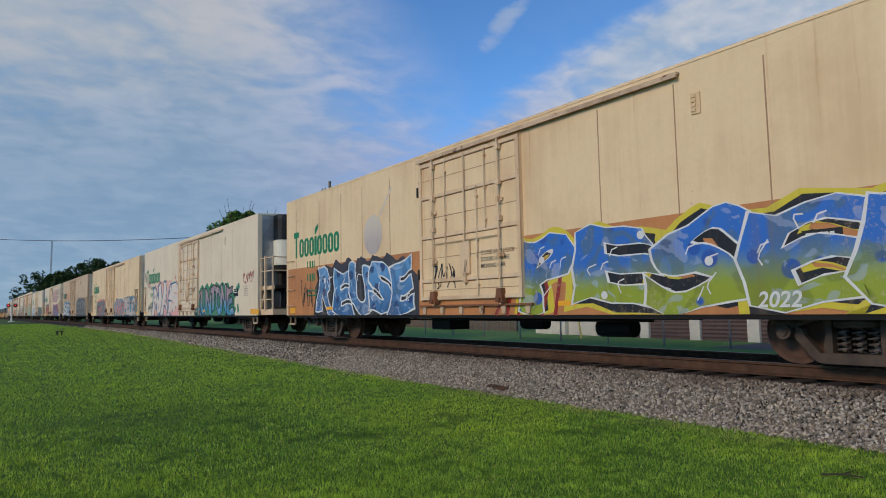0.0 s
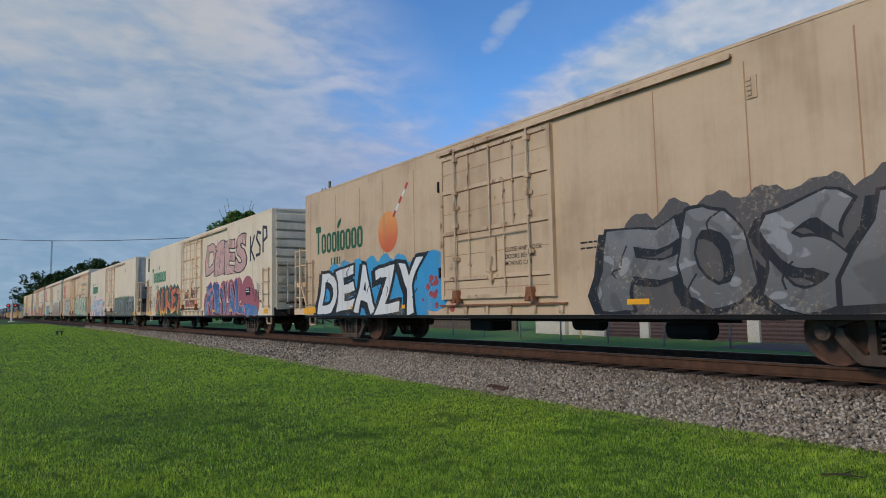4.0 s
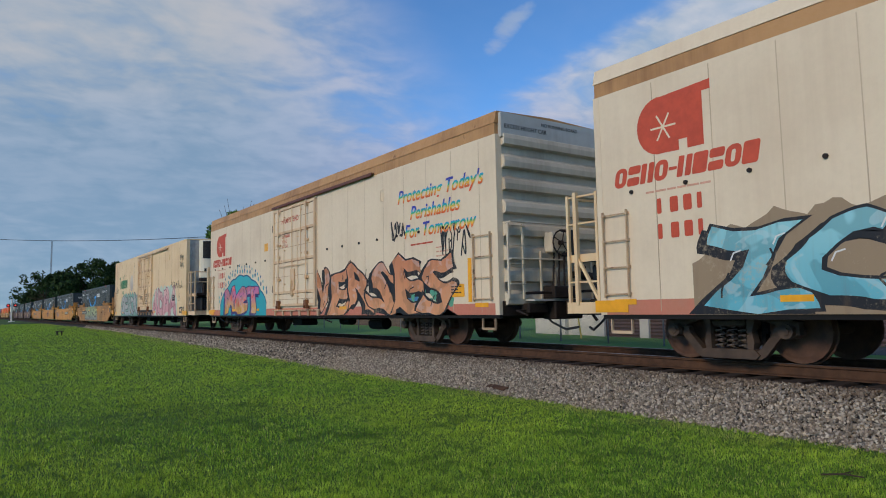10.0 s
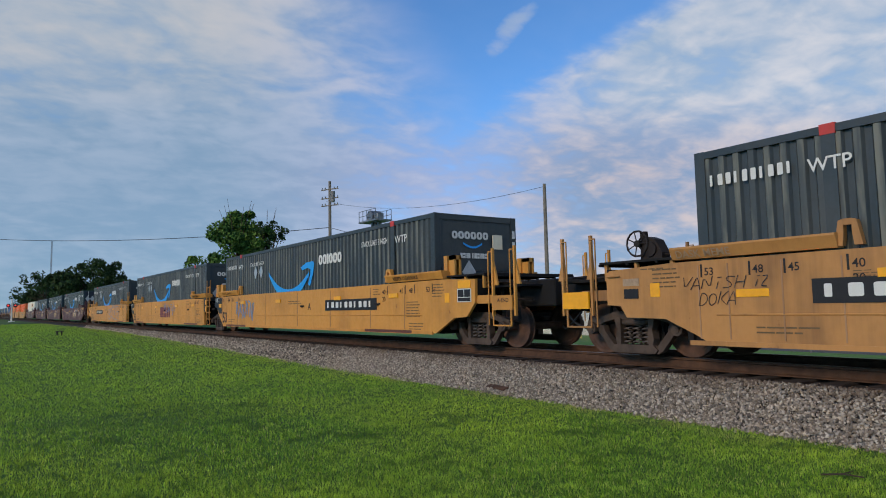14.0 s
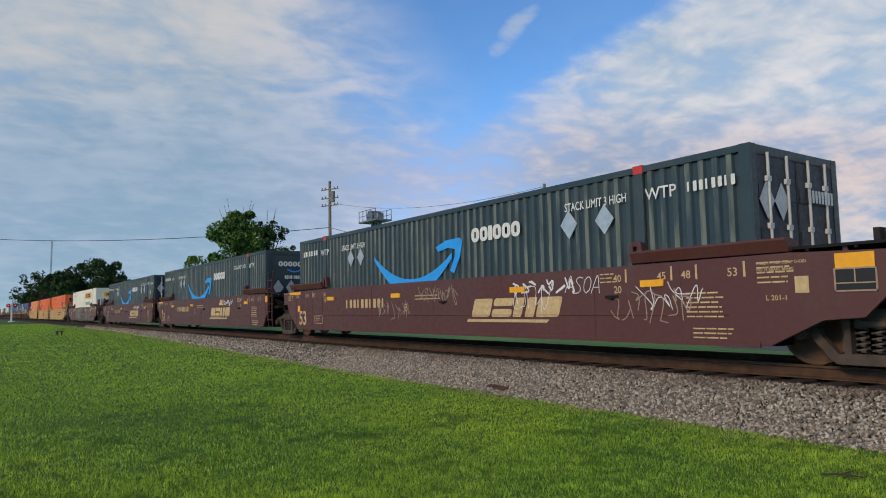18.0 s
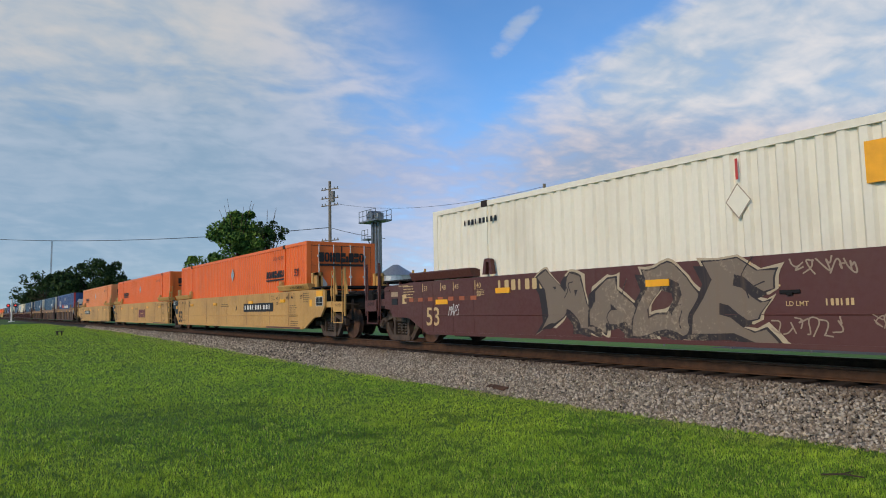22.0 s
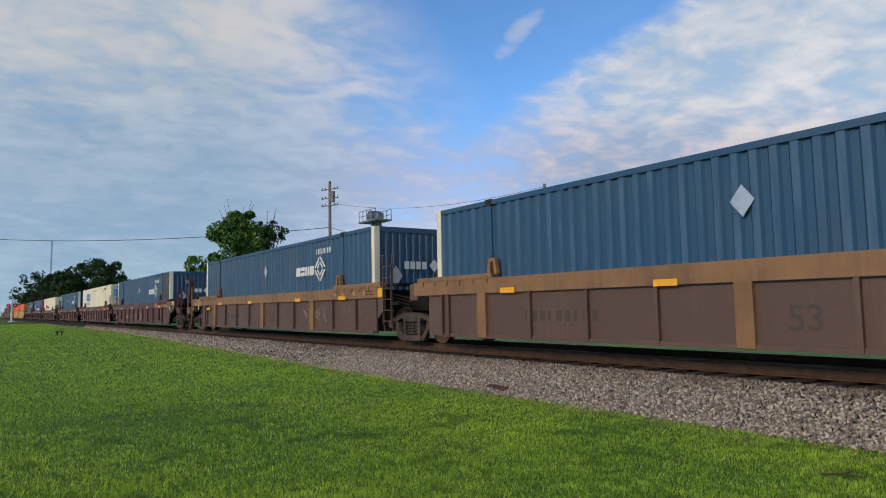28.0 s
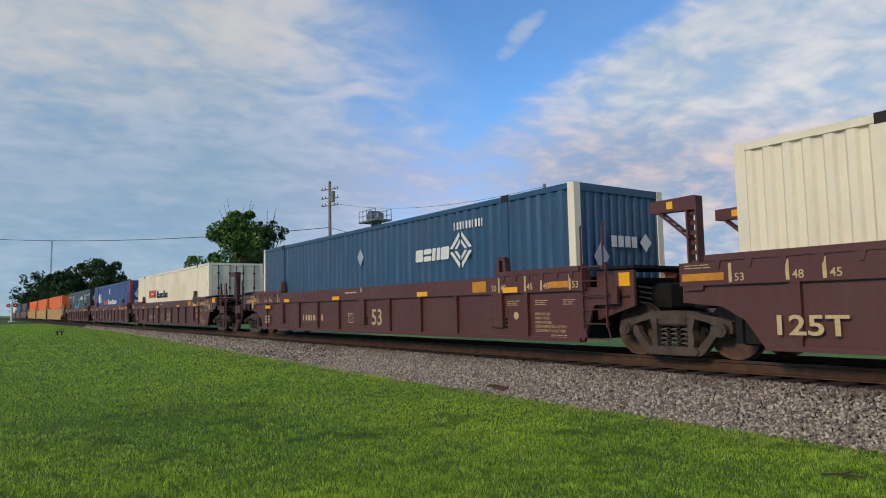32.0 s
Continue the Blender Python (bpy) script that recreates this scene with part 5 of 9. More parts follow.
def container(x_front, body, label, post=None, pitch=0.235, doors=False, smooth_end=False):
    """Origin at the middle of the front end, on the container's floor."""
    c = mover(thing("shipping_container", label, "container", pose(x_front, YC, RAIL_Z + FLOOR_Z), "containers on the train"), x_front)
    c["z"] = FLOOR_Z
    post = post or body
    for s in (-1, 1):
        part("side_panel", lambda b: corrugated(b, -CL + 0.15, -0.15, 0.12, CH - 0.10, -CW2 + 0.012, 0.046, pitch), body, c, key=("cside", pitch), at=pose(0, 0, 0) if s < 0 else pose(-CL, 0, 0, 0, 0, 180))
        part("top_rail", lambda b: box(b, -CL + 0.1, -0.1, -CW2 - 0.004, -CW2 + 0.06, CH - 0.11, CH - 0.005), body, c, key="ctop", at=pose(0, 0, 0) if s < 0 else pose(-CL, 0, 0, 0, 0, 180))
        part("bottom_rail", lambda b: box(b, -CL + 0.1, -0.1, -CW2, -CW2 + 0.06, 0.0, 0.14), body, c, key="cbot", at=pose(0, 0, 0) if s < 0 else pose(-CL, 0, 0, 0, 0, 180))
    part("container_roof", box(bmesh.new(), -CL + 0.02, -0.02, -CW2 + 0.03, CW2 - 0.03, CH - 0.06, CH - 0.02), body, c)
    part("container_floor", box(bmesh.new(), -CL + 0.02, -0.02, -CW2 + 0.05, CW2 - 0.05, 0.02, 0.12), UNDER, c)
    for x in (0.0, -CL):
        o = 1 if x == 0 else -1
        for s in (-1, 1):
            part("corner_post", lambda b: box(b, -0.17, 0.0, -CW2 - 0.006, -CW2 + 0.16, 0, CH), post, c, key="cpost", at=pose(x, 0, 0) @ (Matrix.Identity(4) if o > 0 else pose(0, 0, 0, 0, 0, 180)) @ Matrix.Diagonal((1, -s * o, 1, 1)))
    # lifting posts at the forty-foot marks
    for x in (-1.98, -CL + 1.98):
        for s in (-1, 1):
            part("lift_post", lambda b: (box(b, -0.09, 0.09, -CW2 - 0.010, -CW2 + 0.08, 0.0, CH + 0.005)), body, c, key="clift", at=pose(x, 0, 0) @ Matrix.Diagonal((1, -s, 1, 1)))
        part("lift_casting", lambda b: box(b, -0.10, 0.10, -CW2 - 0.016, -CW2 + 0.12, CH - 0.13, CH + 0.012), RED if body in (NAVY, GREENISH) else GRIMY, c, "corner casting", key="ccast", at=pose(x, 0, 0))
    # front end
    if doors:
        for s in (-1, 1):
            leaf = part("door_leaf", box(bmesh.new(), -0.06, -0.012, min(s * 0.02, s * 1.13), max(s * 0.02, s * 1.13), 0.16, CH - 0.14), NAVY_DOOR if body in (NAVY, GREENISH) else body, c, "container door")
            for y in (0.32, 0.86):
                b = bmesh.new()
                rod(b, (0.02, s * y, 0.1), (0.02, s * y, CH - 0.1), 0.022, 6)
                for z in (0.3, 0.9, 1.7, 2.4):
                    box(b, -0.02, 0.04, s * y - 0.05, s * y + 0.05, z - 0.04, z + 0.04)
                part("lock_bar", b, END_GREY if body in (NAVY, GREENISH, ORANGE) else GRIMY if body is IVORY else body, leaf)
            b = bmesh.new()
            for z in (0.85, 1.55, 2.2):
                box(b, -0.012, 0.004, min(s * 0.06, s * 1.1), max(s * 0.06, s * 1.1), z - 0.10, z + 0.10)
            part("door_rib", b, NAVY_DOOR if body in (NAVY, GREENISH) else body, leaf)
            b = bmesh.new()
            ya, yb = min(s * 0.006, s * 1.146), max(s * 0.006, s * 1.146)
            for y2, y3, z2, z3 in ((ya, ya + 0.016, 0.15, CH - 0.13), (yb - 0.016, yb, 0.15, CH - 0.13), (ya, yb, 0.146, 0.162), (ya, yb, CH - 0.146, CH - 0.13)):
                box(b, -0.05, -0.002, y2, y3, z2, z3)
            part("door_gasket", b, BLACK, leaf, "black rubber door gasket")
    else:
        b = bmesh.new()
        if smooth_end:
            corrugated(b, -1.13, 1.13, 0.16, CH - 0.14, 0, 0.036, 0.235)
            bmesh.ops.transform(b, matrix=pose(-0.02, 0, 0, 0, 0, 90), verts=b.verts)
        else:
            box(b, -0.07, -0.03, -1.13, 1.13, 0.14, CH - 0.14)
            for z in (0.5, 0.85, 1.2):
                part("front_rib", box(bmesh.new(), -0.03, 0.0, -1.08, 1.08, z - 0.11, z + 0.11, 0.03), body, c)
            part("front_rib", box(bmesh.new(), -0.03, -0.005, -1.1, 1.1, 1.5, 1.56), body, c)
        part("front_wall", b, body, c)
    part("rear_wall", box(bmesh.new(), -CL + 0.03, -CL + 0.07, -1.13, 1.13, 0.14, CH - 0.14), body, c)
    part("front_header", box(bmesh.new(), -0.12, -0.004, -1.13, 1.13, CH - 0.15, CH - 0.005), body, c)
    part("front_sill", box(bmesh.new(), -0.12, -0.004, -1.13, 1.13, 0.0, 0.16), body, c)
    return c


CY = -CW2 - 0.012    # lettering plane on a container's side


def diamond(parent, x, z, r, y=CY, front=False):
    b = bmesh.new()
    if front:
        for s in (0,):
            b.faces.new([b.verts.new(p) for p in ((0.012, x - r * 0.72, z), (0.012, x, z - r), (0.012, x + r * 0.72, z), (0.012, x, z + r))])
    else:
        slab(b, [(x - r * 0.8, z), (x, z - r), (x + r * 0.8, z), (x, z + r)], y - 0.006, y)
    return part("placard", b, PLACARD, parent, "silver diamond placard")


def swoosh(parent, x0, x1, z, h, y=CY):
    """Curved blue arrow."""
    b = bmesh.new()
    n = 18
    w = x1 - x0
    up, lo = [], []
    for i in range(n + 1):
        f = i / n
        base = z + h * (0.90 - 3.5 * f * (1 - f) - 0.20 * f)
        th = h * (0.03 + 0.42 * math.sin(math.pi * min(1, 0.06 + f * 0.86)) ** 0.9)
        up.append((x0 + w * f, base + th * 0.5))
        lo.append((x0 + w * f, base - th * 0.5))
    sheet(b, lo + up[::-1], y)
    sheet(b, [(x1 - 0.18 * w, z + 0.98 * h), (x1 - 0.06 * w, z + 1.13 * h), (x1 + 0.09 * w, z + 1.15 * h), (x1 + 0.115 * w, z + 1.06 * h), (x1 + 0.09 * w, z + 0.66 * h), (x1 + 0.02 * w, z + 0.20 * h), (x1 - 0.02 * w, z + 0.30 * h), (x1 + 0.03 * w, z + 0.66 * h), (x1 + 0.035 * w, z + 0.86 * h), (x1 - 0.04 * w, z + 0.92 * h), (x1 - 0.15 * w, z + 0.84 * h)], y - 0.002)
    return part("logo_arrow", b, SKYMARK, parent, "bright blue curved arrow")


def prime_box(x_front, tone, doors=False):
    c = container(x_front, tone, "dark blue-grey corrugated container with a blue arrow", doors=doors)
    swoosh(c, -11.0, -7.35, 1.19, 0.86)
    wordmark(c, -6.6, -4.95, 2.02, 0.44, "ooIooo", WHITEMARK, CY, low=0.72)
    sx = -3.7
    lettering(c, "STACK LIMIT 3 HIGH", sx, 2.34, 0.22, WHITEMARK, CY, name="stencil").scale.x *= 0.72
    lettering(c, "WTP", -1.85, 2.30, 0.28, WHITEMARK, CY, name="stencil")
    lettering(c, "STACK LIMIT 3 HIGH", -13.0, 2.34, 0.22, WHITEMARK, CY, name="stencil").scale.x *= 0.72
    number_bars(c, -15.9, 2.34, 1.3, 0.17, 10, WHITEMARK, CY)
    lettering(c, "WTP", -14.45, 2.30, 0.26, WHITEMARK, CY, name="stencil")
    diamond(c, -12.4, 2.08, 0.25)
    diamond(c, -11.8, 2.08, 0.25)
    if tone is not NAVY and doors:
        diamond(c, -3.6, 2.09, 0.27)
        diamond(c, -2.74, 2.09, 0.27)
    if doors:
        number_bars(c, -1.05, 2.32, 0.85, 0.16, 8, WHITEMARK, CY)
        diamond(c, -0.92, 2.08, 0.29, front=True)
        diamond(c, -0.50, 2.08, 0.29, front=True)
        b = bmesh.new()
        for i in range(8):
            y0 = 0.25 + i * 0.1
            b.faces.new([b.verts.new((0.045, yy, zz)) for yy, zz in ((y0, 2.12), (y0 + 0.07, 2.12), (y0 + 0.07, 2.32), (y0, 2.32))])
        part("number_bars", b, WHITEMARK, c)
    else:
        wordmark(c, -0.80, 0.36, 2.28, 0.30, "oooooo", WHITEMARK, 0.0, m=pose(0.014, 0, 0, 0, 0, 90))
        wordmark(c, -0.55, 0.30, 1.80, 0.13, "AAAA AAAAAA", WHITEMARK, 0.0, m=pose(0.014, 0, 0, 0, 0, 90))
        b = bmesh.new()
        pts = [(0.013, -0.45 + 0.6 * i / 8, 2.20 - 0.10 * math.sin(math.pi * i / 8)) for i in range(9)]
        for p, q in zip(pts, pts[1:]):
            b.faces.new([b.verts.new(v) for v in (p, q, (q[0], q[1], q[2] - 0.05), (p[0], p[1], p[2] - 0.05))])
        part("logo_arrow", b, SKYMARK, c)
        diamond(c, -0.80, 1.46, 0.30, front=True)
        diamond(c, -0.28, 1.46, 0.30, front=True)
        part("document_plate", box(bmesh.new(), 0.0, 0.014, 0.5, 0.82, 2.05, 2.42), IVORY, c)
        b = bmesh.new()
        for i in range(8):
            z = 2.35 - i * 0.29
            b.faces.new([b.verts.new((0.012, yy, zz)) for yy, zz in ((1.16, z), (1.25, z), (1.25, z + 0.2), (1.16, z + 0.2))])
        part("number_bars", b, WHITEMARK, c)
    return c


# ---------------------------------------------------------------- well cars
WY = 1.47


def end_deck(car, x, out, paint_mat, wheel=False, posts=True, x_out=3.45, shiny=True):
    """The end of a well car above its truck: draft sill, walkways, steps, posts, hand brake."""
    f = lambda a: x + out * a
    yellow = paint_mat in (YELLOW, SAND)
    part("draft_sill", box(bmesh.new(), f(0.25), f(x_out), -0.74, 0.74, 0.88, 1.44, 0.03), UNDER, car, "dark grimy draft sill over the truck")
    part("walkway", box(bmesh.new(), f(0.15), f(1.95), -1.36, 1.36, 1.585, 1.625), UNDER, car, "dark perforated walkway")
    for xx in (0.5, 1.2, 1.85):
        for s in (-1, 1):
            part("walkway_bracket", lambda b: bar(b, (0, 0, 1.3), (0, 0, 1.59), 0.06, 0.06), paint_mat, car, key="wbracket", at=pose(f(xx), s * 1.28, 0))
    part("crossbearer", box(bmesh.new(), f(0.30), f(0.62), -WY + 0.08, WY - 0.08, 0.78, 1.35), UNDER, car)
    for s in (-1, 1):
        part("end_return", box(bmesh.new(), f(1.68), f(1.75), s * (WY - 0.072), s * 0.75, 0.98, 1.49), UNDER, car)
        part("step_sill", box(bmesh.new(), f(1.75), f(2.34), s * (WY - 0.06), s * (WY - 0.13), 0.96, 1.14), paint_mat, car)
    part("deck_plate", box(bmesh.new(), f(1.75), f(3.1), -1.2, 1.2, 1.30, 1.34), UNDER, car)
    p0, p1 = (2.32, 3.02) if out > 0 else (2.08, 2.78)
    plate = REFLECT if shiny else paint_mat
    part("step_plate", box(bmesh.new(), f(p0 + 0.04), f(p1 - 0.04), -WY - 0.02, -WY + 0.02, 0.82, 1.12), plate, car, "yellow reflector plate" if shiny else "")
    if not shiny:
        lettering(car, "A-END" if out > 0 else "B-END", min(f(p0 + 0.2), f(p1 - 0.2)), 0.98, 0.12, BLACKMARK, -WY - 0.024, name="stencil")
    if posts:
        for xx in (p0, p1):
            for s in (-1, 1):
                b = bmesh.new()
                bar(b, (f(xx), s * (WY - 0.05), 0.7), (f(xx), s * (WY - 0.05), 2.12), 0.055, 0.05)
                bar(b, (f(xx - 0.12), s * (WY - 0.02), 0.5), (f(xx - 0.12), s * (WY - 0.02), 2.05), 0.02, 0.02)
                bar(b, (f(xx - 0.12), s * (WY - 0.02), 2.05), (f(xx), s * (WY - 0.02), 2.05), 0.02, 0.02)
                slab(b, [(f(xx) - 0.04 * out, 1.34), (f(xx) + 0.14 * out, 1.34), (f(xx), 1.85)], s * (WY - 0.06), s * (WY - 0.10))
                part("end_post", b, paint_mat, car, "upright post at the car end")
        b = bmesh.new()
        for xx in (p0 + 0.02, p1 - 0.1):
            bar(b, (f(xx), -WY + 0.02, 0.5), (f(xx), -WY + 0.02, 0.84), 0.022, 0.022)
        bar(b, (f(p0 + 0.02), -WY + 0.02, 0.5), (f(p1 - 0.1), -WY + 0.02, 0.5), 0.03, 0.03)
        part("step", b, paint_mat, car)
    if yellow:
        for s in (-1, 1):
            b = bmesh.new()
            box(b, f(0.36), f(0.50), s * 1.00, s * 1.30, 1.62, 2.10)
            box(b, f(0.50), f(0.72), s * 1.05, s * 1.10, 1.62, 2.10)
            box(b, f(0.50), f(0.72), s * 1.20, s * 1.25, 1.62, 2.10)
            box(b, f(0.50), f(0.72), s * 1.05, s * 1.25, 2.0, 2.10)
            part("container_guide", b, paint_mat, car, "stub post that guides the container")
    if out > 0:
        part("inspection_panel", box(bmesh.new(), f(1.14), f(1.60), -WY - 0.012, -WY, 1.02, 1.28), BLACKMARK, car, "black inspection panel with a pale frame")
        b = bmesh.new()
        for xa, xb, za, zb in ((1.12, 1.62, 1.00, 1.02), (1.12, 1.62, 1.28, 1.30), (1.12, 1.14, 1.0, 1.3), (1.60, 1.62, 1.0, 1.3), (1.14, 1.60, 1.10, 1.115), (1.36, 1.375, 1.1, 1.28)):
            box(b, f(xa), f(xb), -WY - 0.016, -WY, za, zb)
        part("panel_frame", b, FINE_PALE if paint_mat is MINERAL else WHITEMARK, car)
        tall = 1.35 if paint_mat is MINERAL else 1.0
        part("reflector", lambda b: box(b, -0.20, 0.20, -WY - 0.010, -WY + 0.012, -0.085, 0.085), REFLECT, car, "yellow reflector plate", key="ereflect", at=pose(f(1.37), 0, 1.40 - 0.03 * (tall - 1) / 0.35) @ Matrix.Diagonal((1.15, 1, tall, 1)))
    else:
        part("inspection_panel", box(bmesh.new(), f(1.04), f(1.33), -WY - 0.012, -WY, 0.98, 1.14), BLACKMARK, car, "small black inspection panel")
        part("data_plate", box(bmesh.new(), f(1.02), f(1.35), -WY - 0.008, -WY, 1.19, 1.31), FINE_PALE, car, "faded grey data plate")
        part("reflector", lambda b: box(b, -0.24, 0.24, -WY - 0.010, -WY + 0.012, -0.055, 0.055), REFLECT, car, "yellow reflector strip", key="treflect", at=pose(f(-0.92), 0, 1.02))
        rod_b = bmesh.new()
        rod(rod_b, (f(1.66), -WY - 0.03, 1.36), (f(1.40), -WY - 0.03, 1.36), 0.016, 6)
        part("grab_iron", rod_b, paint_mat, car)
    if wheel:
        b = bmesh.new()
        xw = 2.75 if out > 0 else 1.40
        c = Vector((f(xw), -1.0, 1.98 if out > 0 else 1.93))
        n = 14
        pts = [c + Vector((math.cos(6.283 * i / n) * 0.22, 0, math.sin(6.283 * i / n) * 0.22)) for i in range(n)]
        for i in range(n):
            rod(b, pts[i], pts[(i + 1) % n], 0.018, 6)
        for i in range(0, n, 2):
            rod(b, c, pts[i], 0.011, 5)
        part("brake_wheel", b, GRIMY, car, "hand brake wheel")
        b = bmesh.new()
        # gear case with its chain wheel, post and release rod
        bar(b, (f(xw - 0.06), -0.88, 1.3), (f(xw - 0.06), -0.88, 2.14), 0.09, 0.10)
        slab(b, [(f(xw - 0.08), 1.62), (f(xw - 0.46), 1.62), (f(xw - 0.46), 1.76), (f(xw - 0.34), 1.98), (f(xw - 0.18), 2.04), (f(xw - 0.08), 1.96)], -0.95, -0.72)
        rod(b, (f(xw - 0.24), -0.99, 1.82), (f(xw - 0.24), -0.90, 1.82), 0.13, 12)
        rod(b, (f(xw), -1.02, c.z), (f(xw), -0.80, c.z), 0.06, 10)
        rod(b, (f(xw - 0.44), -0.85, 1.72), (f(xw - 1.10), -0.85, 1.70), 0.014, 6)
        box(b, f(xw - 1.05), f(xw - 1.15), -0.92, -0.78, 1.62, 1.78)
        box(b, f(xw - 1.28), f(xw - 1.36), -0.94, -0.76, 1.60, 1.82)
        part("brake_gear", b, GRIMY, car, "grimy hand brake gear case with its rods")
        b = bmesh.new()
        if out > 0:
            rod(b, (f(1.78), -0.48, 2.02), (f(2.6), -0.48, 2.02), 0.17, 14)
            for xx in (1.95, 2.42):
                bar(b, (f(xx), -0.48, 1.3), (f(xx), -0.48, 1.92), 0.07, 0.10)
        else:
            rod(b, (f(xw - 1.55), -0.85, 1.76), (f(xw - 1.98), -0.85, 1.76), 0.14, 12)
        part("air_reservoir", b, GRIMY, car, "dark air reservoir on the deck", smooth=True)
    for k, (y0, z0, y1, z1) in enumerate(((-1.25, 1.46, -1.0, 1.40), (-1.18, 1.16, -0.9, 1.02), (-0.95, 1.50, -0.80, 1.34))):
        part("brake_pipe", rod(bmesh.new(), (f(0.9), y0, z0), (f(2.95), y1, z1), 0.02, 6), GRIMY, car)
    for xx, zz in ((2.0, 0.66), (2.5, 0.60)):
        b = bmesh.new()
        bar(b, (f(xx), -0.9, zz + 0.6), (f(xx + 0.1), -0.95, zz), 0.07, 0.03)
        rod(b, (f(xx + 0.1), -0.95, zz), (f(xx - 0.6), -0.9, zz - 0.06), 0.022, 6)
        part("brake_lever", b, GRIMY, car)
    for xx in (0.75, 1.35, 1.95):
        part("walkway_rib", lambda b: box(b, -0.02, 0.02, -1.36, 1.36, 1.55, 1.59), UNDER, car, key="wkrib", at=pose(f(xx), 0, 0))
    part("warning_decal", box(bmesh.new(), f(0.62), f(0.80), -WY - 0.008, -WY, 1.0, 1.22), REFLECT if paint_mat in (YELLOW, SAND, YELLOW_OLD) else CREAMMARK, car, "small pale warning decal")
    bars(car, min(f(0.1), f(0.75)), 1.44, 0.6, 0.34, 5, FINE_DARK if paint_mat in (YELLOW, SAND, YELLOW_OLD) else CREAMMARK, -WY - 0.006, 21)
    coupler(car, f(x_out - 0.1), out, 0.86)


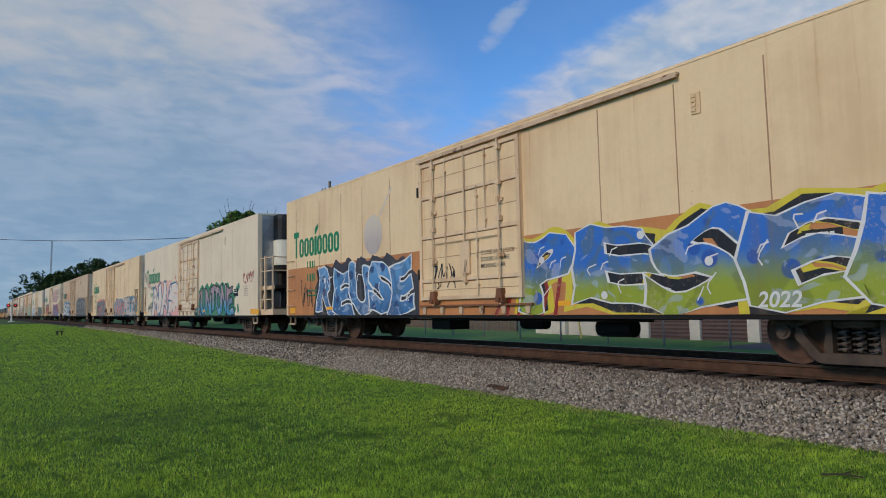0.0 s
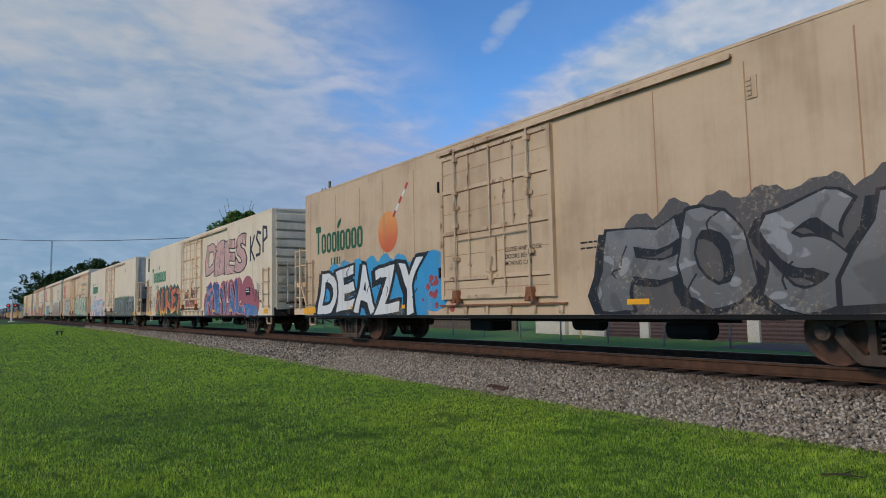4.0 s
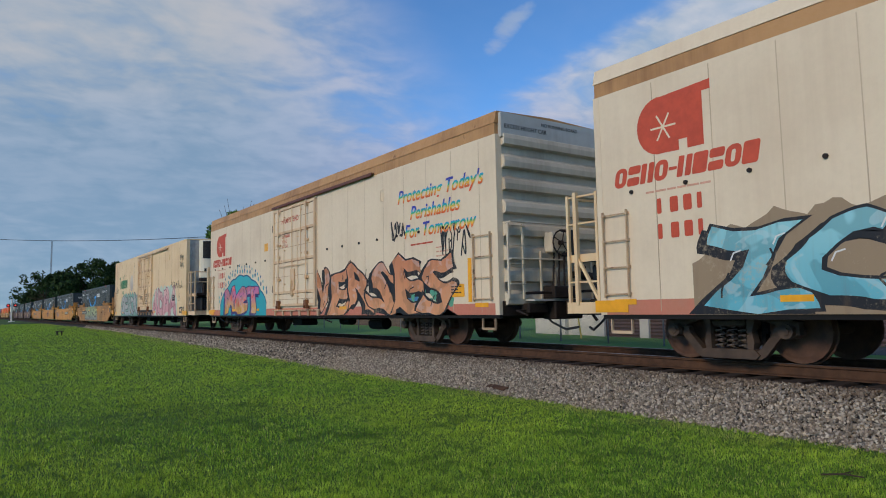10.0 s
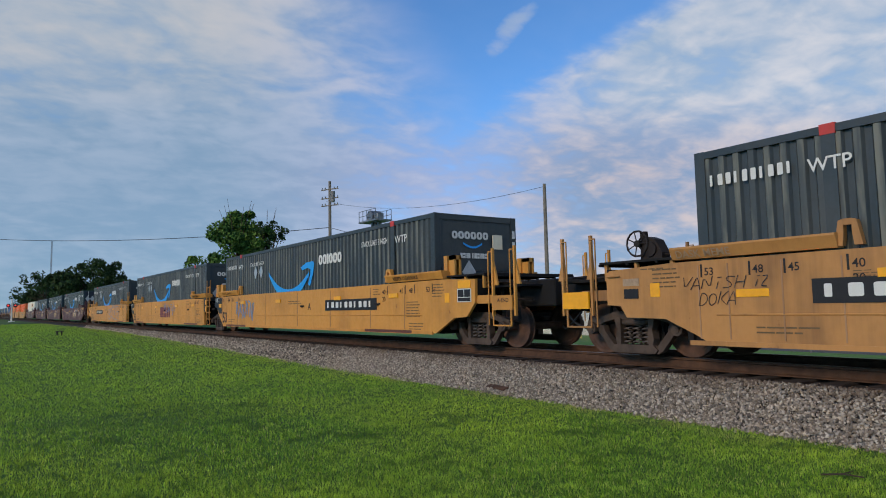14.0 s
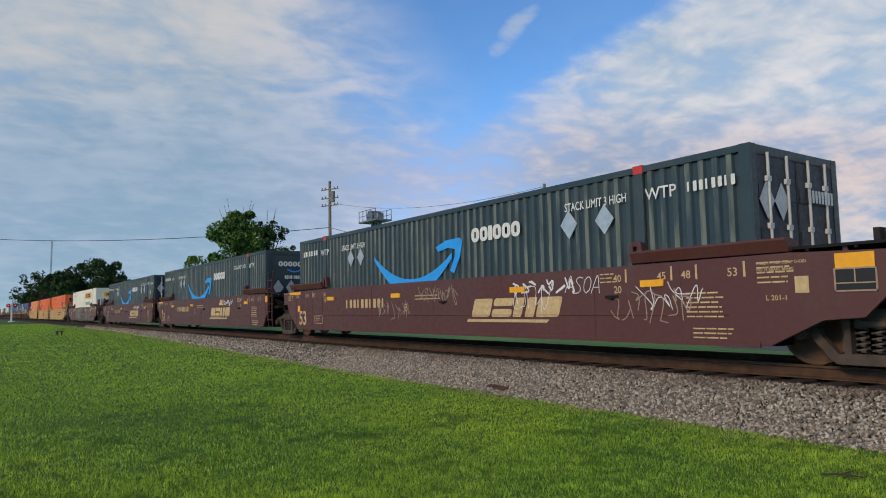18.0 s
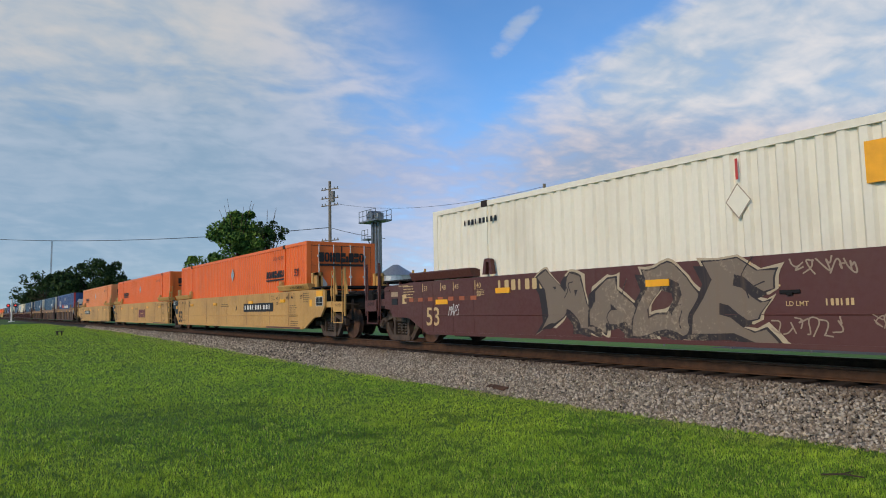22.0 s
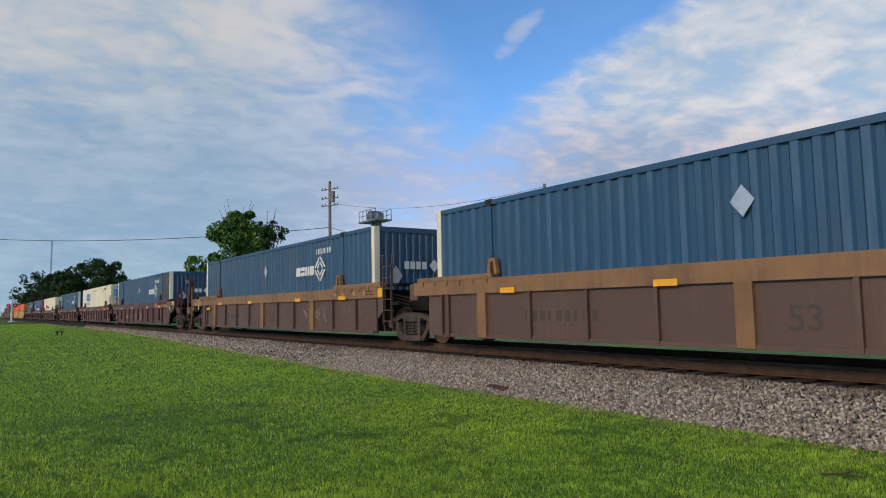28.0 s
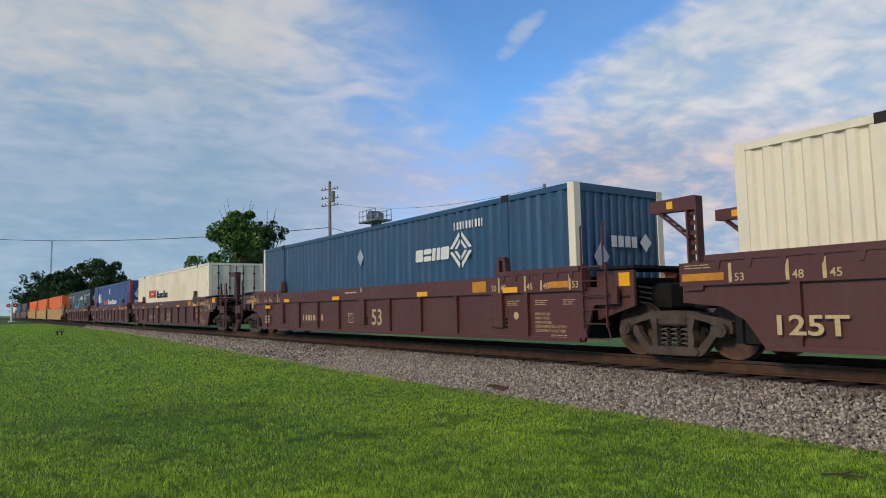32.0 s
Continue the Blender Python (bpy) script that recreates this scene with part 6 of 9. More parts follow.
def well_car(x_front, mat, label, style="plain", lead=True, shiny=False, tail=True, front_truck=True, rear_truck=True, wheel=False, tail_wheel=False, back=0.0):
    """One well with its container space from 0 to -CL. lead, tail: a full car end there, else a joint over a shared truck;
    back: how much longer the tail is."""
    car = mover(thing("well_car", label, "railway car", pose(x_front, YC, RAIL_Z), "well cars of the train"), x_front)
    a = 1.80 if lead else 0.62
    z = -CL - (1.80 if tail else 1.05 if style == "ribbed" else 0.80)
    up_f = 0.63 if lead else 0.70
    rail_mat = mat
    for s in (-1, 1):
        y0, y1 = (s * WY, s * (WY - 0.07))
        if style == "plain":
            front = [(0.24, 0.29), (0.95, 0.64), (1.45, 0.68), (1.74, 0.98), (1.76, 1.50), (0.55, 1.54)] if lead else [(0.22, 0.29), (0.50, 0.68), (0.42, 1.10), (0.42, 1.50)] if mat is MINERAL else [(0.34, 0.28), (0.24, 0.90), (0.20, 1.10), (0.20, 1.50)]
            rear = [(-CL - back + 0.26, 0.27), (-CL - back + 0.02, 0.40), (-CL - back - 0.54, 0.65), (-CL - back - 1.30, 0.67), (-CL - back - 1.42, 0.86), (-CL - back - 1.70, 0.88), (-CL - back - 1.71, 1.42), (-CL - back - 1.62, 1.46), (-CL - back - 0.42, 1.52)] if tail else [(-CL + 0.18, 0.28), (-CL - 0.54, 0.83), (-CL - 0.66, 1.03), (-CL - 0.66, 1.50)]
            out = front + [(-2.1, 1.53), (-CL + 2.1, 1.53)] + rear[::-1]
            part("side_wall", slab(bmesh.new(), out, y0, y1), mat, car, "smooth steel side of the well")
            for x0, x1 in ((-2.05, 0.55), (-CL - 0.38 - back, -CL + 2.08 - back)):
                flare = [(WY - 0.02, 1.56), (WY + 0.05, 1.72), (WY + 0.05, 1.75), (WY - 0.10, 1.75), (WY - 0.30, 1.70), (WY - 0.30, 1.56)]
                part("raised_coaming", extrude_x(bmesh.new(), [(s * p, q) for p, q in flare], x0, x1), mat, car, "coaming that flares outwards along the well")
            part("side_crease", extrude_x(bmesh.new(), [(s * WY, 0.70), (s * (WY + 0.012), 0.715), (s * WY, 0.73)], -CL + 0.35, -0.35), mat, car)
            if s < 0:
                for k, xx in enumerate((-1.15, -2.9, -5.4, -7.9, -10.9, -CL + 2.12 - back, -CL + 1.35 - back, -CL + 0.56 - back, -CL + 0.08 - back)):
                    if mat not in (YELLOW, YELLOW_OLD, SAND):
                        part("weld_seam", lambda b: box(b, -0.012, 0.012, -WY - 0.006, -WY, 0.33, 1.5), mat, car, key="weld", at=pose(xx, 0, 0))
                    else:
                        part("rust_seam", lambda b: box(b, -0.010, 0.010, -WY - 0.0085, -WY, 0.36, 1.46), SEAM, car, key="rseam", at=pose(xx, 0, 0))
                    if k % 2 and xx > -8 and mat is not SAND:
                        part("tie_pocket", lambda b: (box(b, -0.14, 0.14, -WY - 0.03, -WY, -0.025, 0.025, 0.008), box(b, -0.04, 0.04, -WY - 0.045, -WY, -0.045, 0.0)), UNDER if mat is MINERAL else GRIMY, car, key="pocket", at=pose(xx + 0.4, 0, 1.02))
            b = bmesh.new()
            box(b, -CL - 0.1 if tail else -CL + 0.2, 0.1, s * (WY + 0.02), s * (WY - 0.02), 0.26, 0.33)
            part("bottom_chord", b, mat, car)
        else:
            top_mat = mat if style == "ribbed" else OLD_CHORD
            out = [(-CL - 0.25, 0.24), (0.25, 0.24), (0.25, 1.20), (-CL - 0.25, 1.20)] if style != "ribbed" else [(0.22, 0.25), (0.47, 0.88), (1.0, 0.90), (1.0, 1.20), (-CL - 1.05, 1.20), (-CL - 1.05, 0.90), (-CL - 0.40, 0.83), (-CL - 0.05, 0.63), (-CL + 0.22, 0.25)]
            part("side_wall", slab(bmesh.new(), out, s * (WY - 0.07), s * (WY - 0.13)), mat, car, "ribbed steel side of the well")
            b = bmesh.new()
            box(b, z, a if lead or style != "ribbed" else 0.34, s * WY, s * (WY - 0.16), 1.15 if style == "ribbed" else 1.18, 1.50)
            part("top_chord", b, top_mat, car, "top chord of the side")
            for x0, x1 in ((-2.1 if style == "ribbed" else -2.25, 0.22 if style == "ribbed" else 0.6), (-CL - 0.6, -CL + 2.25)):
                coaming = part("raised_coaming", box(bmesh.new(), x0, x1, s * (WY + 0.02), s * (WY - 0.22), 1.50, 1.60), top_mat, car)
                for k in range(6 if s < 0 else 0):
                    xx = x0 + 0.2 + (x1 - x0 - 0.4) * k / 5
                    part("coaming_gusset", lambda b: slab(b, [(-0.06, 1.5), (0.06, 1.5), (0.03, 1.38), (-0.03, 1.38)], -WY - 0.02, -WY), top_mat, coaming, key="gusset", at=pose(xx, 0, 0) @ Matrix.Diagonal((1, -s, 1, 1)))
            b = bmesh.new()
            box(b, -CL - 0.15 if tail else -CL + 0.25, 0.15, s * (WY - 0.02), s * (WY - 0.2), 0.22, 0.30)
            part("bottom_chord", b, mat, car)
            turn = Matrix.Identity(4) if s < 0 else pose(0, 0, 0, 0, 0, 180)
            for k in range(12):
                if style == "ribbed":
                    xx = -1.23 if k == 0 else -2.1 - 1.48 * (k - 1)
                    if xx < -CL + 0.3:
                        continue
                    if k in (1, 5, 9):
                        part("side_rib", lambda b: slab(b, [(-0.16, 0.46), (0.16, 0.46), (0.15, 1.16), (-0.15, 1.16)], -WY - 0.012, -WY + 0.08), mat, car, "broad bolted rib", key="broadrib", at=pose(xx, 0, 0) @ turn)
                        for bx in (-0.21, 0.21) if s < 0 and x_front > -580 else ():
                            for bz in (0.47, 0.55, 0.63):
                                part("bolt_head", lambda b: rod(b, (0, -WY + 0.03, 0), (0, -WY + 0.075, 0), 0.022, 6), UNDER, car, key="wbolt", at=pose(xx + bx, 0, bz) @ turn)
                    else:
                        part("side_rib", lambda b: (slab(b, [(-0.06, 0.27), (0.03, 0.27), (0.05, 1.16), (-0.10, 1.16)], -WY + 0.01, -WY + 0.08), box(b, 0.03, 0.05, -WY - 0.004, -WY + 0.08, 0.40, 1.16)), mat, car, key="finrib", at=pose(xx, 0, 0) @ turn)
                    continue
                xx = -0.86 - k * (CL - 1.9) / 9.55 if k < 11 else -CL + 0.62
                wide = 0.14 if k in (2, 5, 9) else 0.035
                part("side_rib", (lambda w: lambda b: box(b, -w, w, -WY - 0.005, -WY + 0.08, 0.24, 1.19))(wide), OLD_CHORD if wide > 0.05 else mat, car, key=("rib", wide), at=pose(xx, 0, 0) @ turn)
    # stacking brackets that hold an upper box
    for x in (-2.0, -CL + 2.2):
        for s in (-1, 1):
            def clevis(b):
                slab(b, [(-0.17, 1.58), (-0.07, 1.58), (-0.05, 1.74), (-0.05, 1.92), (-0.11, 1.90)], -WY + 0.035, -WY + 0.13)
                slab(b, [(0.17, 1.58), (0.11, 1.90), (0.05, 1.92), (0.05, 1.74), (0.07, 1.58)], -WY + 0.035, -WY + 0.13)
                box(b, -0.05, 0.05, -WY + 0.04, -WY + 0.125, 1.84, 1.92)
            part("stacking_bracket", clevis, mat if style != "old" else OLD_CHORD, car, key="clevis", at=pose(x, 0, 0) @ Matrix.Diagonal((1, -s, 1, 1)))
    for x in (0.0, -CL):
        for s in (-1, 1):
            part("inner_plate", lambda b: box(b, -0.5, 0.5, -1.33, -1.305, 0.30, 1.25), UNDER, car, key="iplate", at=pose(x + (0.40 if x else -0.42), 0, 0) @ (Matrix.Identity(4) if s < 0 else pose(0, 0, 0, 0, 0, 180)))
    # floor members and end bulkheads
    b = bmesh.new()
    box(b, -CL - 0.2, 0.2, -1.2, 1.2, 0.268, 0.296)
    part("well_floor", b, UNDER, car)
    for x in (0.16, -CL - 0.16):
        part("bulkhead", box(bmesh.new(), x - 0.05, x + 0.05, -WY + 0.08, WY - 0.08, 0.3, 1.40), UNDER, car)
    if lead:
        end_deck(car, 0, 1, mat if style != "old" else OLD_CHORD, wheel, shiny=shiny)
    else:
        joint(car, 0.0, 1, mat, style == "ribbed")
    if tail:
        end_deck(car, -CL - back, -1, mat if style != "old" else OLD_CHORD, tail_wheel, shiny=shiny)
    else:
        joint(car, -CL, -1, mat, style == "ribbed")
    if front_truck:
        truck(car, 1.40 if lead else 1.475, x_front)
    if rear_truck:
        truck(car, -CL - (1.45 + back if tail else 1.49), x_front)
    for x, w in ((-1.66, 0.24), (-4.9, 0.24), (-9.6, 0.20), (-13.4, 0.20)):
        part("reflector", lambda b: box(b, -0.22, 0.22, -WY - 0.03, -WY - 0.004, -0.055, 0.055), REFLECT, car, "yellow reflector strip", key="wreflect", at=pose(x, 0, 1.22))
    return car


def joint(car, x, out, mat, ribbed=False):
    """Articulated joint over a shared truck: connector, ladder, side posts."""
    f = lambda a: x + out * a
    yellow = mat in (YELLOW, SAND)
    part("connector", box(bmesh.new(), f(0.2), f(1.45), -0.55, 0.55, 0.80, 1.25, 0.03), UNDER, car, "articulated connector over the shared truck")
    reach = (1.24 if ribbed else 0.74) if out > 0 else 1.0
    inset = 0.22 if ribbed and out > 0 else 0.0
    start = (0.20 if yellow else 0.42) if out > 0 else 0.66
    for s in (-1, 1):
        part("joint_sideplate", slab(bmesh.new(), [(f(start), 0.90 if yellow and out > 0 else 0.62 if out > 0 else 1.08), (f(reach), 0.86 if out > 0 else 1.08), (f(reach), 1.48), (f(start), 1.48)], s * (WY - 0.01 - inset), s * (WY - 0.07 - inset)), BLACK if yellow else mat, car, "dark plate beside the joint" if yellow else "")
    if out > 0:
        for z in (1.32, 1.02) if yellow else (1.32,):
            part("reflector", lambda b: box(b, -0.115, 0.115, -WY - 0.012, -WY + 0.012, -0.115, 0.115), REFLECT, car, "yellow reflector plate", key="jreflect", at=pose(f(1.05 if ribbed else 0.58), 0, z) @ pose(0, inset, 0))
        l0, l1 = (0.32, 0.86) if ribbed else (0.80, 1.22)
        ladder(car, f(l0), f(l1), 0.50, 1.62 if ribbed else 2.05, 5 if ribbed else 6, -WY + 0.02, mat, "end_ladder")
        for xx in (l0 - 0.04, l1 - 0.08) if ribbed else (0.72, 1.22):
            b = bmesh.new()
            bar(b, (f(xx), -WY, 1.5), (f(xx), -WY, 2.30), 0.025, 0.025)
            bar(b, (f(xx), -WY, 2.30), (f(xx + 0.08), -WY, 2.30), 0.025, 0.025)
            part("grab_iron", b, mat, car, "bent grab iron beside the ladder")
        b = bmesh.new()
        bar(b, (f(l0 + 0.06), -WY - 0.02, 0.30), (f(l1 + 0.06), -WY - 0.02, 0.30), 0.02, 0.02)
        bar(b, (f(l0), -WY - 0.02, 0.5), (f(l0 + 0.06), -WY - 0.02, 0.30), 0.02, 0.02)
        bar(b, (f(l1), -WY - 0.02, 0.5), (f(l1 + 0.06), -WY - 0.02, 0.30), 0.02, 0.02)
        part("stirrup_step", b, mat, car)
        part("joint_deck", box(bmesh.new(), f(0.30), f(1.30), -1.3, 1.3, 1.50, 1.55), UNDER, car, "perforated joint walkway")
        b = bmesh.new()
        for k in range(4):
            rod(b, (f(0.5), -1.15 + 0.06 * k, 1.3 - 0.09 * k), (f(1.5), -1.1, 1.15 - 0.09 * k), 0.018, 6)
        rod(b, (f(0.75), -1.2, 1.0), (f(1.15), -1.2, 1.02), 0.05, 8)
        part("brake_pipe", b, GRIMY, car)
    if yellow:
        for s in (-1, 1):
            b = bmesh.new()
            slab(b, [(f(0.95), 1.48), (f(1.32), 1.48), (f(1.32), 2.10), (f(1.02), 2.10), (f(1.02), 1.78), (f(0.95), 1.70)], s * 1.12, s * 0.86)
            part("joint_stand", b, mat, car, "stub post on the joint deck")
        part("joint_shelf", box(bmesh.new(), f(0.55), f(1.32), -1.2, 1.2, 1.46, 1.52), UNDER, car)
        if out < 0:
            part("tail_plate", slab(bmesh.new(), [(f(0.02), 1.49), (f(0.98), 1.49), (f(0.98), 1.10), (f(0.66), 1.05), (f(0.42), 0.80), (f(0.02), 0.80)], -WY - 0.006, -WY), BLACK, car, "black plate at the tail of the unit")
            lettering(car, "125 T", -CL - 0.90, 1.30, 0.24, WHITEMARK, -WY - 0.012, name="stencil", bold=0.02)
            part("reflector", box(bmesh.new(), f(0.05), f(0.40), -WY - 0.014, -WY - 0.006, 1.06, 1.22), REFLECT, car, "yellow reflector plate")


def well_marks(car, tone, x_num=None, plate=None, print_block=True, back=0.0):
    """Stencils that every well carries: the container sizes, the large 53, the small print."""
    y = -WY - 0.006
    small = FINE_DARK if tone is BLACKMARK else CREAMMARK
    lead_x = -0.2 if tone is CREAMMARK else 0.0
    for t, x in (("40", -2.25 + lead_x), ("45", -1.36 + lead_x), ("48", -0.92 + lead_x), ("53", -0.15 + lead_x)):
        lettering(car, t, x, 1.27, 0.17, tone, y, name="stencil")
        part("stencil_tick", (lambda b: sheet(b, [(0, 0), (0.035, 0), (0.035, 0.22), (0, 0.22)], y)), tone, car, key=("tick", y), at=pose(x + 0.25, 0, 1.25))
    for t, x in (("53", -CL - back + 0.18), ("48", -CL - back + 0.94), ("45", -CL - back + 1.44), ("40", -CL - back + 2.24)):
        lettering(car, t, x, 1.30, 0.16, tone, y, name="stencil")
        part("stencil_tick", (lambda b: sheet(b, [(0, 0), (0.03, 0), (0.03, 0.20), (0, 0.20)], y)), tone, car, key=("tick3", y), at=pose(x - 0.06, 0, 1.27))
    lettering(car, "20", -CL - back + 2.24, 1.12, 0.15, tone, y, name="stencil")
    lettering(car, "20", -2.25 + lead_x, 1.08, 0.17, tone, y, name="stencil")
    bars(car, -CL - back + 2.25, 1.26, 0.28, 0.13, 4, small, y, 14)
    bars(car, -CL - back - 0.98, 1.46, 0.55, 0.06, 1, small, y, 16)
    if tone is BLACKMARK:
        bars(car, -CL - back + 0.95, 0.55, 0.9, 0.14, 2, small, y, 15)
    if print_block:
        bars(car, -1.05, 1.05, 0.7, 0.42, 6, small, y, 3)
    bars(car, -2.75, 1.42, 0.4, 0.2, 3, small, y, 4)
    if plate:
        part("number_plate", box(bmesh.new(), x_num - 1.75, x_num + 1.45, -WY - 0.010, -WY - 0.004, 0.86, 1.18), BLACKMARK, car, "black panel with a pale frame")
        number_bars(car, x_num - 1.6, 0.94, 2.9, 0.17, 10, WHITEMARK, -WY - 0.014)
    elif x_num is not None:
        number_bars(car, x_num - 1.2, 0.92, 2.3, 0.24, 10, tone, y)
    bars(car, -8.7, 1.20, 1.1, 0.16, 2, small, y, 5)
    bars(car, -0.95, 0.52, 0.7, 0.2, 3, small, y, 6)


# ---------------------------------------------------------------- the train
SP = {}


def can(name, top, bottom=None, z0=0.8, z1=2.4, spot=None):
    if name not in SP:
        SP[name] = spray("spray_" + name, top, bottom or top, z0, z1, spot, "piece" in name and name != "clay_piece")
    return SP[name]


def orange_disc(car, x, faded=True):
    """Round fruit emblem with a striped straw; worn to a grey ghost on some cars."""
    b = bmesh.new()
    n = 24
    sheet(b, [(x + 0.50 * math.cos(6.283 * i / n), 2.88 + 0.54 * math.sin(6.283 * i / n)) for i in range(n)], -1.604)
    fruit = can("ghost_fruit", rgb(204, 190, 172), rgb(176, 162, 154), 2.4, 3.4) if faded else can("fruit", rgb(224, 146, 78), rgb(202, 92, 48), 2.4, 3.4)
    part("logo_disc", b, fruit, car, "faded grey round emblem" if faded else "round fruit emblem")
    for i in range(5):
        b = bmesh.new()
        xx, z = x + 0.24 + i * 0.15, 3.26 + i * 0.16
        sheet(b, [(xx, z), (xx + 0.07, z - 0.05), (xx + 0.19, z + 0.09), (xx + 0.12, z + 0.14)], -1.6046)
        part("logo_straw", b, can("ghost_fruit", rgb(204, 190, 172)) if faded else (RED, CHALK)[i % 2], car)


def juice_marks(car, x0, faded=True, tone=None, wide=3.25, door=-11.5, disc=0.0, loads=None):
    """Emblem and stencils; x0: where the emblem begins, door: where the door begins."""
    tone = tone or GREENMARK
    wordmark(car, x0, x0 + wide, 2.60, 0.86, "ToooIoooo", tone, low=0.70)
    b = bmesh.new()
    lx = x0 + wide * 0.49
    sheet(b, [(lx, 3.28), (lx + 0.06, 3.27), (lx + 0.24, 3.42), (lx + 0.27, 3.58), (lx + 0.08, 3.50), (lx, 3.40)], -1.604)
    part("logo_leaf", b, tone, car)
    number_bars(car, x0 + 1.08, 2.22, 0.74, 0.22, 4, tone)
    number_bars(car, x0 + 1.08, 1.80, 0.74, 0.24, 4, tone)
    if loads:
        lettering(car, "LD LMT", x0 + 1.02, 1.38, 0.17, tone, name="stencil")
        lettering(car, "LT WT", x0 + 1.02, 1.17, 0.17, tone, name="stencil")
        lettering(car, loads[0], x0 + 1.72, 1.38, 0.17, tone, name="stencil")
        lettering(car, loads[1], x0 + 1.80, 1.17, 0.17, tone, name="stencil")
    else:
        bars(car, x0 + 1.08, 1.52, 0.95, 0.30, 2, tone, seed=2)
    bars(car, door + 4.2, 2.0, 0.5, 0.2, 2, BLACKMARK, seed=8)
    if disc:
        orange_disc(car, x0 + disc, faded)
    for i, words in enumerate(("CLOSE AND LOCK", "DOORS BEFORE", "MOVING CAR")):
        lettering(car, words, door + 2.2, 1.98 - 0.14 * i, 0.128, BLACKMARK, -1.6585, name="stencil")


def rainbow():
    """Stripes of colour up each letter."""
    n = Nodes("rainbow_lettering", 0.55)
    r = n.t.nodes.new("ShaderNodeValToRGB")
    n.put(r.inputs[0], n.ramp(n.axis(1), -0.05, 0.75))
    e = r.color_ramp.elements
    e[0].color, e[1].color = rgb(224, 84, 50), rgb(70, 56, 150)
    for p, c in ((0.25, rgb(240, 186, 60)), (0.45, rgb(70, 180, 110)), (0.65, rgb(40, 160, 200)), (0.82, rgb(50, 84, 180))):
        m = e.new(p)
        m.color = c
    n.colour(r.outputs[0])
    return n.mat


SLOGAN = rainbow()


def cryo_marks(car, town, slogan=0.0):
    b = bmesh.new()
    n = 14
    arc = [(-18.75 + 0.42 * math.cos(a) - 0.05, 3.70 + 0.46 * math.sin(a)) for a in [radians(80 + 200 * i / n) for i in range(n + 1)]]
    sheet(b, arc + [(-18.55, 3.24), (-18.45, 3.24), (-18.45, 3.40), (-18.30, 3.40), (-18.30, 3.24), (-18.02, 3.24), (-18.02, 4.05), (-17.88, 4.05), (-17.88, 4.20)], -1.604)
    part("logo_shape", b, REDMARK, car, "red emblem with a snowflake")
    b = bmesh.new()
    for i in range(6):
        a = radians(60 * i)
        ribbon(b, [(-18.72, 3.66), (-18.72 + 0.22 * math.cos(a), 3.66 + 0.22 * math.sin(a))], 0.03, -1.607 - i * 0.0002)
    part("logo_snowflake", b, CREAM, car)
    wordmark(car, -19.75, -17.2, 2.82, 0.32, "OAAO-AAAOA", REDMARK, slant=0.2)
    number_bars(car, -18.9, 2.30, 0.95, 0.24, 4, REDMARK)
    number_bars(car, -18.9, 1.90, 0.95, 0.24, 4, REDMARK)
    bars(car, -19.1, 2.68, 1.5, 0.10, 1, FAINT_RED, seed=4)
    for k, (words, x, z) in enumerate((("Protecting Today's", -4.55, 3.52), ("Perishables", -3.98, 3.06), ("For Tomorrow", -4.25, 2.62))):
        lettering(car, words, x + slogan, z, 0.46, SLOGAN, -1.609, slant=0.3, name="slogan", bold=0.018)
    bars(car, -3.3, 2.45, 1.3, 0.12, 1, REDMARK, seed=3)
    lettering(car, town, -11.55, 3.86, 0.26, REDMARK, -1.6585, name="town_name")
    for k, words in enumerate(("OPENING", "H 11-2", "W 12-0")):
        lettering(car, words, -11.5, 3.36 - 0.17 * k, 0.16, REDMARK, -1.6585, name="stencil")
    part("warning_plate", box(bmesh.new(), -1.68, -1.15, -1.612, -1.602, 1.12, 1.40), REFLECT, car, "yellow warning plate")
    bars(car, -1.63, 1.36, 0.42, 0.2, 3, BLACKMARK, -1.616, 6)
    part("warning_plate", box(bmesh.new(), -13.33, -13.0, -1.612, -1.602, 3.06, 3.34), REFLECT, car, "yellow warning plate")
    part("yellow_stripe", box(bmesh.new(), -1.0, -0.88, -1.612, -1.602, 1.0, 1.95), REFLECT, car)
    # row of bolt heads along the side
    for i in range(15):
        part("bolt_head", lambda b: rod(b, (0, -1.63, 0), (0, -1.60, 0), 0.035, 8), GRIMY, car, key="bolt", at=pose(-1.9 - i * 1.02 - (3.2 if i > 6 else 0), 0, 2.72))


K = rgb
INK = can("black", K(28, 26, 28))
CHALK = can("white", K(214, 212, 206))

r1 = reefer(-1.63, CREAM_STAINED, "cream and brown refrigerator car covered in graffiti", "flat", band="brown", front_deck=False, shift=-0.2)
juice_marks(r1, -19.52, wide=3.4, door=-11.6, disc=5.4)
graffiti(r1, -17.6, -12.1, SILL, 2.15, "REUSE", can("blue_piece", K(96, 150, 196), K(60, 108, 156), spot=K(40, 62, 110)), CHALK, can("dark_cloud", K(58, 54, 58)), 11, line=0.05, shadow=INK)
graffiti(r1, -8.2, -0.3, SILL, 2.2, "PESER", INK, can("gold_edge", K(206, 186, 50)), None, 12, y=-1.5965, fat=0.075, line=0.12, wild=0.06)
graffiti(r1, -8.2, -0.3, SILL, 2.2, "PESER", can("lime_piece", K(44, 104, 184), K(142, 156, 40), 1.15, 1.75, spot=K(40, 84, 160)), CHALK, None, 12, y=-1.6065, fat=0.042, line=0.035, shine=CHALK, wild=0.06)
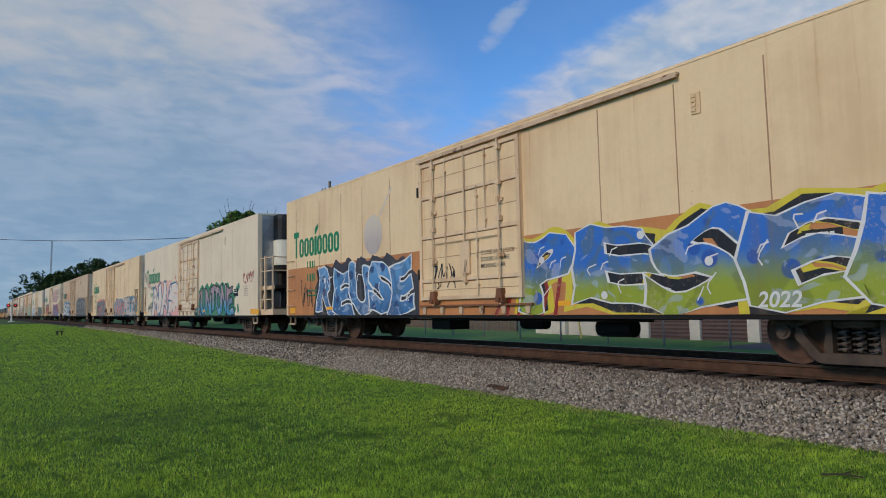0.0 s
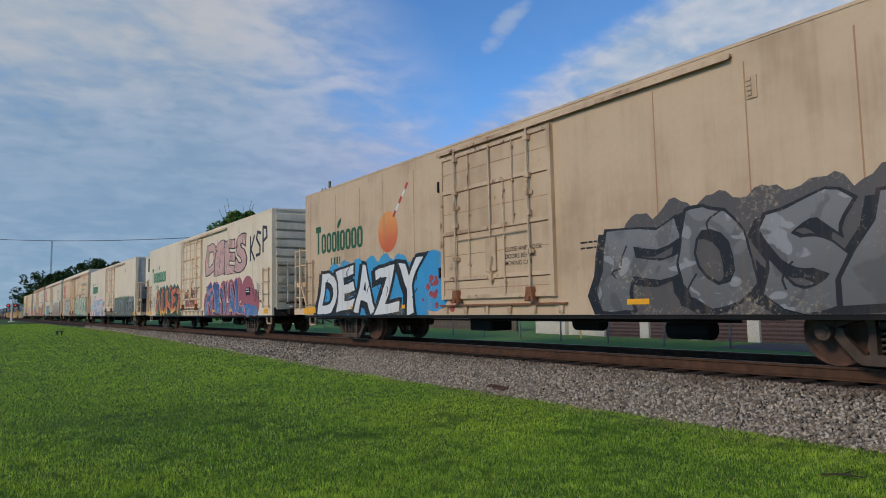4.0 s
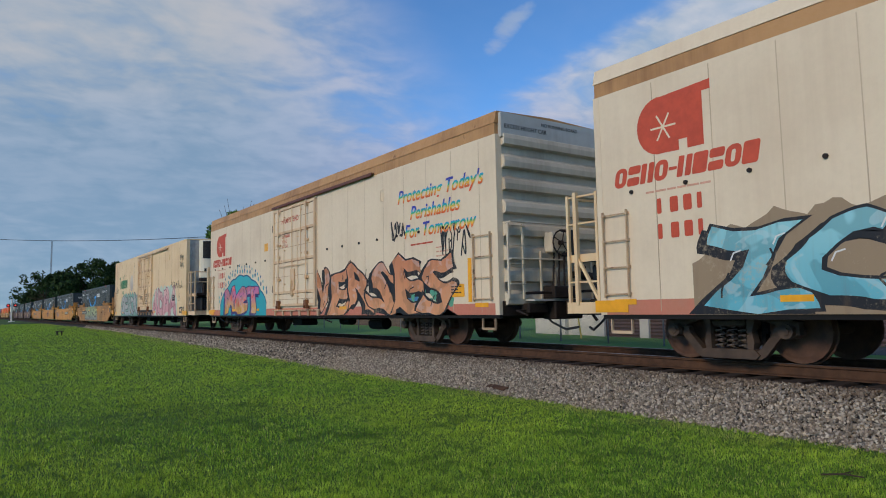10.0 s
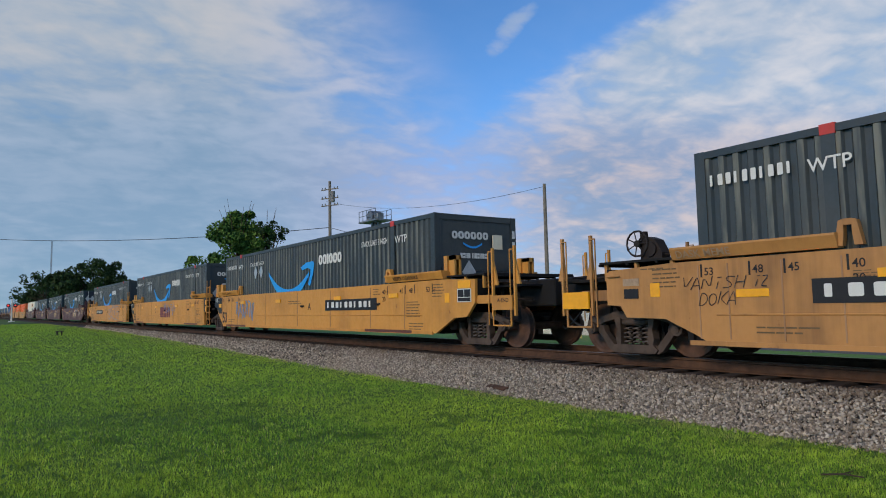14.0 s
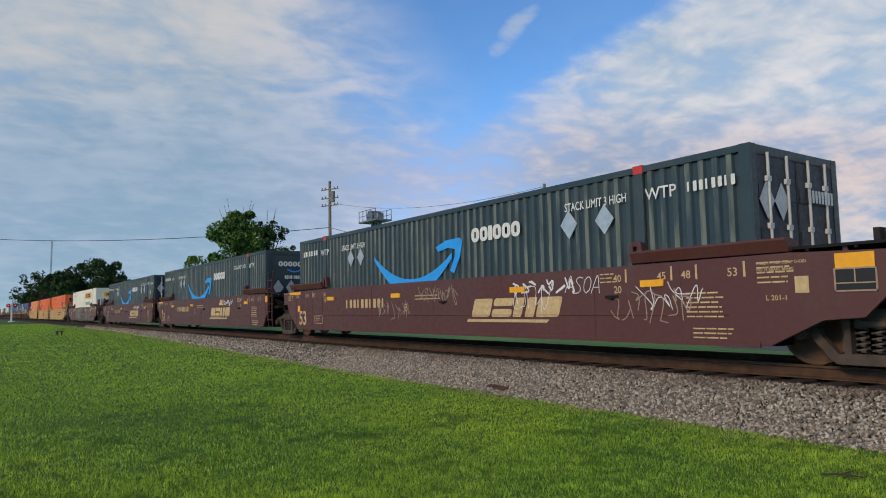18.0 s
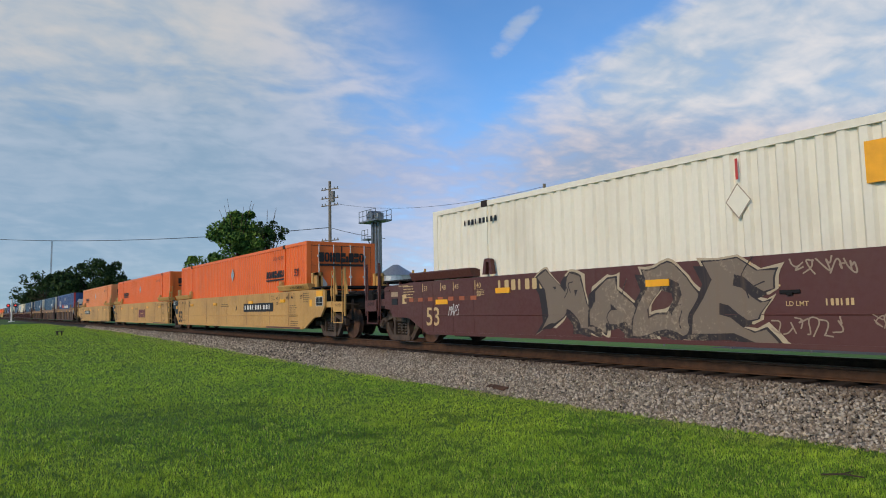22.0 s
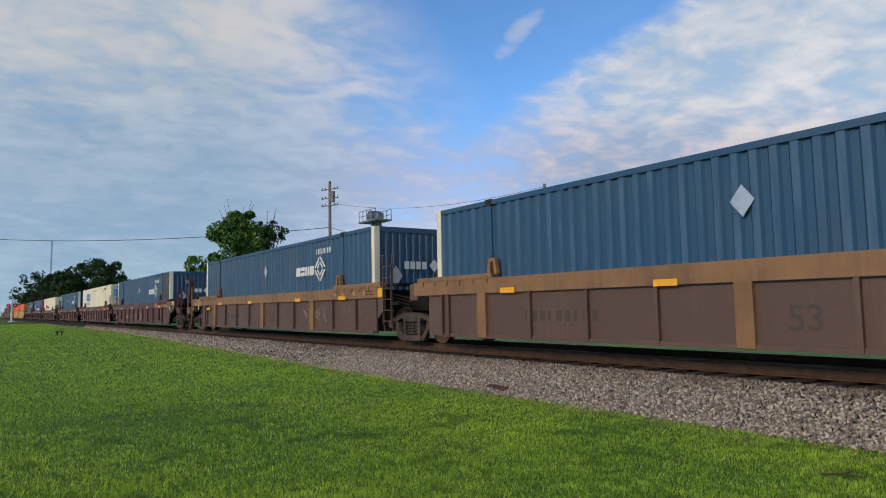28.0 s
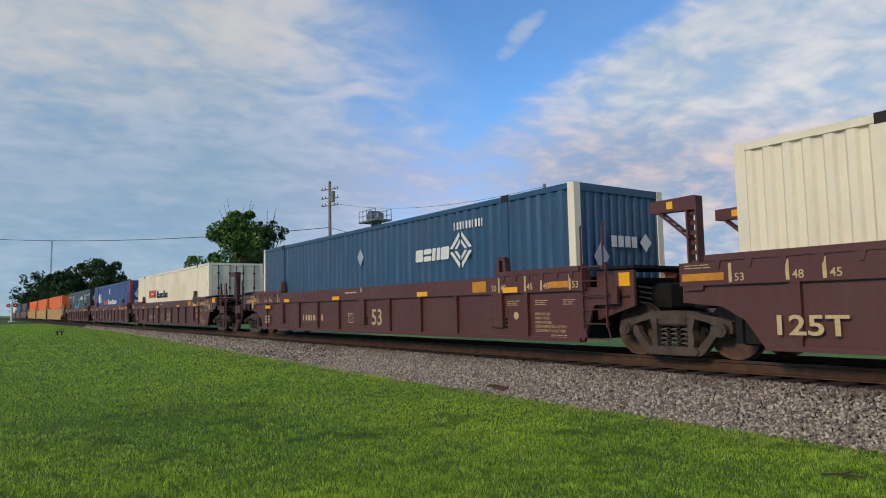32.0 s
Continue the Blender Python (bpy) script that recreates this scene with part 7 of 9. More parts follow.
for k, (px, pz) in enumerate(((-7.6, 1.75), (-6.1, 1.05), (-5.3, 2.0), (-4.1, 1.5))):
    part("sprayed_dot", dot_round, CHALK, r1, at=pose(px, -1.6245 - 0.0002 * k, pz) @ Matrix.Diagonal((0.07, 1, 0.07, 1)))
ribbon_bm = bmesh.new()
for k in range(6):
    px = -9.0 + 0.34 * k
    ribbon(ribbon_bm, [(px, SILL + 0.02), (px + 0.15, 1.0 + 0.2 * (k % 3)), (px + 0.05, 1.5 + 0.15 * (k % 2))], 0.09, -1.6025 - 0.0003 * k)
part("sprayed_sweep", ribbon_bm, can("crimson_spray", K(140, 40, 34)), r1)
scribble(r1, -11.2, 1.3, 1.0, 0.6, INK, 3, y=-1.663)
lettering(r1, "2022", -3.4, 0.82, 0.30, CHALK, -1.628, slant=0.2, name="scrawl", bold=0.02)
scribble(r1, -18.9, 1.0, 0.9, 0.9, INK, 18, thick=0.03)

r2 = reefer(-24.62, CREAM, "white refrigerator car with a cooling unit and graffiti", "flat", front_deck=True, end_mat=END_GREY)
juice_marks(r2, -19.36, wide=3.4, door=-11.6, loads=("186700", "99300"))
graffiti(r2, -17.5, -11.9, SILL, 2.42, "NAS", can("pink_bubble", K(222, 208, 192), K(216, 194, 180), spot=K(160, 138, 132)), can("denim", K(64, 108, 140)), can("rose_cloud", K(228, 176, 160), K(224, 160, 150)), 21, fat=0.075, line=0.14, wild=0.07)
dots(r2, -17.7, -12.0, 2.3, 2.75, 16, can("orange_mist", K(206, 132, 92)), 23, -1.6045, (0.05, 0.12))
graffiti(r2, -8.3, -2.9, SILL, 2.0, "KUNTONE", can("teal_piece", K(168, 140, 140), K(60, 146, 180), 1.0, 1.7), INK, can("green_cloud", K(52, 130, 92), K(50, 134, 104)), 22, line=0.06, fat=0.035)
dots(r2, -2.75, -2.15, 0.85, 2.1, 9, can("green_cloud", K(60, 140, 100)), 4, r=(0.08, 0.16))
scribble(r2, -19.95, 2.7, 0.6, 0.7, INK, 71, thick=0.02)
scribble(r2, -19.0, 2.3, 0.7, 0.5, can("red_tag", K(160, 60, 60)), 72, thick=0.025)
scribble(r2, -18.9, 0.9, 0.9, 0.5, INK, 73, thick=0.02)
scribble(r2, -1.6, 2.0, 1.2, 0.4, can("red_tag", K(160, 60, 60)), 5, thick=0.035, strokes=7)

r3 = reefer(-46.4, CREAM_STAINED, "cream refrigerator car with ribbed ends and pastel graffiti", "flat", rear_deck=True, shift=-0.9)
juice_marks(r3, -19.35, wide=3.2, door=-12.4)
graffiti(r3, -17.2, -12.5, SILL, 1.95, "STEM", can("grey_piece", K(140, 138, 134), K(116, 118, 118)), INK, can("coral_cloud", K(210, 120, 112)), 31, fat=0.042, line=0.05, shadow=INK)
graffiti(r3, -8.7, -5.0, SILL, 1.85, "ARHO", can("salmon_piece", K(214, 140, 126), K(206, 128, 118)), INK, can("pale_sky_cloud", K(116, 160, 176)), 32, fat=0.035, line=0.05)
graffiti(r3, -5.0, -0.6, SILL, 1.90, "PELEY", can("pastel_piece", K(196, 168, 158), K(190, 172, 166)), CHALK, can("sky_cloud", K(60, 132, 168), K(70, 140, 170)), 33, fat=0.035, line=0.03, shadow=INK, rim=INK, outer=INK)
scribble(r3, -1.4, 2.1, 0.9, 0.4, INK, 6)

r4 = reefer(-69.55, TAN_DIRTY, "dirty tan refrigerator car with black and white graffiti", "flat", rear_deck=True, shift=-0.9)
juice_marks(r4, -19.35, wide=3.1, door=-12.4, disc=4.45, faded=False, tone=plain("dull_green_logo_paint", K(40, 92, 62)))
graffiti(r4, -19.0, -13.3, SILL, 2.12, "DEAZY", CHALK, INK, can("aqua_cloud", K(60, 150, 192), K(52, 142, 190)), 41, fat=0.035, line=0.10, wild=0.025, shadow=INK)
part("sprayed_lobe", dot_round, can("aqua_cloud", K(60, 150, 192)), r4, at=pose(-12.85, -1.6022, 1.52) @ Matrix.Diagonal((0.75, 1, 0.72, 1)))
for k in range(6):
    dots(r4, -13.4, -12.0, 0.85, 2.0, 3, can("red_tag", K(160, 60, 60)), 60 + k, -1.6042 - 0.0004 * k, (0.04, 0.09))
graffiti(r4, -7.6, -0.9, SILL, 2.3, "FOSER", can("ash_piece", K(120, 118, 116), K(96, 94, 92)), INK, can("soot_cloud", K(84, 78, 74)), 42, fat=0.042, shadow=INK)

r5 = reefer(-92.68, CREAM, "cream refrigerator car with ribbed ends and large graffiti", "flat", rear_deck=True, shift=-0.9)
juice_marks(r5, -19.37, wide=3.4, door=-12.4, loads=("155500", "100500"))
graffiti(r5, -17.9, -12.6, SILL, 2.2, "NUKET", can("flame_piece", K(200, 92, 54), K(232, 186, 62), 0.85, 1.25), INK, can("leaf_cloud", K(46, 100, 84), K(54, 98, 84)), 51, fat=0.035, line=0.06, wild=0.08, shadow=INK, shine=CHALK)
graffiti(r5, -11.6, -9.3, 1.0, 1.95, "TEA", can("ember_piece", K(206, 110, 60), K(190, 92, 50)), INK, None, 54, y=-1.655, fat=0.034, line=0.05, shadow=INK)
graffiti(r5, -8.05, -2.72, 2.42, 3.98, "DiES", can("mauve_piece", K(204, 158, 142), K(196, 150, 138), 2.4, 3.9), INK, None, 52, fat=0.045, line=0.06, wild=0.015)
graffiti(r5, -8.0, -3.0, SILL, 2.12, "RIVAL", can("navy_piece", K(52, 78, 126), K(74, 118, 162)), can("salmon_edge", K(214, 130, 116)), None, 53, fat=0.035, line=0.06, shadow=INK, wild=0.08)
plum = can("plum_cloud", K(150, 70, 84), K(160, 84, 92))
for px, pz, rr in ((-2.55, 1.46, 0.80), (-1.75, 1.20, 0.52), (-3.6, 1.75, 0.5), (-4.6, 1.72, 0.5), (-5.6, 1.70, 0.5), (-6.6, 1.72, 0.48), (-7.5, 1.45, 0.5), (-8.0, 1.25, 0.52)):
    part("sprayed_dot", dot_round, plum, r5, at=pose(px, -1.6012 - 0.0002 * rr, pz) @ Matrix.Diagonal((rr, 1, rr, 1)))
part("graffiti_cloud", slab(bmesh.new(), [(-8.4, SILL), (-1.4, SILL), (-1.5, 1.2), (-8.3, 1.3)], -1.6010, -1.6), plum, r5)
part("sprayed_sweep", slab(bmesh.new(), [(-3.3, SILL), (-1.35, SILL), (-1.5, 1.02), (-2.0, 1.12), (-2.9, 1.2)], -1.6035, -1.603), can("navy_piece", K(52, 78, 126)), r5)
for k, c in enumerate("KSP"):
    b = bmesh.new()
    for stroke in GLYPHS[c]:
        ribbon(b, [(-2.28 + 0.68 * k + 0.5 * px, 2.85 + 0.12 * k + 0.9 * pz) for px, pz in stroke], 0.12, -1.606)
    part("scrawl", b, INK, r5)
scribble(r5, -2.0, 1.2, 1.3, 0.9, INK, 9)
lettering(r5, "RAPID", -20.0, 1.42, 0.26, INK, slant=0.2, name="scrawl", bold=0.01)
lettering(r5, "2015", -20.0, 1.18, 0.26, INK, slant=0.2, name="scrawl", bold=0.01)
scribble(r5, -19.3, 0.95, 1.2, 1.0, FAINT, 55, thick=0.02, strokes=9)

r6 = reefer(-117.04, CREAM, "white refrigerator car with a silver cooling unit", "flat", front_deck=True, hood="silver", sill_band=True)
juice_marks(r6, -18.7, wide=3.0, door=-11.5)
graffiti(r6, -19.2, -12.7, SILL, 2.1, "HAETS", can("ice_piece", K(196, 210, 210), K(112, 148, 190), 0.75, 1.5), INK, can("blush_cloud", K(230, 196, 186)), 61, fat=0.042, line=0.045, wild=0.05)
part("red_patch", slab(bmesh.new(), [(-13.07, 1.45), (-12.3, 1.5), (-12.16, 1.88), (-13.1, 1.84)], -1.612, -1.606), can("brick_patch", K(176, 120, 112)), r6)
graffiti(r6, -8.4, -0.5, SILL, 1.95, "KUNKMUKET", can("slate_piece", K(150, 152, 148), K(108, 110, 108)), INK, can("moss_cloud", K(100, 116, 66), K(96, 104, 80)), 62, fat=0.034, line=0.05, wild=0.06)

r7 = reefer(-138.85, RUSTY_CREAM, "weathered tan refrigerator car with a slogan and green graffiti", "cryo", rear_deck=True, roof_mat=CREAM)
cryo_marks(r7, "BLACK BUTTE")
graffiti(r7, -18.2, -12.6, SILL, 2.4, "LEON", can("chalk_piece", K(204, 198, 186), K(180, 170, 158)), can("charcoal", K(66, 60, 58)), can("dusty_green_cloud", K(150, 146, 110)), 71, fat=0.050, line=0.05, wild=0.06)
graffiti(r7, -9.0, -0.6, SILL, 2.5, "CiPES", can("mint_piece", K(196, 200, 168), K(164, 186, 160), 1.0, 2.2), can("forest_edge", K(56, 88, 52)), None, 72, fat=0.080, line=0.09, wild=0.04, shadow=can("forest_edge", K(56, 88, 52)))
scribble(r7, -9.1, 2.3, 1.1, 0.3, can("plum_tag", K(92, 56, 60)), 74, thick=0.05, strokes=6)
scribble(r7, -6.0, 2.45, 1.0, 0.45, can("plum_tag", K(92, 56, 60)), 75, thick=0.06, strokes=6)

r8 = reefer(-161.45, CREAM, "cream refrigerator car with a slogan and brown graffiti", "cryo", rear_deck=True)
cryo_marks(r8, "ANN ARBOR")
graffiti(r8, -18.1, -12.3, SILL, 2.0, "ZONK", can("cyan_piece", K(150, 204, 208), K(100, 176, 190)), INK, can("brown_cloud", K(150, 128, 100)), 81, fat=0.042, line=0.05, wild=0.05, shadow=INK, shine=CHALK)
graffiti(r8, -8.9, -2.2, SILL, 2.3, "KERSE", can("coffee_piece", K(202, 178, 150), K(160, 128, 100)), can("umber_edge", K(74, 54, 42)), can("pale_blue_cloud", K(150, 186, 192)), 82, fat=0.045, line=0.08, wild=0.09, shine=CHALK)
scribble(r8, -2.1, 1.1, 0.5, 0.4, can("teal_tag", K(40, 100, 120)), 9)

r9 = reefer(-184.3, CREAM, "cream refrigerator car with a slogan and bright graffiti", "cryo", rear_deck=True, shift=-0.35, roof_mat=RUST_BAND)
cryo_marks(r9, "HAMPSTEAD", 0.65)
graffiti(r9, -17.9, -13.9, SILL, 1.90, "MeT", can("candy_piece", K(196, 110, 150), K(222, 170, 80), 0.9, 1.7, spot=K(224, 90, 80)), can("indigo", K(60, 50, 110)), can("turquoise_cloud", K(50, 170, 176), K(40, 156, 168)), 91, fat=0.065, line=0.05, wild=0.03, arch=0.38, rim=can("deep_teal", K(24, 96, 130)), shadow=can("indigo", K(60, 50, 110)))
graffiti(r9, -9.0, -1.6, SILL, 2.1, "VERSES", can("rust_piece", K(196, 124, 84), K(214, 150, 104)), INK, None, 92, fat=0.034, line=0.06, wild=0.10, shadow=INK)
dots(r9, -3.3, -1.5, 0.9, 1.28, 34, can("scale_green", K(84, 160, 130)), 93, r=(0.05, 0.1))
part("graffiti_cloud", slab(bmesh.new(), [(-4.6, SILL), (-1.4, SILL), (-2.2, 1.0), (-3.2, 1.3), (-4.4, 1.2)], -1.6012, -1.6), can("scale_blue", K(74, 124, 170)), r9)
scribble(r9, -4.2, 2.6, 0.7, 0.5, INK, 13, thick=0.05)
scribble(r9, -2.0, 2.0, 1.1, 0.8, INK, 14, thick=0.04, strokes=7)

r10 = reefer(-208.62, CREAM_STAINED, "cream refrigerator car with a silver cooling unit and pink graffiti", "flat", front_deck=True, hood="silver", sill_band=True)
juice_marks(r10, -18.34, wide=2.95, door=-11.5, disc=4.45)
lettering(r10, "SARES", -10.9, 1.72, 0.32, INK, -1.662, slant=0.3, name="scrawl", bold=0.01)
lettering(r10, "SLEPT!", -9.35, 1.42, 0.30, INK, -1.662, slant=0.2, name="scrawl", bold=0.025)
graffiti(r10, -17.4, -11.9, SILL, 2.1, "SEUOK", can("silver_piece", K(184, 178, 170), K(160, 172, 180), 0.8, 1.4), INK, can("sage_cloud", K(120, 164, 146)), 101, fat=0.042, line=0.05, wild=0.07)
graffiti(r10, -7.4, -2.0, SILL, 2.2, "ADBA", can("pink_piece", K(224, 180, 168), K(208, 146, 150), spot=K(178, 104, 124)), can("plum_edge", K(150, 84, 100)), can("pale_mint_cloud", K(190, 204, 184)), 102, fat=0.065, line=0.06, wild=0.06)
scribble(r10, -19.6, 2.2, 1.0, 0.6, INK, 15, thick=0.025)
scribble(r10, -1.2, 3.5, 0.7, 0.4, INK, 16, thick=0.025, strokes=4)
scribble(r10, -1.15, 3.1, 0.8, 0.4, INK, 19, thick=0.025, strokes=4)
scribble(r10, -3.0, 2.1, 2.3, 0.42, INK, 17, thick=0.03, strokes=9)
lettering(r10, "CTU", -1.3, 0.86, 0.42, INK, slant=-0.1, wide=1.1, name="scrawl", bold=0.05)

# ---- yellow and brown well cars
w = well_car(-233.2, YELLOW_OLD, "worn yellow well car with green graffiti", wheel=False, shiny=True, tail_wheel=True)
well_marks(w, BLACKMARK, -CL + 3.49, plate=True, print_block=False)
lettering(w, "53", -1.06, 0.78, 0.34, BLACKMARK, -1.478, name="stencil")
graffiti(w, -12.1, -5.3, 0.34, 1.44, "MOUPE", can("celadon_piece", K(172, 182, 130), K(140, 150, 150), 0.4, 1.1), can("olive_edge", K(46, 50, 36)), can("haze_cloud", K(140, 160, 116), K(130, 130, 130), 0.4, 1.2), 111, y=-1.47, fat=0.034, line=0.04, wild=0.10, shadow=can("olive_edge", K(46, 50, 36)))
for word, x, z, wd, h in (("VANISH", -CL - 0.24, 1.10, 1.05, 0.17), ("IZ", -CL + 0.92, 1.10, 0.22, 0.15), ("DOKA", -CL + 0.05, 0.86, 0.62, 0.18)):
    marker_word(w, word, x, z, wd, h, INK, len(word), -1.485, 0.013, 0.3)
lettering(w, "DASK MEME", 0, 0, 0.17, FINE_PALE, m=pose(-CL - 0.28, -WY - 0.016, 1.585, 114), name="scrawl")
prime_box(-233.2, NAVY)

GROUPS = [
    # first container's front, side, small joints
    ((-256.5, -275.65, -294.78), YELLOW, "yellow articulated well car unit", "plain", BLACKMARK, True, NAVY),
    ((-317.95, -337.35, -356.25), MINERAL, "brown articulated well car unit", "plain", CREAMMARK, False, GREENISH),
]
for fronts, mat, label, style, tone, plate, box_mat in GROUPS:
    for i, xf in enumerate(fronts):
        car = well_car(xf, mat, label, style, lead=i == 0, tail=i == 2, front_truck=i == 0, wheel=mat is MINERAL and i == 0)
        well_marks(car, tone, (-4.0, None, -11.42)[i] if plate else -11.2, plate=plate and i != 1)
        lettering(car, "53", -CL + (0.14 if plate else 0.34), 0.42, 0.62, tone, -1.478, name="stencil", bold=0.02)
        if not plate and i < 2:
            part("reflector", box(bmesh.new(), -CL - 0.47, -CL + 0.46, -WY - 0.012, -WY + 0.01, 1.40, 1.49), REFLECT, car, "long yellow reflector strip")
            part("reflector", box(bmesh.new(), -CL + 0.24, -CL + 0.41, -WY - 0.012, -WY + 0.01, 0.84, 1.02), REFLECT, car, "small yellow reflector")
            b = bmesh.new()
            ring(b, [(-CL + 1.57, 0.46), (-CL + 2.16, 0.46), (-CL + 2.16, 0.72), (-CL + 1.57, 0.72)], [(-CL + 1.59, 0.48), (-CL + 2.14, 0.48), (-CL + 2.14, 0.70), (-CL + 1.59, 0.70)], -1.478)
            part("stencil_frame", b, CREAMMARK, car, "cream stencilled frame")
            bars(car, -CL + 1.65, 0.68, 0.42, 0.16, 3, CREAMMARK, -1.479, 31)
        lettering(car, "125 T", -CL - 0.62, 1.22, 0.20, tone, -1.478, name="stencil") if not plate else None
        if plate:
            lettering(car, "A" if i == 0 else "C" if i == 1 else "B", -7.05 if i == 0 else -9.9, 0.90, 0.32, tone, -1.478, name="stencil")
            lettering(car, "REEFER CLEARANCE", 0, 0, 0.13, tone, m=pose(-1.65, -WY - 0.012, 1.60, 114), name="stencil")
            if i == 1:
                wordmark(car, -8.6, -6.2, 0.62, 0.55, "AAA", plain("maroon_logo_paint", K(120, 60, 60)), -1.478)
            for x0 in (-3.2, -CL + 0.7):
                part("red_warning_strip", box(bmesh.new(), x0, x0 + 2.4, -1.496, -1.488, 0.275, 0.345), DARK_RAIL, car, "dark red warning strip")
            lettering(car, "REEFER CLEARANCE", 0, 0, 0.13, tone, m=pose(-CL + 0.15, -WY - 0.012, 1.60, 114), name="stencil")
        else:
            wordmark(car, -6.45, -3.75, 0.68, 0.38, "AAAA", CREAMMARK, -1.478, slant=0.35)
            part("logo_bar", slab(bmesh.new(), [(-6.6, 0.57), (-4.1, 0.57), (-4.02, 0.63), (-6.55, 0.63)], -1.480, -1.474), CREAMMARK, car)
            lettering(car, "BCA"[i], -9.2, 0.82, 0.26, tone, -1.478, name="stencil")
        if not plate and i == 2:
            b = bmesh.new()
            ribbon(b, soften(soften([(-14.3 + 0.9 * k, 0.95 + 0.28 * math.sin(1.9 * k + i)) for k in range(10)])), 0.035, -1.4825)
            part("scrawl", b, UNDER, car)
        if not plate and i == 0:
            marker_word(car, "ASOA", -3.61, 1.12, 0.85, 0.30, CHALK, 9, -1.482, 0.014, 0.25)
            scribble(car, -1.95, 0.75, 1.25, 0.55, CHALK, 181, -1.482, 0.016, 4)
            scribble(car, -5.1, 0.75, 1.2, 0.65, CHALK, 182, -1.482, 0.014, 4)
            lettering(car, "L 201-1", 0.21, 0.91, 0.10, CREAMMARK, -1.478, name="stencil")
            lettering(car, "2 INCH HEAD COMP SHOES", 0.10, 1.40, 0.055, CREAMMARK, -1.478, name="stencil")
            lettering(car, "NO 24 BRAKE BEAMS", 0.10, 1.31, 0.055, CREAMMARK, -1.478, name="stencil")
            for k in range(3):
                scribble(car, -10.5 + 2.0 * k + (4 if k == 2 else 0), 0.6 + 0.35 * (k % 2), 1.6, 0.5, can("chalk", K(150, 130, 110)), 170 + k, -1.482, 0.02, 7)
        if plate and i == 2:
            graffiti(car, -7.2, -2.6, 0.36, 1.48, "OOUO", YELLOW, can("tag_blue", K(70, 120, 170)), None, 133, y=-1.47, fat=0.075, line=0.05, wild=0.07)
        elif not plate or i:
            scribble(car, -5.0 if not plate else -7.6, 1.12 if not plate else 0.75, 1.7 if not plate else 2.6, 0.28 if not plate else 0.7, CHALK if not plate else can("tag_blue", K(90, 130, 170)), 120 + i, -1.482, 0.035, 7)
        else:
            scribble(car, -14.2, 0.5, 2.2, 0.9, can("tag_blue", K(90, 130, 170)), 130, -1.482, 0.05, 6)
        c = prime_box(xf, box_mat, doors=(not plate and i in (0, 2)))
        if not plate and i == 2:
            lettering(c, "53'", -1.2, 1.72, 0.36, WHITEMARK, CY, name="stencil")

car = well_car(-379.4, MINERAL, "brown well car with chalky graffiti", "plain", wheel=True, back=0.38)
well_marks(car, CREAMMARK, back=0.38)
number_bars(car, -13.55, 1.22, 1.65, 0.21, 8, CREAMMARK, -1.479)
number_bars(car, -8.6, 1.36, 0.6, 0.10, 8, CREAMMARK, -1.479)
lettering(car, "LD LMT", -7.57, 0.83, 0.09, CREAMMARK, -1.478, name="stencil")
number_bars(car, -7.05, 0.83, 0.36, 0.09, 6, CREAMMARK, -1.479)
marker_word(car, "MAPS", -15.35, 0.70, 0.42, 0.24, CHALK, 5, -1.482, 0.012, 0.25)
scribble(car, -7.46, 1.20, 0.85, 0.28, can("chalk", K(150, 130, 110)), 171, -1.482, 0.022, 5)
scribble(car, -7.76, 0.44, 0.95, 0.24, can("chalk", K(150, 130, 110)), 172, -1.482, 0.02, 6)
scribble(car, -6.5, 0.55, 0.35, 0.18, can("chalk", K(150, 130, 110)), 173, -1.482, 0.014, 3)
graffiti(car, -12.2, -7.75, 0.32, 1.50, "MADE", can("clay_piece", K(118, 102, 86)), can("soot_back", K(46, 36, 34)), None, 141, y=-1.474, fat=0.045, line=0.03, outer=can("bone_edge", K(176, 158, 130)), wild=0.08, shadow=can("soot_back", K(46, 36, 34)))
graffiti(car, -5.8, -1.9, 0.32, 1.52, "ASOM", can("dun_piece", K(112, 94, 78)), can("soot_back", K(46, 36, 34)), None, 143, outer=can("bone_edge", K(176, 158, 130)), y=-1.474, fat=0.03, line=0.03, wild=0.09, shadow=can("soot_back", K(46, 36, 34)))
scribble(car, -1.3, 1.15, 0.9, 0.4, CHALK, 162, -1.482, 0.03, 6)
for k in range(14):
    part("reflector", lambda b: box(b, -0.10, 0.10, -WY - 0.009, -WY, -0.045, 0.045), (DARK_RAIL, ORANGE_DULL)[k % 2], car, key="conspic", at=pose(-CL - 0.98 + 0.21 * k, 0, 1.09))
for k in range(12):
    part("reflector", lambda b: box(b, -0.10, 0.10, -WY - 0.009, -WY, -0.045, 0.045), (ORANGE_DULL, DARK_RAIL)[k % 2], car, "dull red or orange conspicuity strip" if not k else "", key="conspic", at=pose(-1.45 + 0.21 * k, 0, 1.06))
lettering(car, "L 73-4", -1.6, 0.82, 0.14, CREAMMARK, -1.478, name="stencil")
lettering(car, "EMPTY LOAD", 0.2, 0.84, 0.13, CREAMMARK, -1.478, name="stencil")
lettering(car, "53", -CL - 0.12, 0.48, 0.60, CREAMMARK, -1.478, name="stencil")
c = container(-379.4, WHITE, "white corrugated container with a yellow name panel", pitch=0.27)
part("name_panel", box(bmesh.new(), -6.54, -2.93, CY - 0.008, CY, 2.04, 2.57), REFLECT, c, "yellow name panel")
wordmark(c, -6.1, -3.3, 2.14, 0.33, "A A AAAA", BLACKMARK, CY - 0.012)
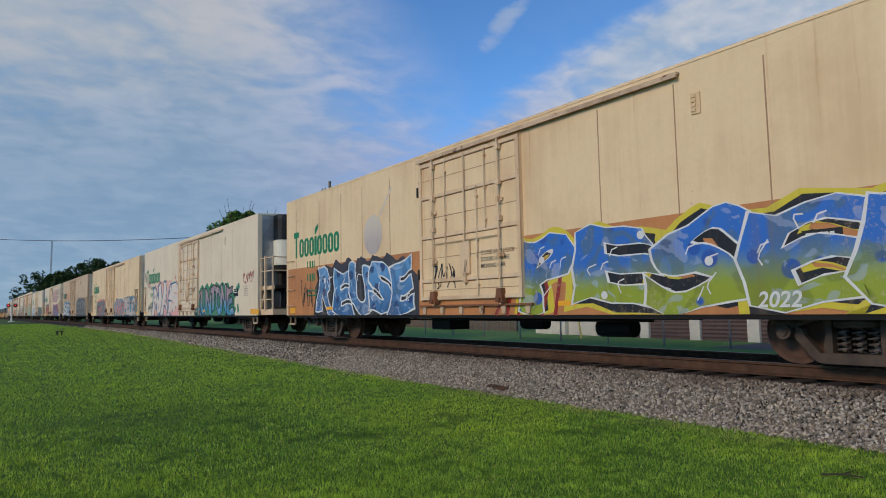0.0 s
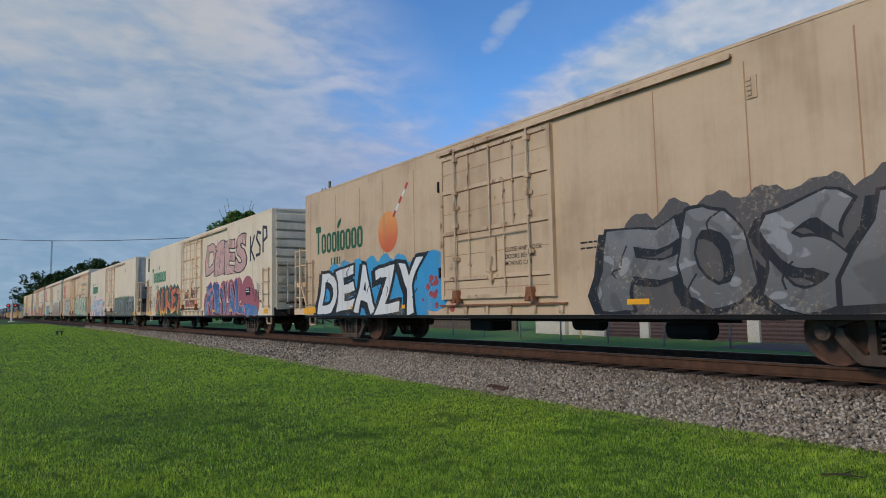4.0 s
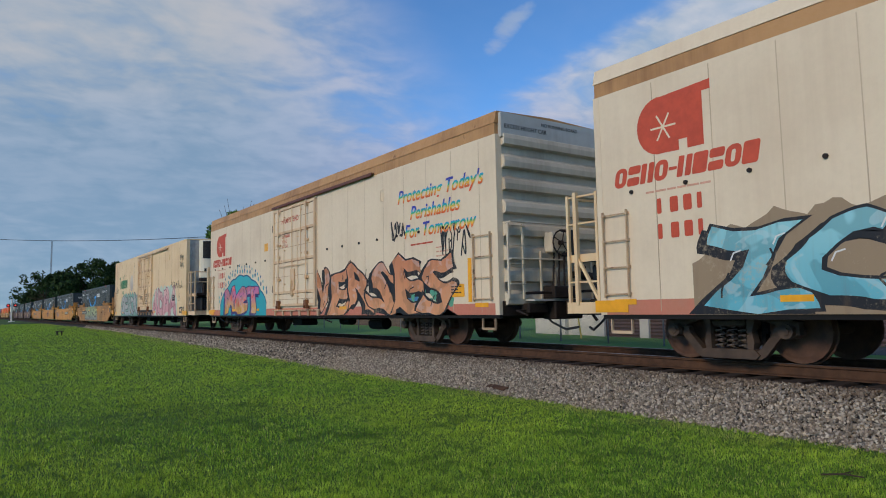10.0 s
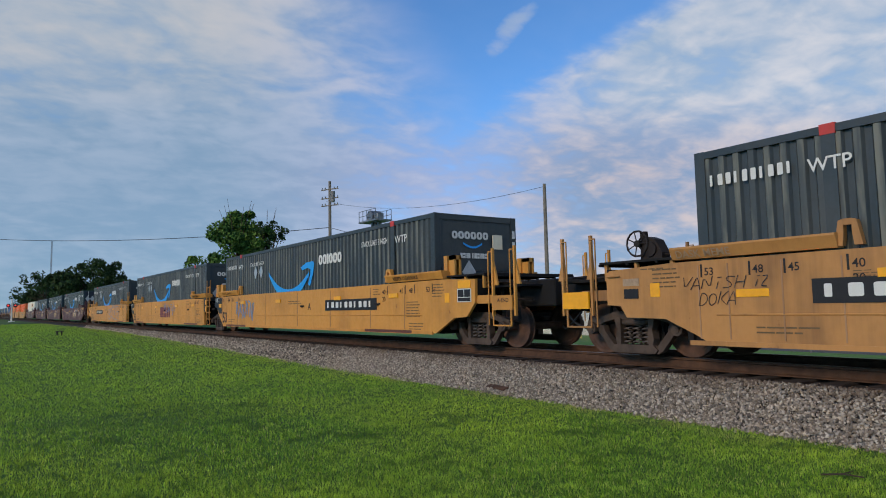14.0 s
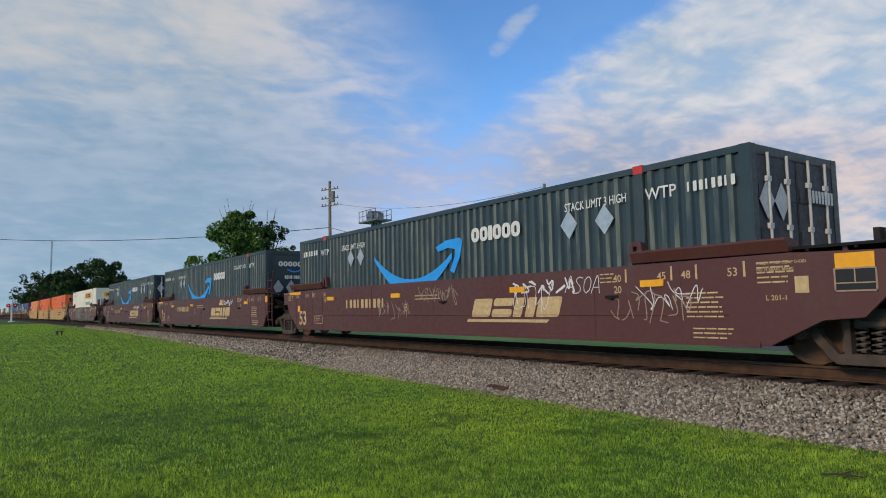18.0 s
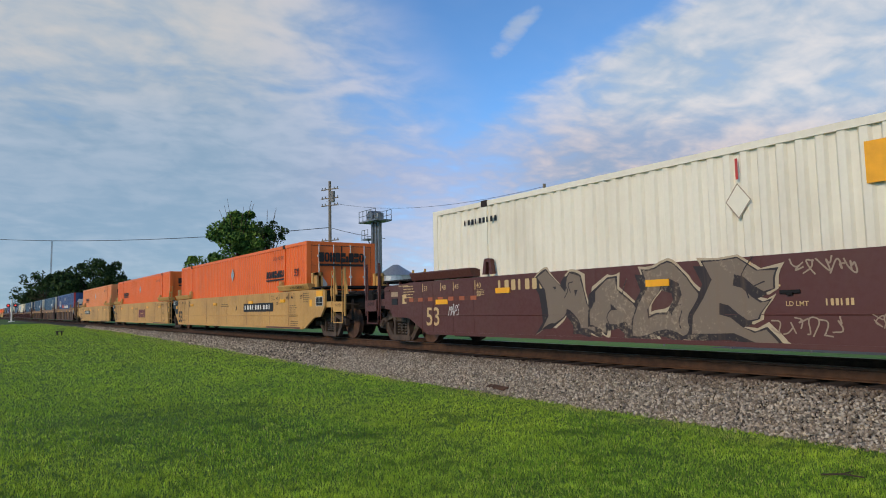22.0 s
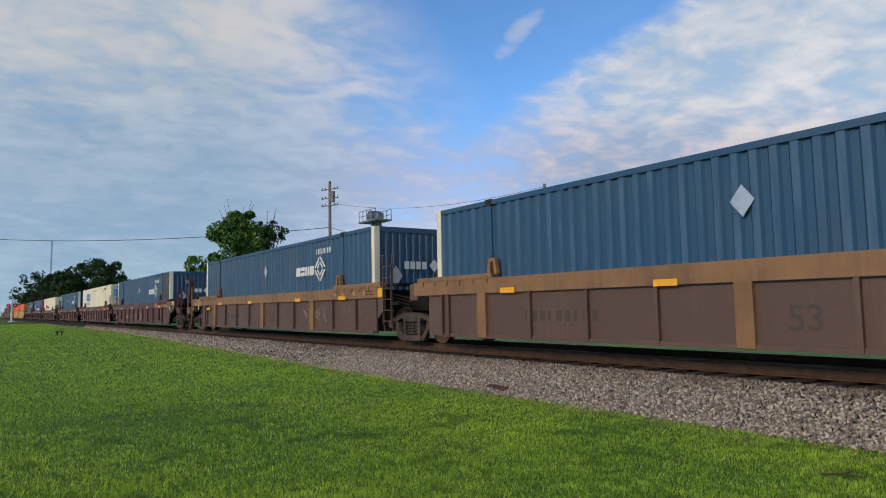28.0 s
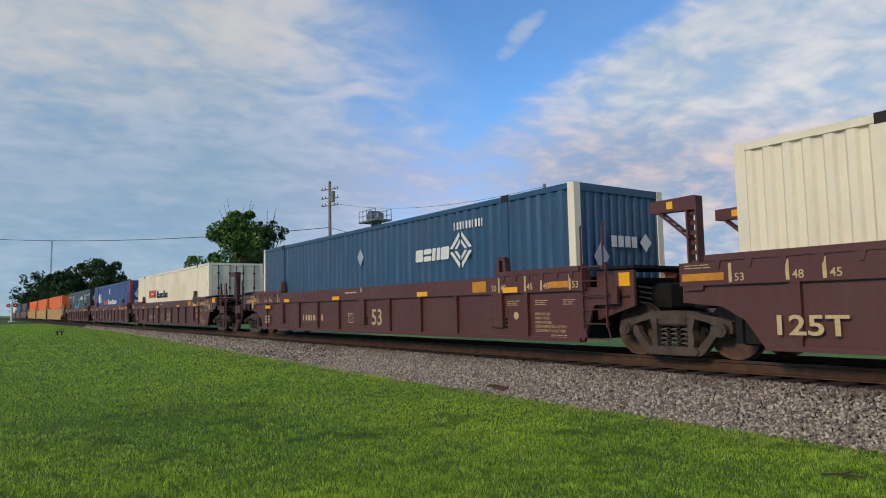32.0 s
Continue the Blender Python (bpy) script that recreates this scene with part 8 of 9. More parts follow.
lettering(c, "Intermodal", -6.34, 1.46, 0.58, GREENMARK, CY, wide=1.08)
part("placard_holder", slab(bmesh.new(), [(-8.44, 2.06), (-8.26, 1.82), (-8.08, 2.06), (-8.26, 2.30)], CY - 0.004, CY), WHITE, c, "pale diamond placard holder")
b = bmesh.new()
ring(b, [(-8.46, 2.06), (-8.26, 1.79), (-8.06, 2.06), (-8.26, 2.33)], [(-8.44, 2.06), (-8.26, 1.82), (-8.08, 2.06), (-8.26, 2.30)], CY - 0.006)
part("placard_edge", b, FAINT, c)
part("red_stripe", box(bmesh.new(), -8.28, -8.24, CY - 0.004, CY, 2.38, 2.69), RED, c)
number_bars(c, -14.9, 2.42, 1.2, 0.12, 9, BLACKMARK, CY)
part("name_panel", box(bmesh.new(), 0.0, 0.012, -0.62, 0.42, 2.12, 2.50), REFLECT, c)
b = bmesh.new()
for i in range(6):
    y0 = -0.45 + i * 0.12
    b.faces.new([b.verts.new((0.016, yy, zz)) for yy, zz in ((y0, 2.24), (y0 + 0.09, 2.24), (y0 + 0.09, 2.40), (y0, 2.40))])
part("logo_shape", b, BLACKMARK, c)
diamond(c, -0.75, 1.15, 0.30, front=True)

for i, xf in enumerate((-403.05, -421.72, -440.95)):
    car = well_car(xf, SAND, "sand-yellow articulated well car unit", "plain", lead=i == 0, tail=i == 2, front_truck=i == 0, wheel=i == 2)
    well_marks(car, BLACKMARK, (-4.0, None, -11.42)[i], plate=i != 1)
    lettering(car, "53", -CL + 0.22, 0.40, 0.76, BLACKMARK, -1.478, name="stencil", bold=0.03)
    lettering(car, "ACB"[i], -6.75 if i == 0 else -9.4, 0.90, 0.32, BLACKMARK, -1.478, name="stencil")
    if i == 2:
        lettering(car, "REEFER CLEARANCE", 0, 0, 0.13, BLACKMARK, m=pose(-CL + 0.05, -WY - 0.012, 1.60, 114), name="stencil")
    if i == 0:
        lettering(car, "REEFER CLEARANCE", 0, 0, 0.13, BLACKMARK, m=pose(-0.95, -WY - 0.012, 1.60, 114), name="stencil")
    part("red_warning_strip", box(bmesh.new(), -3.2, -0.1, -1.496, -1.488, 0.275, 0.325), MINERAL, car)
    if i == 1:
        wordmark(car, -7.5, -5.6, 0.60, 0.50, "AAA", plain("maroon_logo_paint", K(110, 50, 60)), -1.478)
    c = container(xf, ORANGE if i < 2 else ORANGE_PALE, "orange corrugated container with a black name" if i < 2 else "faded pale orange corrugated container", doors=i == 0, pitch=0.235)
    lx = -3.71 if i == 0 else -13.75
    wordmark(c, lx, lx + 1.75, 1.78, 0.25, "AOAAAIAAO", BLACKMARK, CY, slant=0.15)
    part("logo_bar", slab(bmesh.new(), [(lx, 1.67), (lx + 1.75, 1.67), (lx + 1.75, 1.73), (lx, 1.73)], CY - 0.002, CY), BLACKMARK, c)
    lettering(c, "STACK 3 HIGH ONLY", -2.99 if i == 0 else -3.41, 2.42, 0.17, BLACKMARK, CY, name="stencil").scale.x *= 0.62
    if i == 2:
        lettering(c, "53'", -CL + 2.15, 1.80, 0.36, BLACKMARK, CY, name="stencil")
    if i == 0:
        lettering(c, "53'", -1.05, 1.76, 0.36, BLACKMARK, CY, name="stencil")
    diamond(c, -7.7 if i == 0 else -8.04, 2.12, 0.27)
    wordmark(c, -0.88, 0.84, 2.20, 0.32, "AOAAAIAAO", BLACKMARK, 0.0, m=pose(0.05, 0, 0, 0, 0, 90))
    b = bmesh.new()
    b.faces.new([b.verts.new((0.048, yy, zz)) for yy, zz in ((-0.85, 2.06), (0.8, 2.06), (0.8, 2.14), (-0.85, 2.14))])
    part("logo_shape", b, BLACKMARK, c)
    diamond(c, -0.75, 1.45, 0.28, front=True)

# ---- ribbed well cars
DULLMARK = plain("worn_dark_lettering", K(74, 62, 56), 0.7, 0, 0.25, 20, 0)


def blue_box(xf, doors=False):
    c = container(xf, BLUE, "blue corrugated container with white corner posts", post=IVORY, pitch=0.30, doors=doors, smooth_end=not doors)
    wordmark(c, -5.47, -4.0, 1.72, 0.30, "AAAA", WHITEMARK, CY, slant=0.1)
    b = bmesh.new()
    for r0, r1 in ((0.42, 0.31), (0.24, 0.15)):
        for q in range(4):
            a0, a1 = radians(90 * q + 6), radians(90 * q + 84)
            cx, cz = -3.55, 1.90
            sheet(b, [(cx + r0 * math.cos(a0), cz + r0 * math.sin(a0)), (cx + r0 * math.cos(a1), cz + r0 * math.sin(a1)), (cx + r1 * math.cos(a1), cz + r1 * math.sin(a1)), (cx + r1 * math.cos(a0), cz + r1 * math.sin(a0))], CY)
    part("logo_shape", b, WHITEMARK, c, "white broken diamond emblem")
    number_bars(c, -3.8, 2.36, 1.14, 0.18, 10, WHITEMARK, CY)
    diamond(c, -8.35, 2.06, 0.24)
    b = bmesh.new()
    for k in range(4):
        y0 = -0.35 + k * 0.2
        b.faces.new([b.verts.new((0.03, yy, zz)) for yy, zz in ((y0, 1.70), (y0 + 0.16, 1.70), (y0 + 0.16, 1.92), (y0, 1.92))])
    b.faces.new([b.verts.new((0.03, yy, zz)) for yy, zz in ((0.5, 1.81), (0.68, 1.62), (0.86, 1.81), (0.68, 2.0))])
    part("logo_shape", b, WHITEMARK, c)
    diamond(c, -0.62, 1.5, 0.30, front=True)
    return c


def royal_box(xf):
    c = container(xf, PACER, "royal blue container with red corner posts", post=RED, doors=True, pitch=0.30)
    wordmark(c, -10.9, -9.1, 1.32, 0.40, "AxxxA", REDMARK, CY)
    wordmark(c, -8.76, -5.1, 1.32, 0.42, "AxxxxAxxxx", WHITEMARK, CY)
    b = bmesh.new()
    n = 20
    sheet(b, [(-13.5 + 0.36 * math.cos(6.283 * i / n), 1.85 + 0.42 * math.sin(6.283 * i / n)) for i in range(n)], CY)
    for k in range(8):
        z = 1.52 + k * 0.09
        sheet(b, [(-13.1, z), (-12.2 - 0.05 * abs(k - 4), z), (-12.2, z + 0.04), (-13.1, z + 0.04)], CY)
    part("logo_shape", b, WHITEMARK, c, "white disc with rays")
    part("label_plate", box(bmesh.new(), -8.45, -8.02, CY - 0.004, CY, 2.15, 2.55), IVORY, c)
    b = bmesh.new()
    for s in (-0.58, 0.58):
        b.faces.new([b.verts.new((0.046, s + yy, 1.95 + zz)) for yy, zz in ((-0.42, 0), (-0.26, -0.26), (0.26, -0.26), (0.42, 0), (0.26, 0.26), (-0.26, 0.26))])
    part("hexagon_mark", b, WHITEMARK, c, "white hexagon on each door")
    part("owner_plate", box(bmesh.new(), 0.03, 0.046, -0.98, -0.45, 1.15, 1.52), WHITEMARK, c)
    return c


for i, xf in enumerate((-464.3, -483.5, -502.7)):
    car = well_car(xf, MINERAL_OLD, "dusty brown ribbed well car unit with yellow top chord", "old", lead=i == 0, tail=i == 2, front_truck=i == 0, wheel=i == 2)
    number_bars(car, -13.0, 0.60, 2.0, 0.20, 9, DULLMARK, -1.402)
    bars(car, -0.3, 1.38, 0.6, 0.16, 2, BLACKMARK, -1.474, 3)
    for k, xx in enumerate((-2.2, -1.7, -1.0, -0.4)):
        lettering(car, ("40", "45", "48", "53")[k], xx, 1.28, 0.16, CREAMMARK, -1.476, name="stencil")
    lettering(car, "53", -7.75, 0.50, 0.50, DULLMARK, -1.402, name="stencil")
    scribble(car, -4.6, 0.5, 1.8, 0.5, can("chalk", K(150, 130, 110)), 150 + i, -1.404, 0.02, 5)
    royal_box(xf) if i == 0 else blue_box(xf, doors=i == 1)


FADED_REFLECT = plain("faded_ochre_reflector", rgb(196, 128, 30), 0.45, 0, 0.2, 6, 0)


def sheet_bm(outline, y):
    bm = bmesh.new()
    sheet(bm, outline, y)
    return bm


def ribbed_unit(xf, i, label="mineral brown ribbed well car unit"):
    car = well_car(xf, MINERAL, label, "ribbed", lead=i == 0, tail=i == 2, front_truck=i == 0, wheel=False)
    lettering(car, "53", -7.58, 0.46, 0.60, CREAMMARK, -1.404, name="stencil")
    lettering(car, "125T" if i == 1 else "53", -CL + (0.36 if i == 1 else 0.66), 0.45, 0.37, CREAMMARK, -1.484, name="stencil", wide=1.3, bold=0.02)
    for t, xx in (("53", -CL - 0.14), ("48", -CL + 0.69), ("45", -CL + 1.17), ("40", -CL + 1.95)) if xf > -580 else ():
        lettering(car, t, xx, 1.20, 0.16, CREAMMARK, -1.478, name="stencil")
        part("stencil_tick", (lambda b: sheet(b, [(-0.025, 0), (0.025, 0), (0.025, 0.28), (-0.025, 0.28)], -1.478)), CREAMMARK, car, key="tick4", at=pose(xx - 0.06, 0, 1.18))
    part("reflector", box(bmesh.new(), -CL - 1.0, -CL - 0.30, -WY - 0.012, -WY, 1.22, 1.33), FADED_REFLECT, car, "faded ochre reflector strip")
    bars(car, -CL - 0.95, 1.46, 0.5, 0.08, 2, CREAMMARK, -1.478, 41)
    number_bars(car, -12.2, 0.55, 1.6, 0.18, 8, CREAMMARK, -1.402)
    for t, xx in (("40", -2.03), ("45", -1.23), ("48", -0.77), ("53", -0.02)):
        lettering(car, t, xx + 0.05, 1.21, 0.17, CREAMMARK, -1.478, name="stencil")
        part("stencil_tick", (lambda b: sheet(b, [(-0.025, 0), (0.025, 0), (0.025, 0.31), (-0.025, 0.31)], -1.478)), CREAMMARK, car, key="tick2", at=pose(xx, 0, 1.175))
    lettering(car, "20", -2.28, 1.21, 0.17, CREAMMARK, -1.478, name="stencil")
    for k, words in enumerate(("SPRG 7OC D5", "SPRG 7 IC D6", "SPRG 5 IC D6A", "CONT SPRG 2 OC SCT SIDE", "CONT SPRG 2 IC SCT SIDE")):
        lettering(car, words, -1.04, 0.71 - 0.08 * k, 0.068, CREAMMARK, -1.404, name="stencil")
    bars(car, -0.62, 0.34, 0.5, 0.07, 2, CREAMMARK, -1.402, 9 + i)
    for xx, wd in ((-1.87, 0.45), (-1.04, 0.42), (-0.28, 0.36)):
        bars(car, xx, 1.00, wd, 0.12, 3, CREAMMARK, -1.402, 7 + i)
    part("consolidated_decal", rod(bmesh.new(), (-1.60, -1.404, 0.70), (-1.60, -1.398, 0.70), 0.075, 14), CREAMMARK, car, "pale round decal")
    b = bmesh.new()
    ring(b, [(-8.95, 0.50), (-8.66, 0.50), (-8.66, 0.78), (-8.95, 0.78)], [(-8.93, 0.52), (-8.68, 0.52), (-8.68, 0.76), (-8.93, 0.76)], -1.402)
    part("plate_box", b, CREAMMARK, car, "stencilled box")
    lettering(car, "PLATE", -8.90, 0.69, 0.055, CREAMMARK, -1.404, name="stencil")
    lettering(car, "H", -8.84, 0.555, 0.10, CREAMMARK, -1.404, name="stencil")
    part("reflector", box(bmesh.new(), -2.92, -2.45, -WY - 0.012, -WY, 1.20, 1.43), FADED_REFLECT, car, "faded ochre reflector plate")
    part("reflector", box(bmesh.new(), -0.55, -0.05, -WY - 0.012, -WY, 1.22, 1.34), FADED_REFLECT, car)
    part("stencil_tick", sheet_bm([(-8.06, 1.36), (-8.00, 1.36), (-8.00, 1.50), (-8.06, 1.50)], -1.478), CREAMMARK, car)
    bars(car, -9.0, 1.38, 0.9, 0.12, 1, CREAMMARK, -1.478, 8)
    if i == 0:
        # tall stand with lightening holes
        for s in (-1, 1):
            b = bmesh.new()
            box(b, 3.0, 3.1, s * 0.95 - 0.12, s * 0.95 + 0.12, 1.4, 2.45)
            box(b, 3.1, 3.22, s * 0.95 - 0.13, s * 0.95 - 0.09, 1.4, 2.45)
            bar(b, (2.5, s * 0.95, 1.4), (3.05, s * 0.95, 2.1), 0.06, 0.06)
            part("end_stand", b, MINERAL, car, "tall brown end stand")
        b = bmesh.new()
        box(b, 2.55, 3.2, -1.1, -0.85, 2.40, 2.58)
        part("stand_arm", b, MINERAL, car)
    if i != 2:
        for s in (-1, 1):
            px = -CL - 1.09
            y0, y1 = min(s * 1.04, s * 0.86), max(s * 1.04, s * 0.86)
            b = bmesh.new()
            # post of two flanges and a web with lightening holes
            box(b, px + 0.07, px + 0.10, y0, y1, 1.50, 2.60)
            box(b, px - 0.10, px - 0.07, y0, y1, 1.50, 2.40)
            for k in range(7):
                z = 1.50 + 0.16 * k
                box(b, px - 0.07, px + 0.07, s * 0.97, s * 0.93, z, z + 0.07)
            part("joint_bracket", b, MINERAL, car, "brown end stand with lightening holes")
            b = bmesh.new()
            slab(b, [(px - 0.78, 2.40), (px + 0.07, 2.38), (px + 0.07, 2.61), (px - 0.78, 2.60)], y0, y1)
            part("stand_arm", b, MINERAL, car)
            b = bmesh.new()
            for dy in (0.0, 0.15):
                bar(b, (px - 0.62, s * (0.88 + dy), 2.40), (px - 0.05, s * (0.88 + dy), 1.92), 0.05, 0.03)
            for k in range(5):
                q = (k + 0.5) / 5
                box(b, px - 0.62 + 0.57 * q - 0.03, px - 0.62 + 0.57 * q + 0.03, s * 0.90, s * 1.02, 2.38 - 0.48 * q, 2.41 - 0.48 * q)
            part("stand_strut", b, MINERAL, car)
            part("bracket_reflector", box(bmesh.new(), px - 0.45, px - 0.33, min(s * 1.045, s * 0.855), max(s * 1.045, s * 0.855), 2.44, 2.56), REFLECT, car)
    return car


for i, xf in enumerate((-525.95, -545.15, -564.65)):
    car = ribbed_unit(xf, i)
    if i != 1:
        c = blue_box(xf)
        if i == 0:
            part("replacement_panel", corrugated_bm(-1.89, -0.17), PATCH, c, "dark grey replacement side panel")
    else:
        c = container(xf - 0.14, IVORY, "ivory corrugated container with a blue name", doors=True, pitch=0.28)
        wordmark(c, -13.6, -11.2, 1.80, 0.66, "OAA", can("faded_blue_logo", K(60, 150, 200), K(40, 130, 190), 1.8, 2.4), CY)
        lettering(c, "INTERMODAL", -13.65, 1.40, 0.34, SKYMARK, CY, wide=1.12, bold=0.01)
        lettering(c, "WARNING HIGH CUBE", -9.1, 2.52, 0.20, FAINT, CY, name="stencil")
        number_bars(c, -4.1, 2.35, 0.45, 0.2, 4, BLACKMARK, CY)
        wordmark(c, -1.10, -0.18, 2.12, 0.40, "OAA", SKYMARK, 0.0, m=pose(0.05, 0, 0, 0, 0, 90))
        wordmark(c, -1.10, -0.18, 1.98, 0.10, "AAAAAAAAAA", SKYMARK, 0.0, m=pose(0.05, 0, 0, 0, 0, 90))
        for k, (x, z) in enumerate(((-3.3, 2.62), (-2.7, 2.64))):
            part("vent", box(bmesh.new(), x - 0.05, x + 0.05, CY - 0.02, CY + 0.02, z - 0.08, z + 0.08, 0.008), GRIMY, c, "small grey vent")

# ---- the far end of the train
for i, xf in enumerate((-588.0, -607.1, -626.2)):
    car = ribbed_unit(xf, i, "dark brown ribbed well car unit far down the train")
    if i == 0:
        c = container(xf, IVORY, "ivory container with a red and black name", doors=True, pitch=0.36)
        wordmark(c, -12.9, -10.9, 1.5, 0.45, "AAA", REDMARK, CY)
        wordmark(c, -10.7, -8.0, 1.45, 0.42, "AxxxxAxx", BLACKMARK, CY)
    elif i == 1:
        royal_box(xf)
    else:
        prime_box(xf, GREENISH, doors=True)
for i, xf in enumerate((-649.6, -668.7, -687.8)):
    well_car(xf, SAND, "sand-yellow well car unit far down the train", "plain", lead=i == 0, tail=i == 2, front_truck=i == 0)
    container(xf, ORANGE, "orange corrugated container far down the train")
for i, (xf, m) in enumerate(((-711.0, NAVY), (-730.0, BLUE), (-749.0, WHITE))):
    well_car(xf, MINERAL_OLD, "brown well car unit at the far end", "plain", lead=i == 0, tail=i == 2, front_truck=i == 0)
    container(xf, m, "corrugated container at the far end of the train")


# ---------------------------------------------------------------- clouds
def cloud_material():
    n = Nodes("evening_cloud")
    m, t = n.mat, n.t
    t.nodes.remove(n.b)
    t.nodes.remove(t.nodes["Material Output"])
    # the layer as a flat sheet seen in perspective
    flat = n.node("ShaderNodeVectorMath")
    flat.operation = "SCALE"
    n.put(flat.inputs[0], n.co)
    n.put(flat.inputs["Scale"], n.math("DIVIDE", 1000.0, n.math("ADD", n.math("MAXIMUM", n.axis(2), 0.0), 1500.0)))
    veil = n.noise(0.0015, 3, 0.5, flat.outputs[0], 0.4)
    row = n.node("ShaderNodeMapping", Vector=flat.outputs[0])
    row.inputs["Rotation"].default_value = (0, 0, radians(20))
    row.inputs["Scale"].default_value = (1.0, 0.8, 1.0)
    puff = n.noise(0.0085, 4, 0.5, row.outputs[0], 0.5)
    wool = n.noise(0.026, 4, 0.5, row.outputs[0], 0.3)
    tex = n.math("ADD", n.math("MULTIPLY", puff, 0.72), n.math("MULTIPLY", wool, 0.28))

    def dot(v):
        q = n.node("ShaderNodeVectorMath")
        q.operation = "DOT_PRODUCT"
        n.put(q.inputs[0], n.co)
        q.inputs[1].default_value = v
        return q.outputs["Value"]

    # bearing across the track (to the right positive) and height over the horizon, both as slopes
    depth = n.math("MAXIMUM", dot((-math.sin(yaw), math.cos(yaw), 0)), 300.0)
    turn = n.math("DIVIDE", dot((math.cos(yaw), math.sin(yaw), 0)), depth)
    rise = n.math("DIVIDE", n.axis(2), depth)
    left = n.ramp(turn, 0.02, -0.38)
    right = n.ramp(turn, 0.04, 0.34)
    top = n.ramp(rise, 0.27, 0.43)
    low = n.ramp(rise, 0.33, 0.19)
    low_right = n.math("MULTIPLY", low, n.ramp(turn, 0.0, 0.25))
    # a tongue of clear sky comes down from above between two banks
    wander = n.math("MULTIPLY", n.math("SUBTRACT", n.math("ADD", n.math("MULTIPLY", puff, 0.5), n.math("MULTIPLY", wool, 0.5)), 0.5), 1.0)
    west = n.math("DIVIDE", n.math("ADD", n.math("SUBTRACT", turn, 0.0), n.math("MULTIPLY", n.math("SUBTRACT", rise, 0.285), 0.62)), 0.16)
    east = n.math("DIVIDE", n.math("SUBTRACT", n.math("ADD", 0.06, n.math("MULTIPLY", n.math("SUBTRACT", rise, 0.272), 1.75)), turn), 0.10)
    inside = n.math("MINIMUM", n.math("ADD", west, wander), n.math("SUBTRACT", east, n.math("MULTIPLY", wander, 1.6)))
    tongue = n.ramp(inside, -0.35, 0.75)
    # thin cover over the middle with gaps of blue, thick cover to both sides and low down
    thick = n.math("ADD", n.math("MULTIPLY", left, 0.30), n.math("ADD", n.math("MULTIPLY", right, 0.34), n.math("MULTIPLY", low, 0.22)))
    cover = n.ramp(n.math("ADD", n.math("ADD", n.math("MULTIPLY", tex, 0.95), n.math("MULTIPLY", veil, 0.35)), thick), 0.40, 1.00, 0.10, 0.97)
    cover = n.math("MULTIPLY", cover, n.math("SUBTRACT", 1.0, n.math("MULTIPLY", tongue, 0.95)))
    # one small bright wisp high in the clear part
    up = n.math("SUBTRACT", rise, 0.428)
    across = n.math("DIVIDE", n.math("SUBTRACT", n.math("SUBTRACT", turn, 0.116), n.math("MULTIPLY", up, 0.75)), 0.017)
    along = n.math("DIVIDE", n.math("ADD", up, n.math("MULTIPLY", n.math("SUBTRACT", puff, 0.5), 0.02)), 0.034)
    spread = n.math("ADD", n.math("MULTIPLY", across, across), n.math("MULTIPLY", along, along))
    spread = n.math("ADD", spread, n.math("MULTIPLY", n.math("SUBTRACT", wool, 0.5), 5.0))
    cover = n.math("MAXIMUM", cover, n.ramp(spread, 2.2, -0.4, 0.0, 0.85))
    # bodies in shade and sunlit rims
    lit = n.ramp(n.math("ADD", tex, n.math("MULTIPLY", n.math("SUBTRACT", veil, 0.5), 0.5)), 0.36, 0.72)
    lit = n.math("MULTIPLY", lit, n.math("SUBTRACT", 1.0, n.math("MULTIPLY", n.math("MULTIPLY", left, low), 0.45)))
    body = n.mix(low, rgb(142, 168, 206), rgb(160, 168, 198))
    body = n.mix(left, body, n.mix(top, rgb(130, 157, 183), rgb(156, 174, 192)))
    body = n.mix(n.math("MULTIPLY", right, n.math("SUBTRACT", 1.0, low)), body, rgb(156, 178, 202))
    body = n.mix(low_right, body, rgb(138, 156, 184))
    rim = n.mix(right, rgb(182, 190, 216), rgb(212, 212, 216))
    rim = n.mix(left, rim, n.mix(top, rgb(164, 180, 200), rgb(192, 193, 196)))
    rim = n.mix(low_right, rim, rgb(210, 192, 186))
    col = n.mix(lit, body, rim)
    e = n.node("ShaderNodeEmission", Color=col, Strength=1.0)
    tr = n.node("ShaderNodeBsdfTransparent")
    mix = t.nodes.new("ShaderNodeMixShader")
    way = n.node("ShaderNodeVectorMath", )
    way.operation = "DOT_PRODUCT"
    n.put(way.inputs[0], n.co)
    way.inputs[1].default_value = SUN_FROM
    clear = n.ramp(way.outputs["Value"], 1750, 900)
    n.put(mix.inputs[0], n.math("MULTIPLY", n.math("MULTIPLY", cover, clear), 0.95))
    t.links.new(tr.outputs[0], mix.inputs[1])
    t.links.new(e.outputs[0], mix.inputs[2])
    t.links.new(mix.outputs[0], t.nodes.new("ShaderNodeOutputMaterial").inputs[0])
    return m


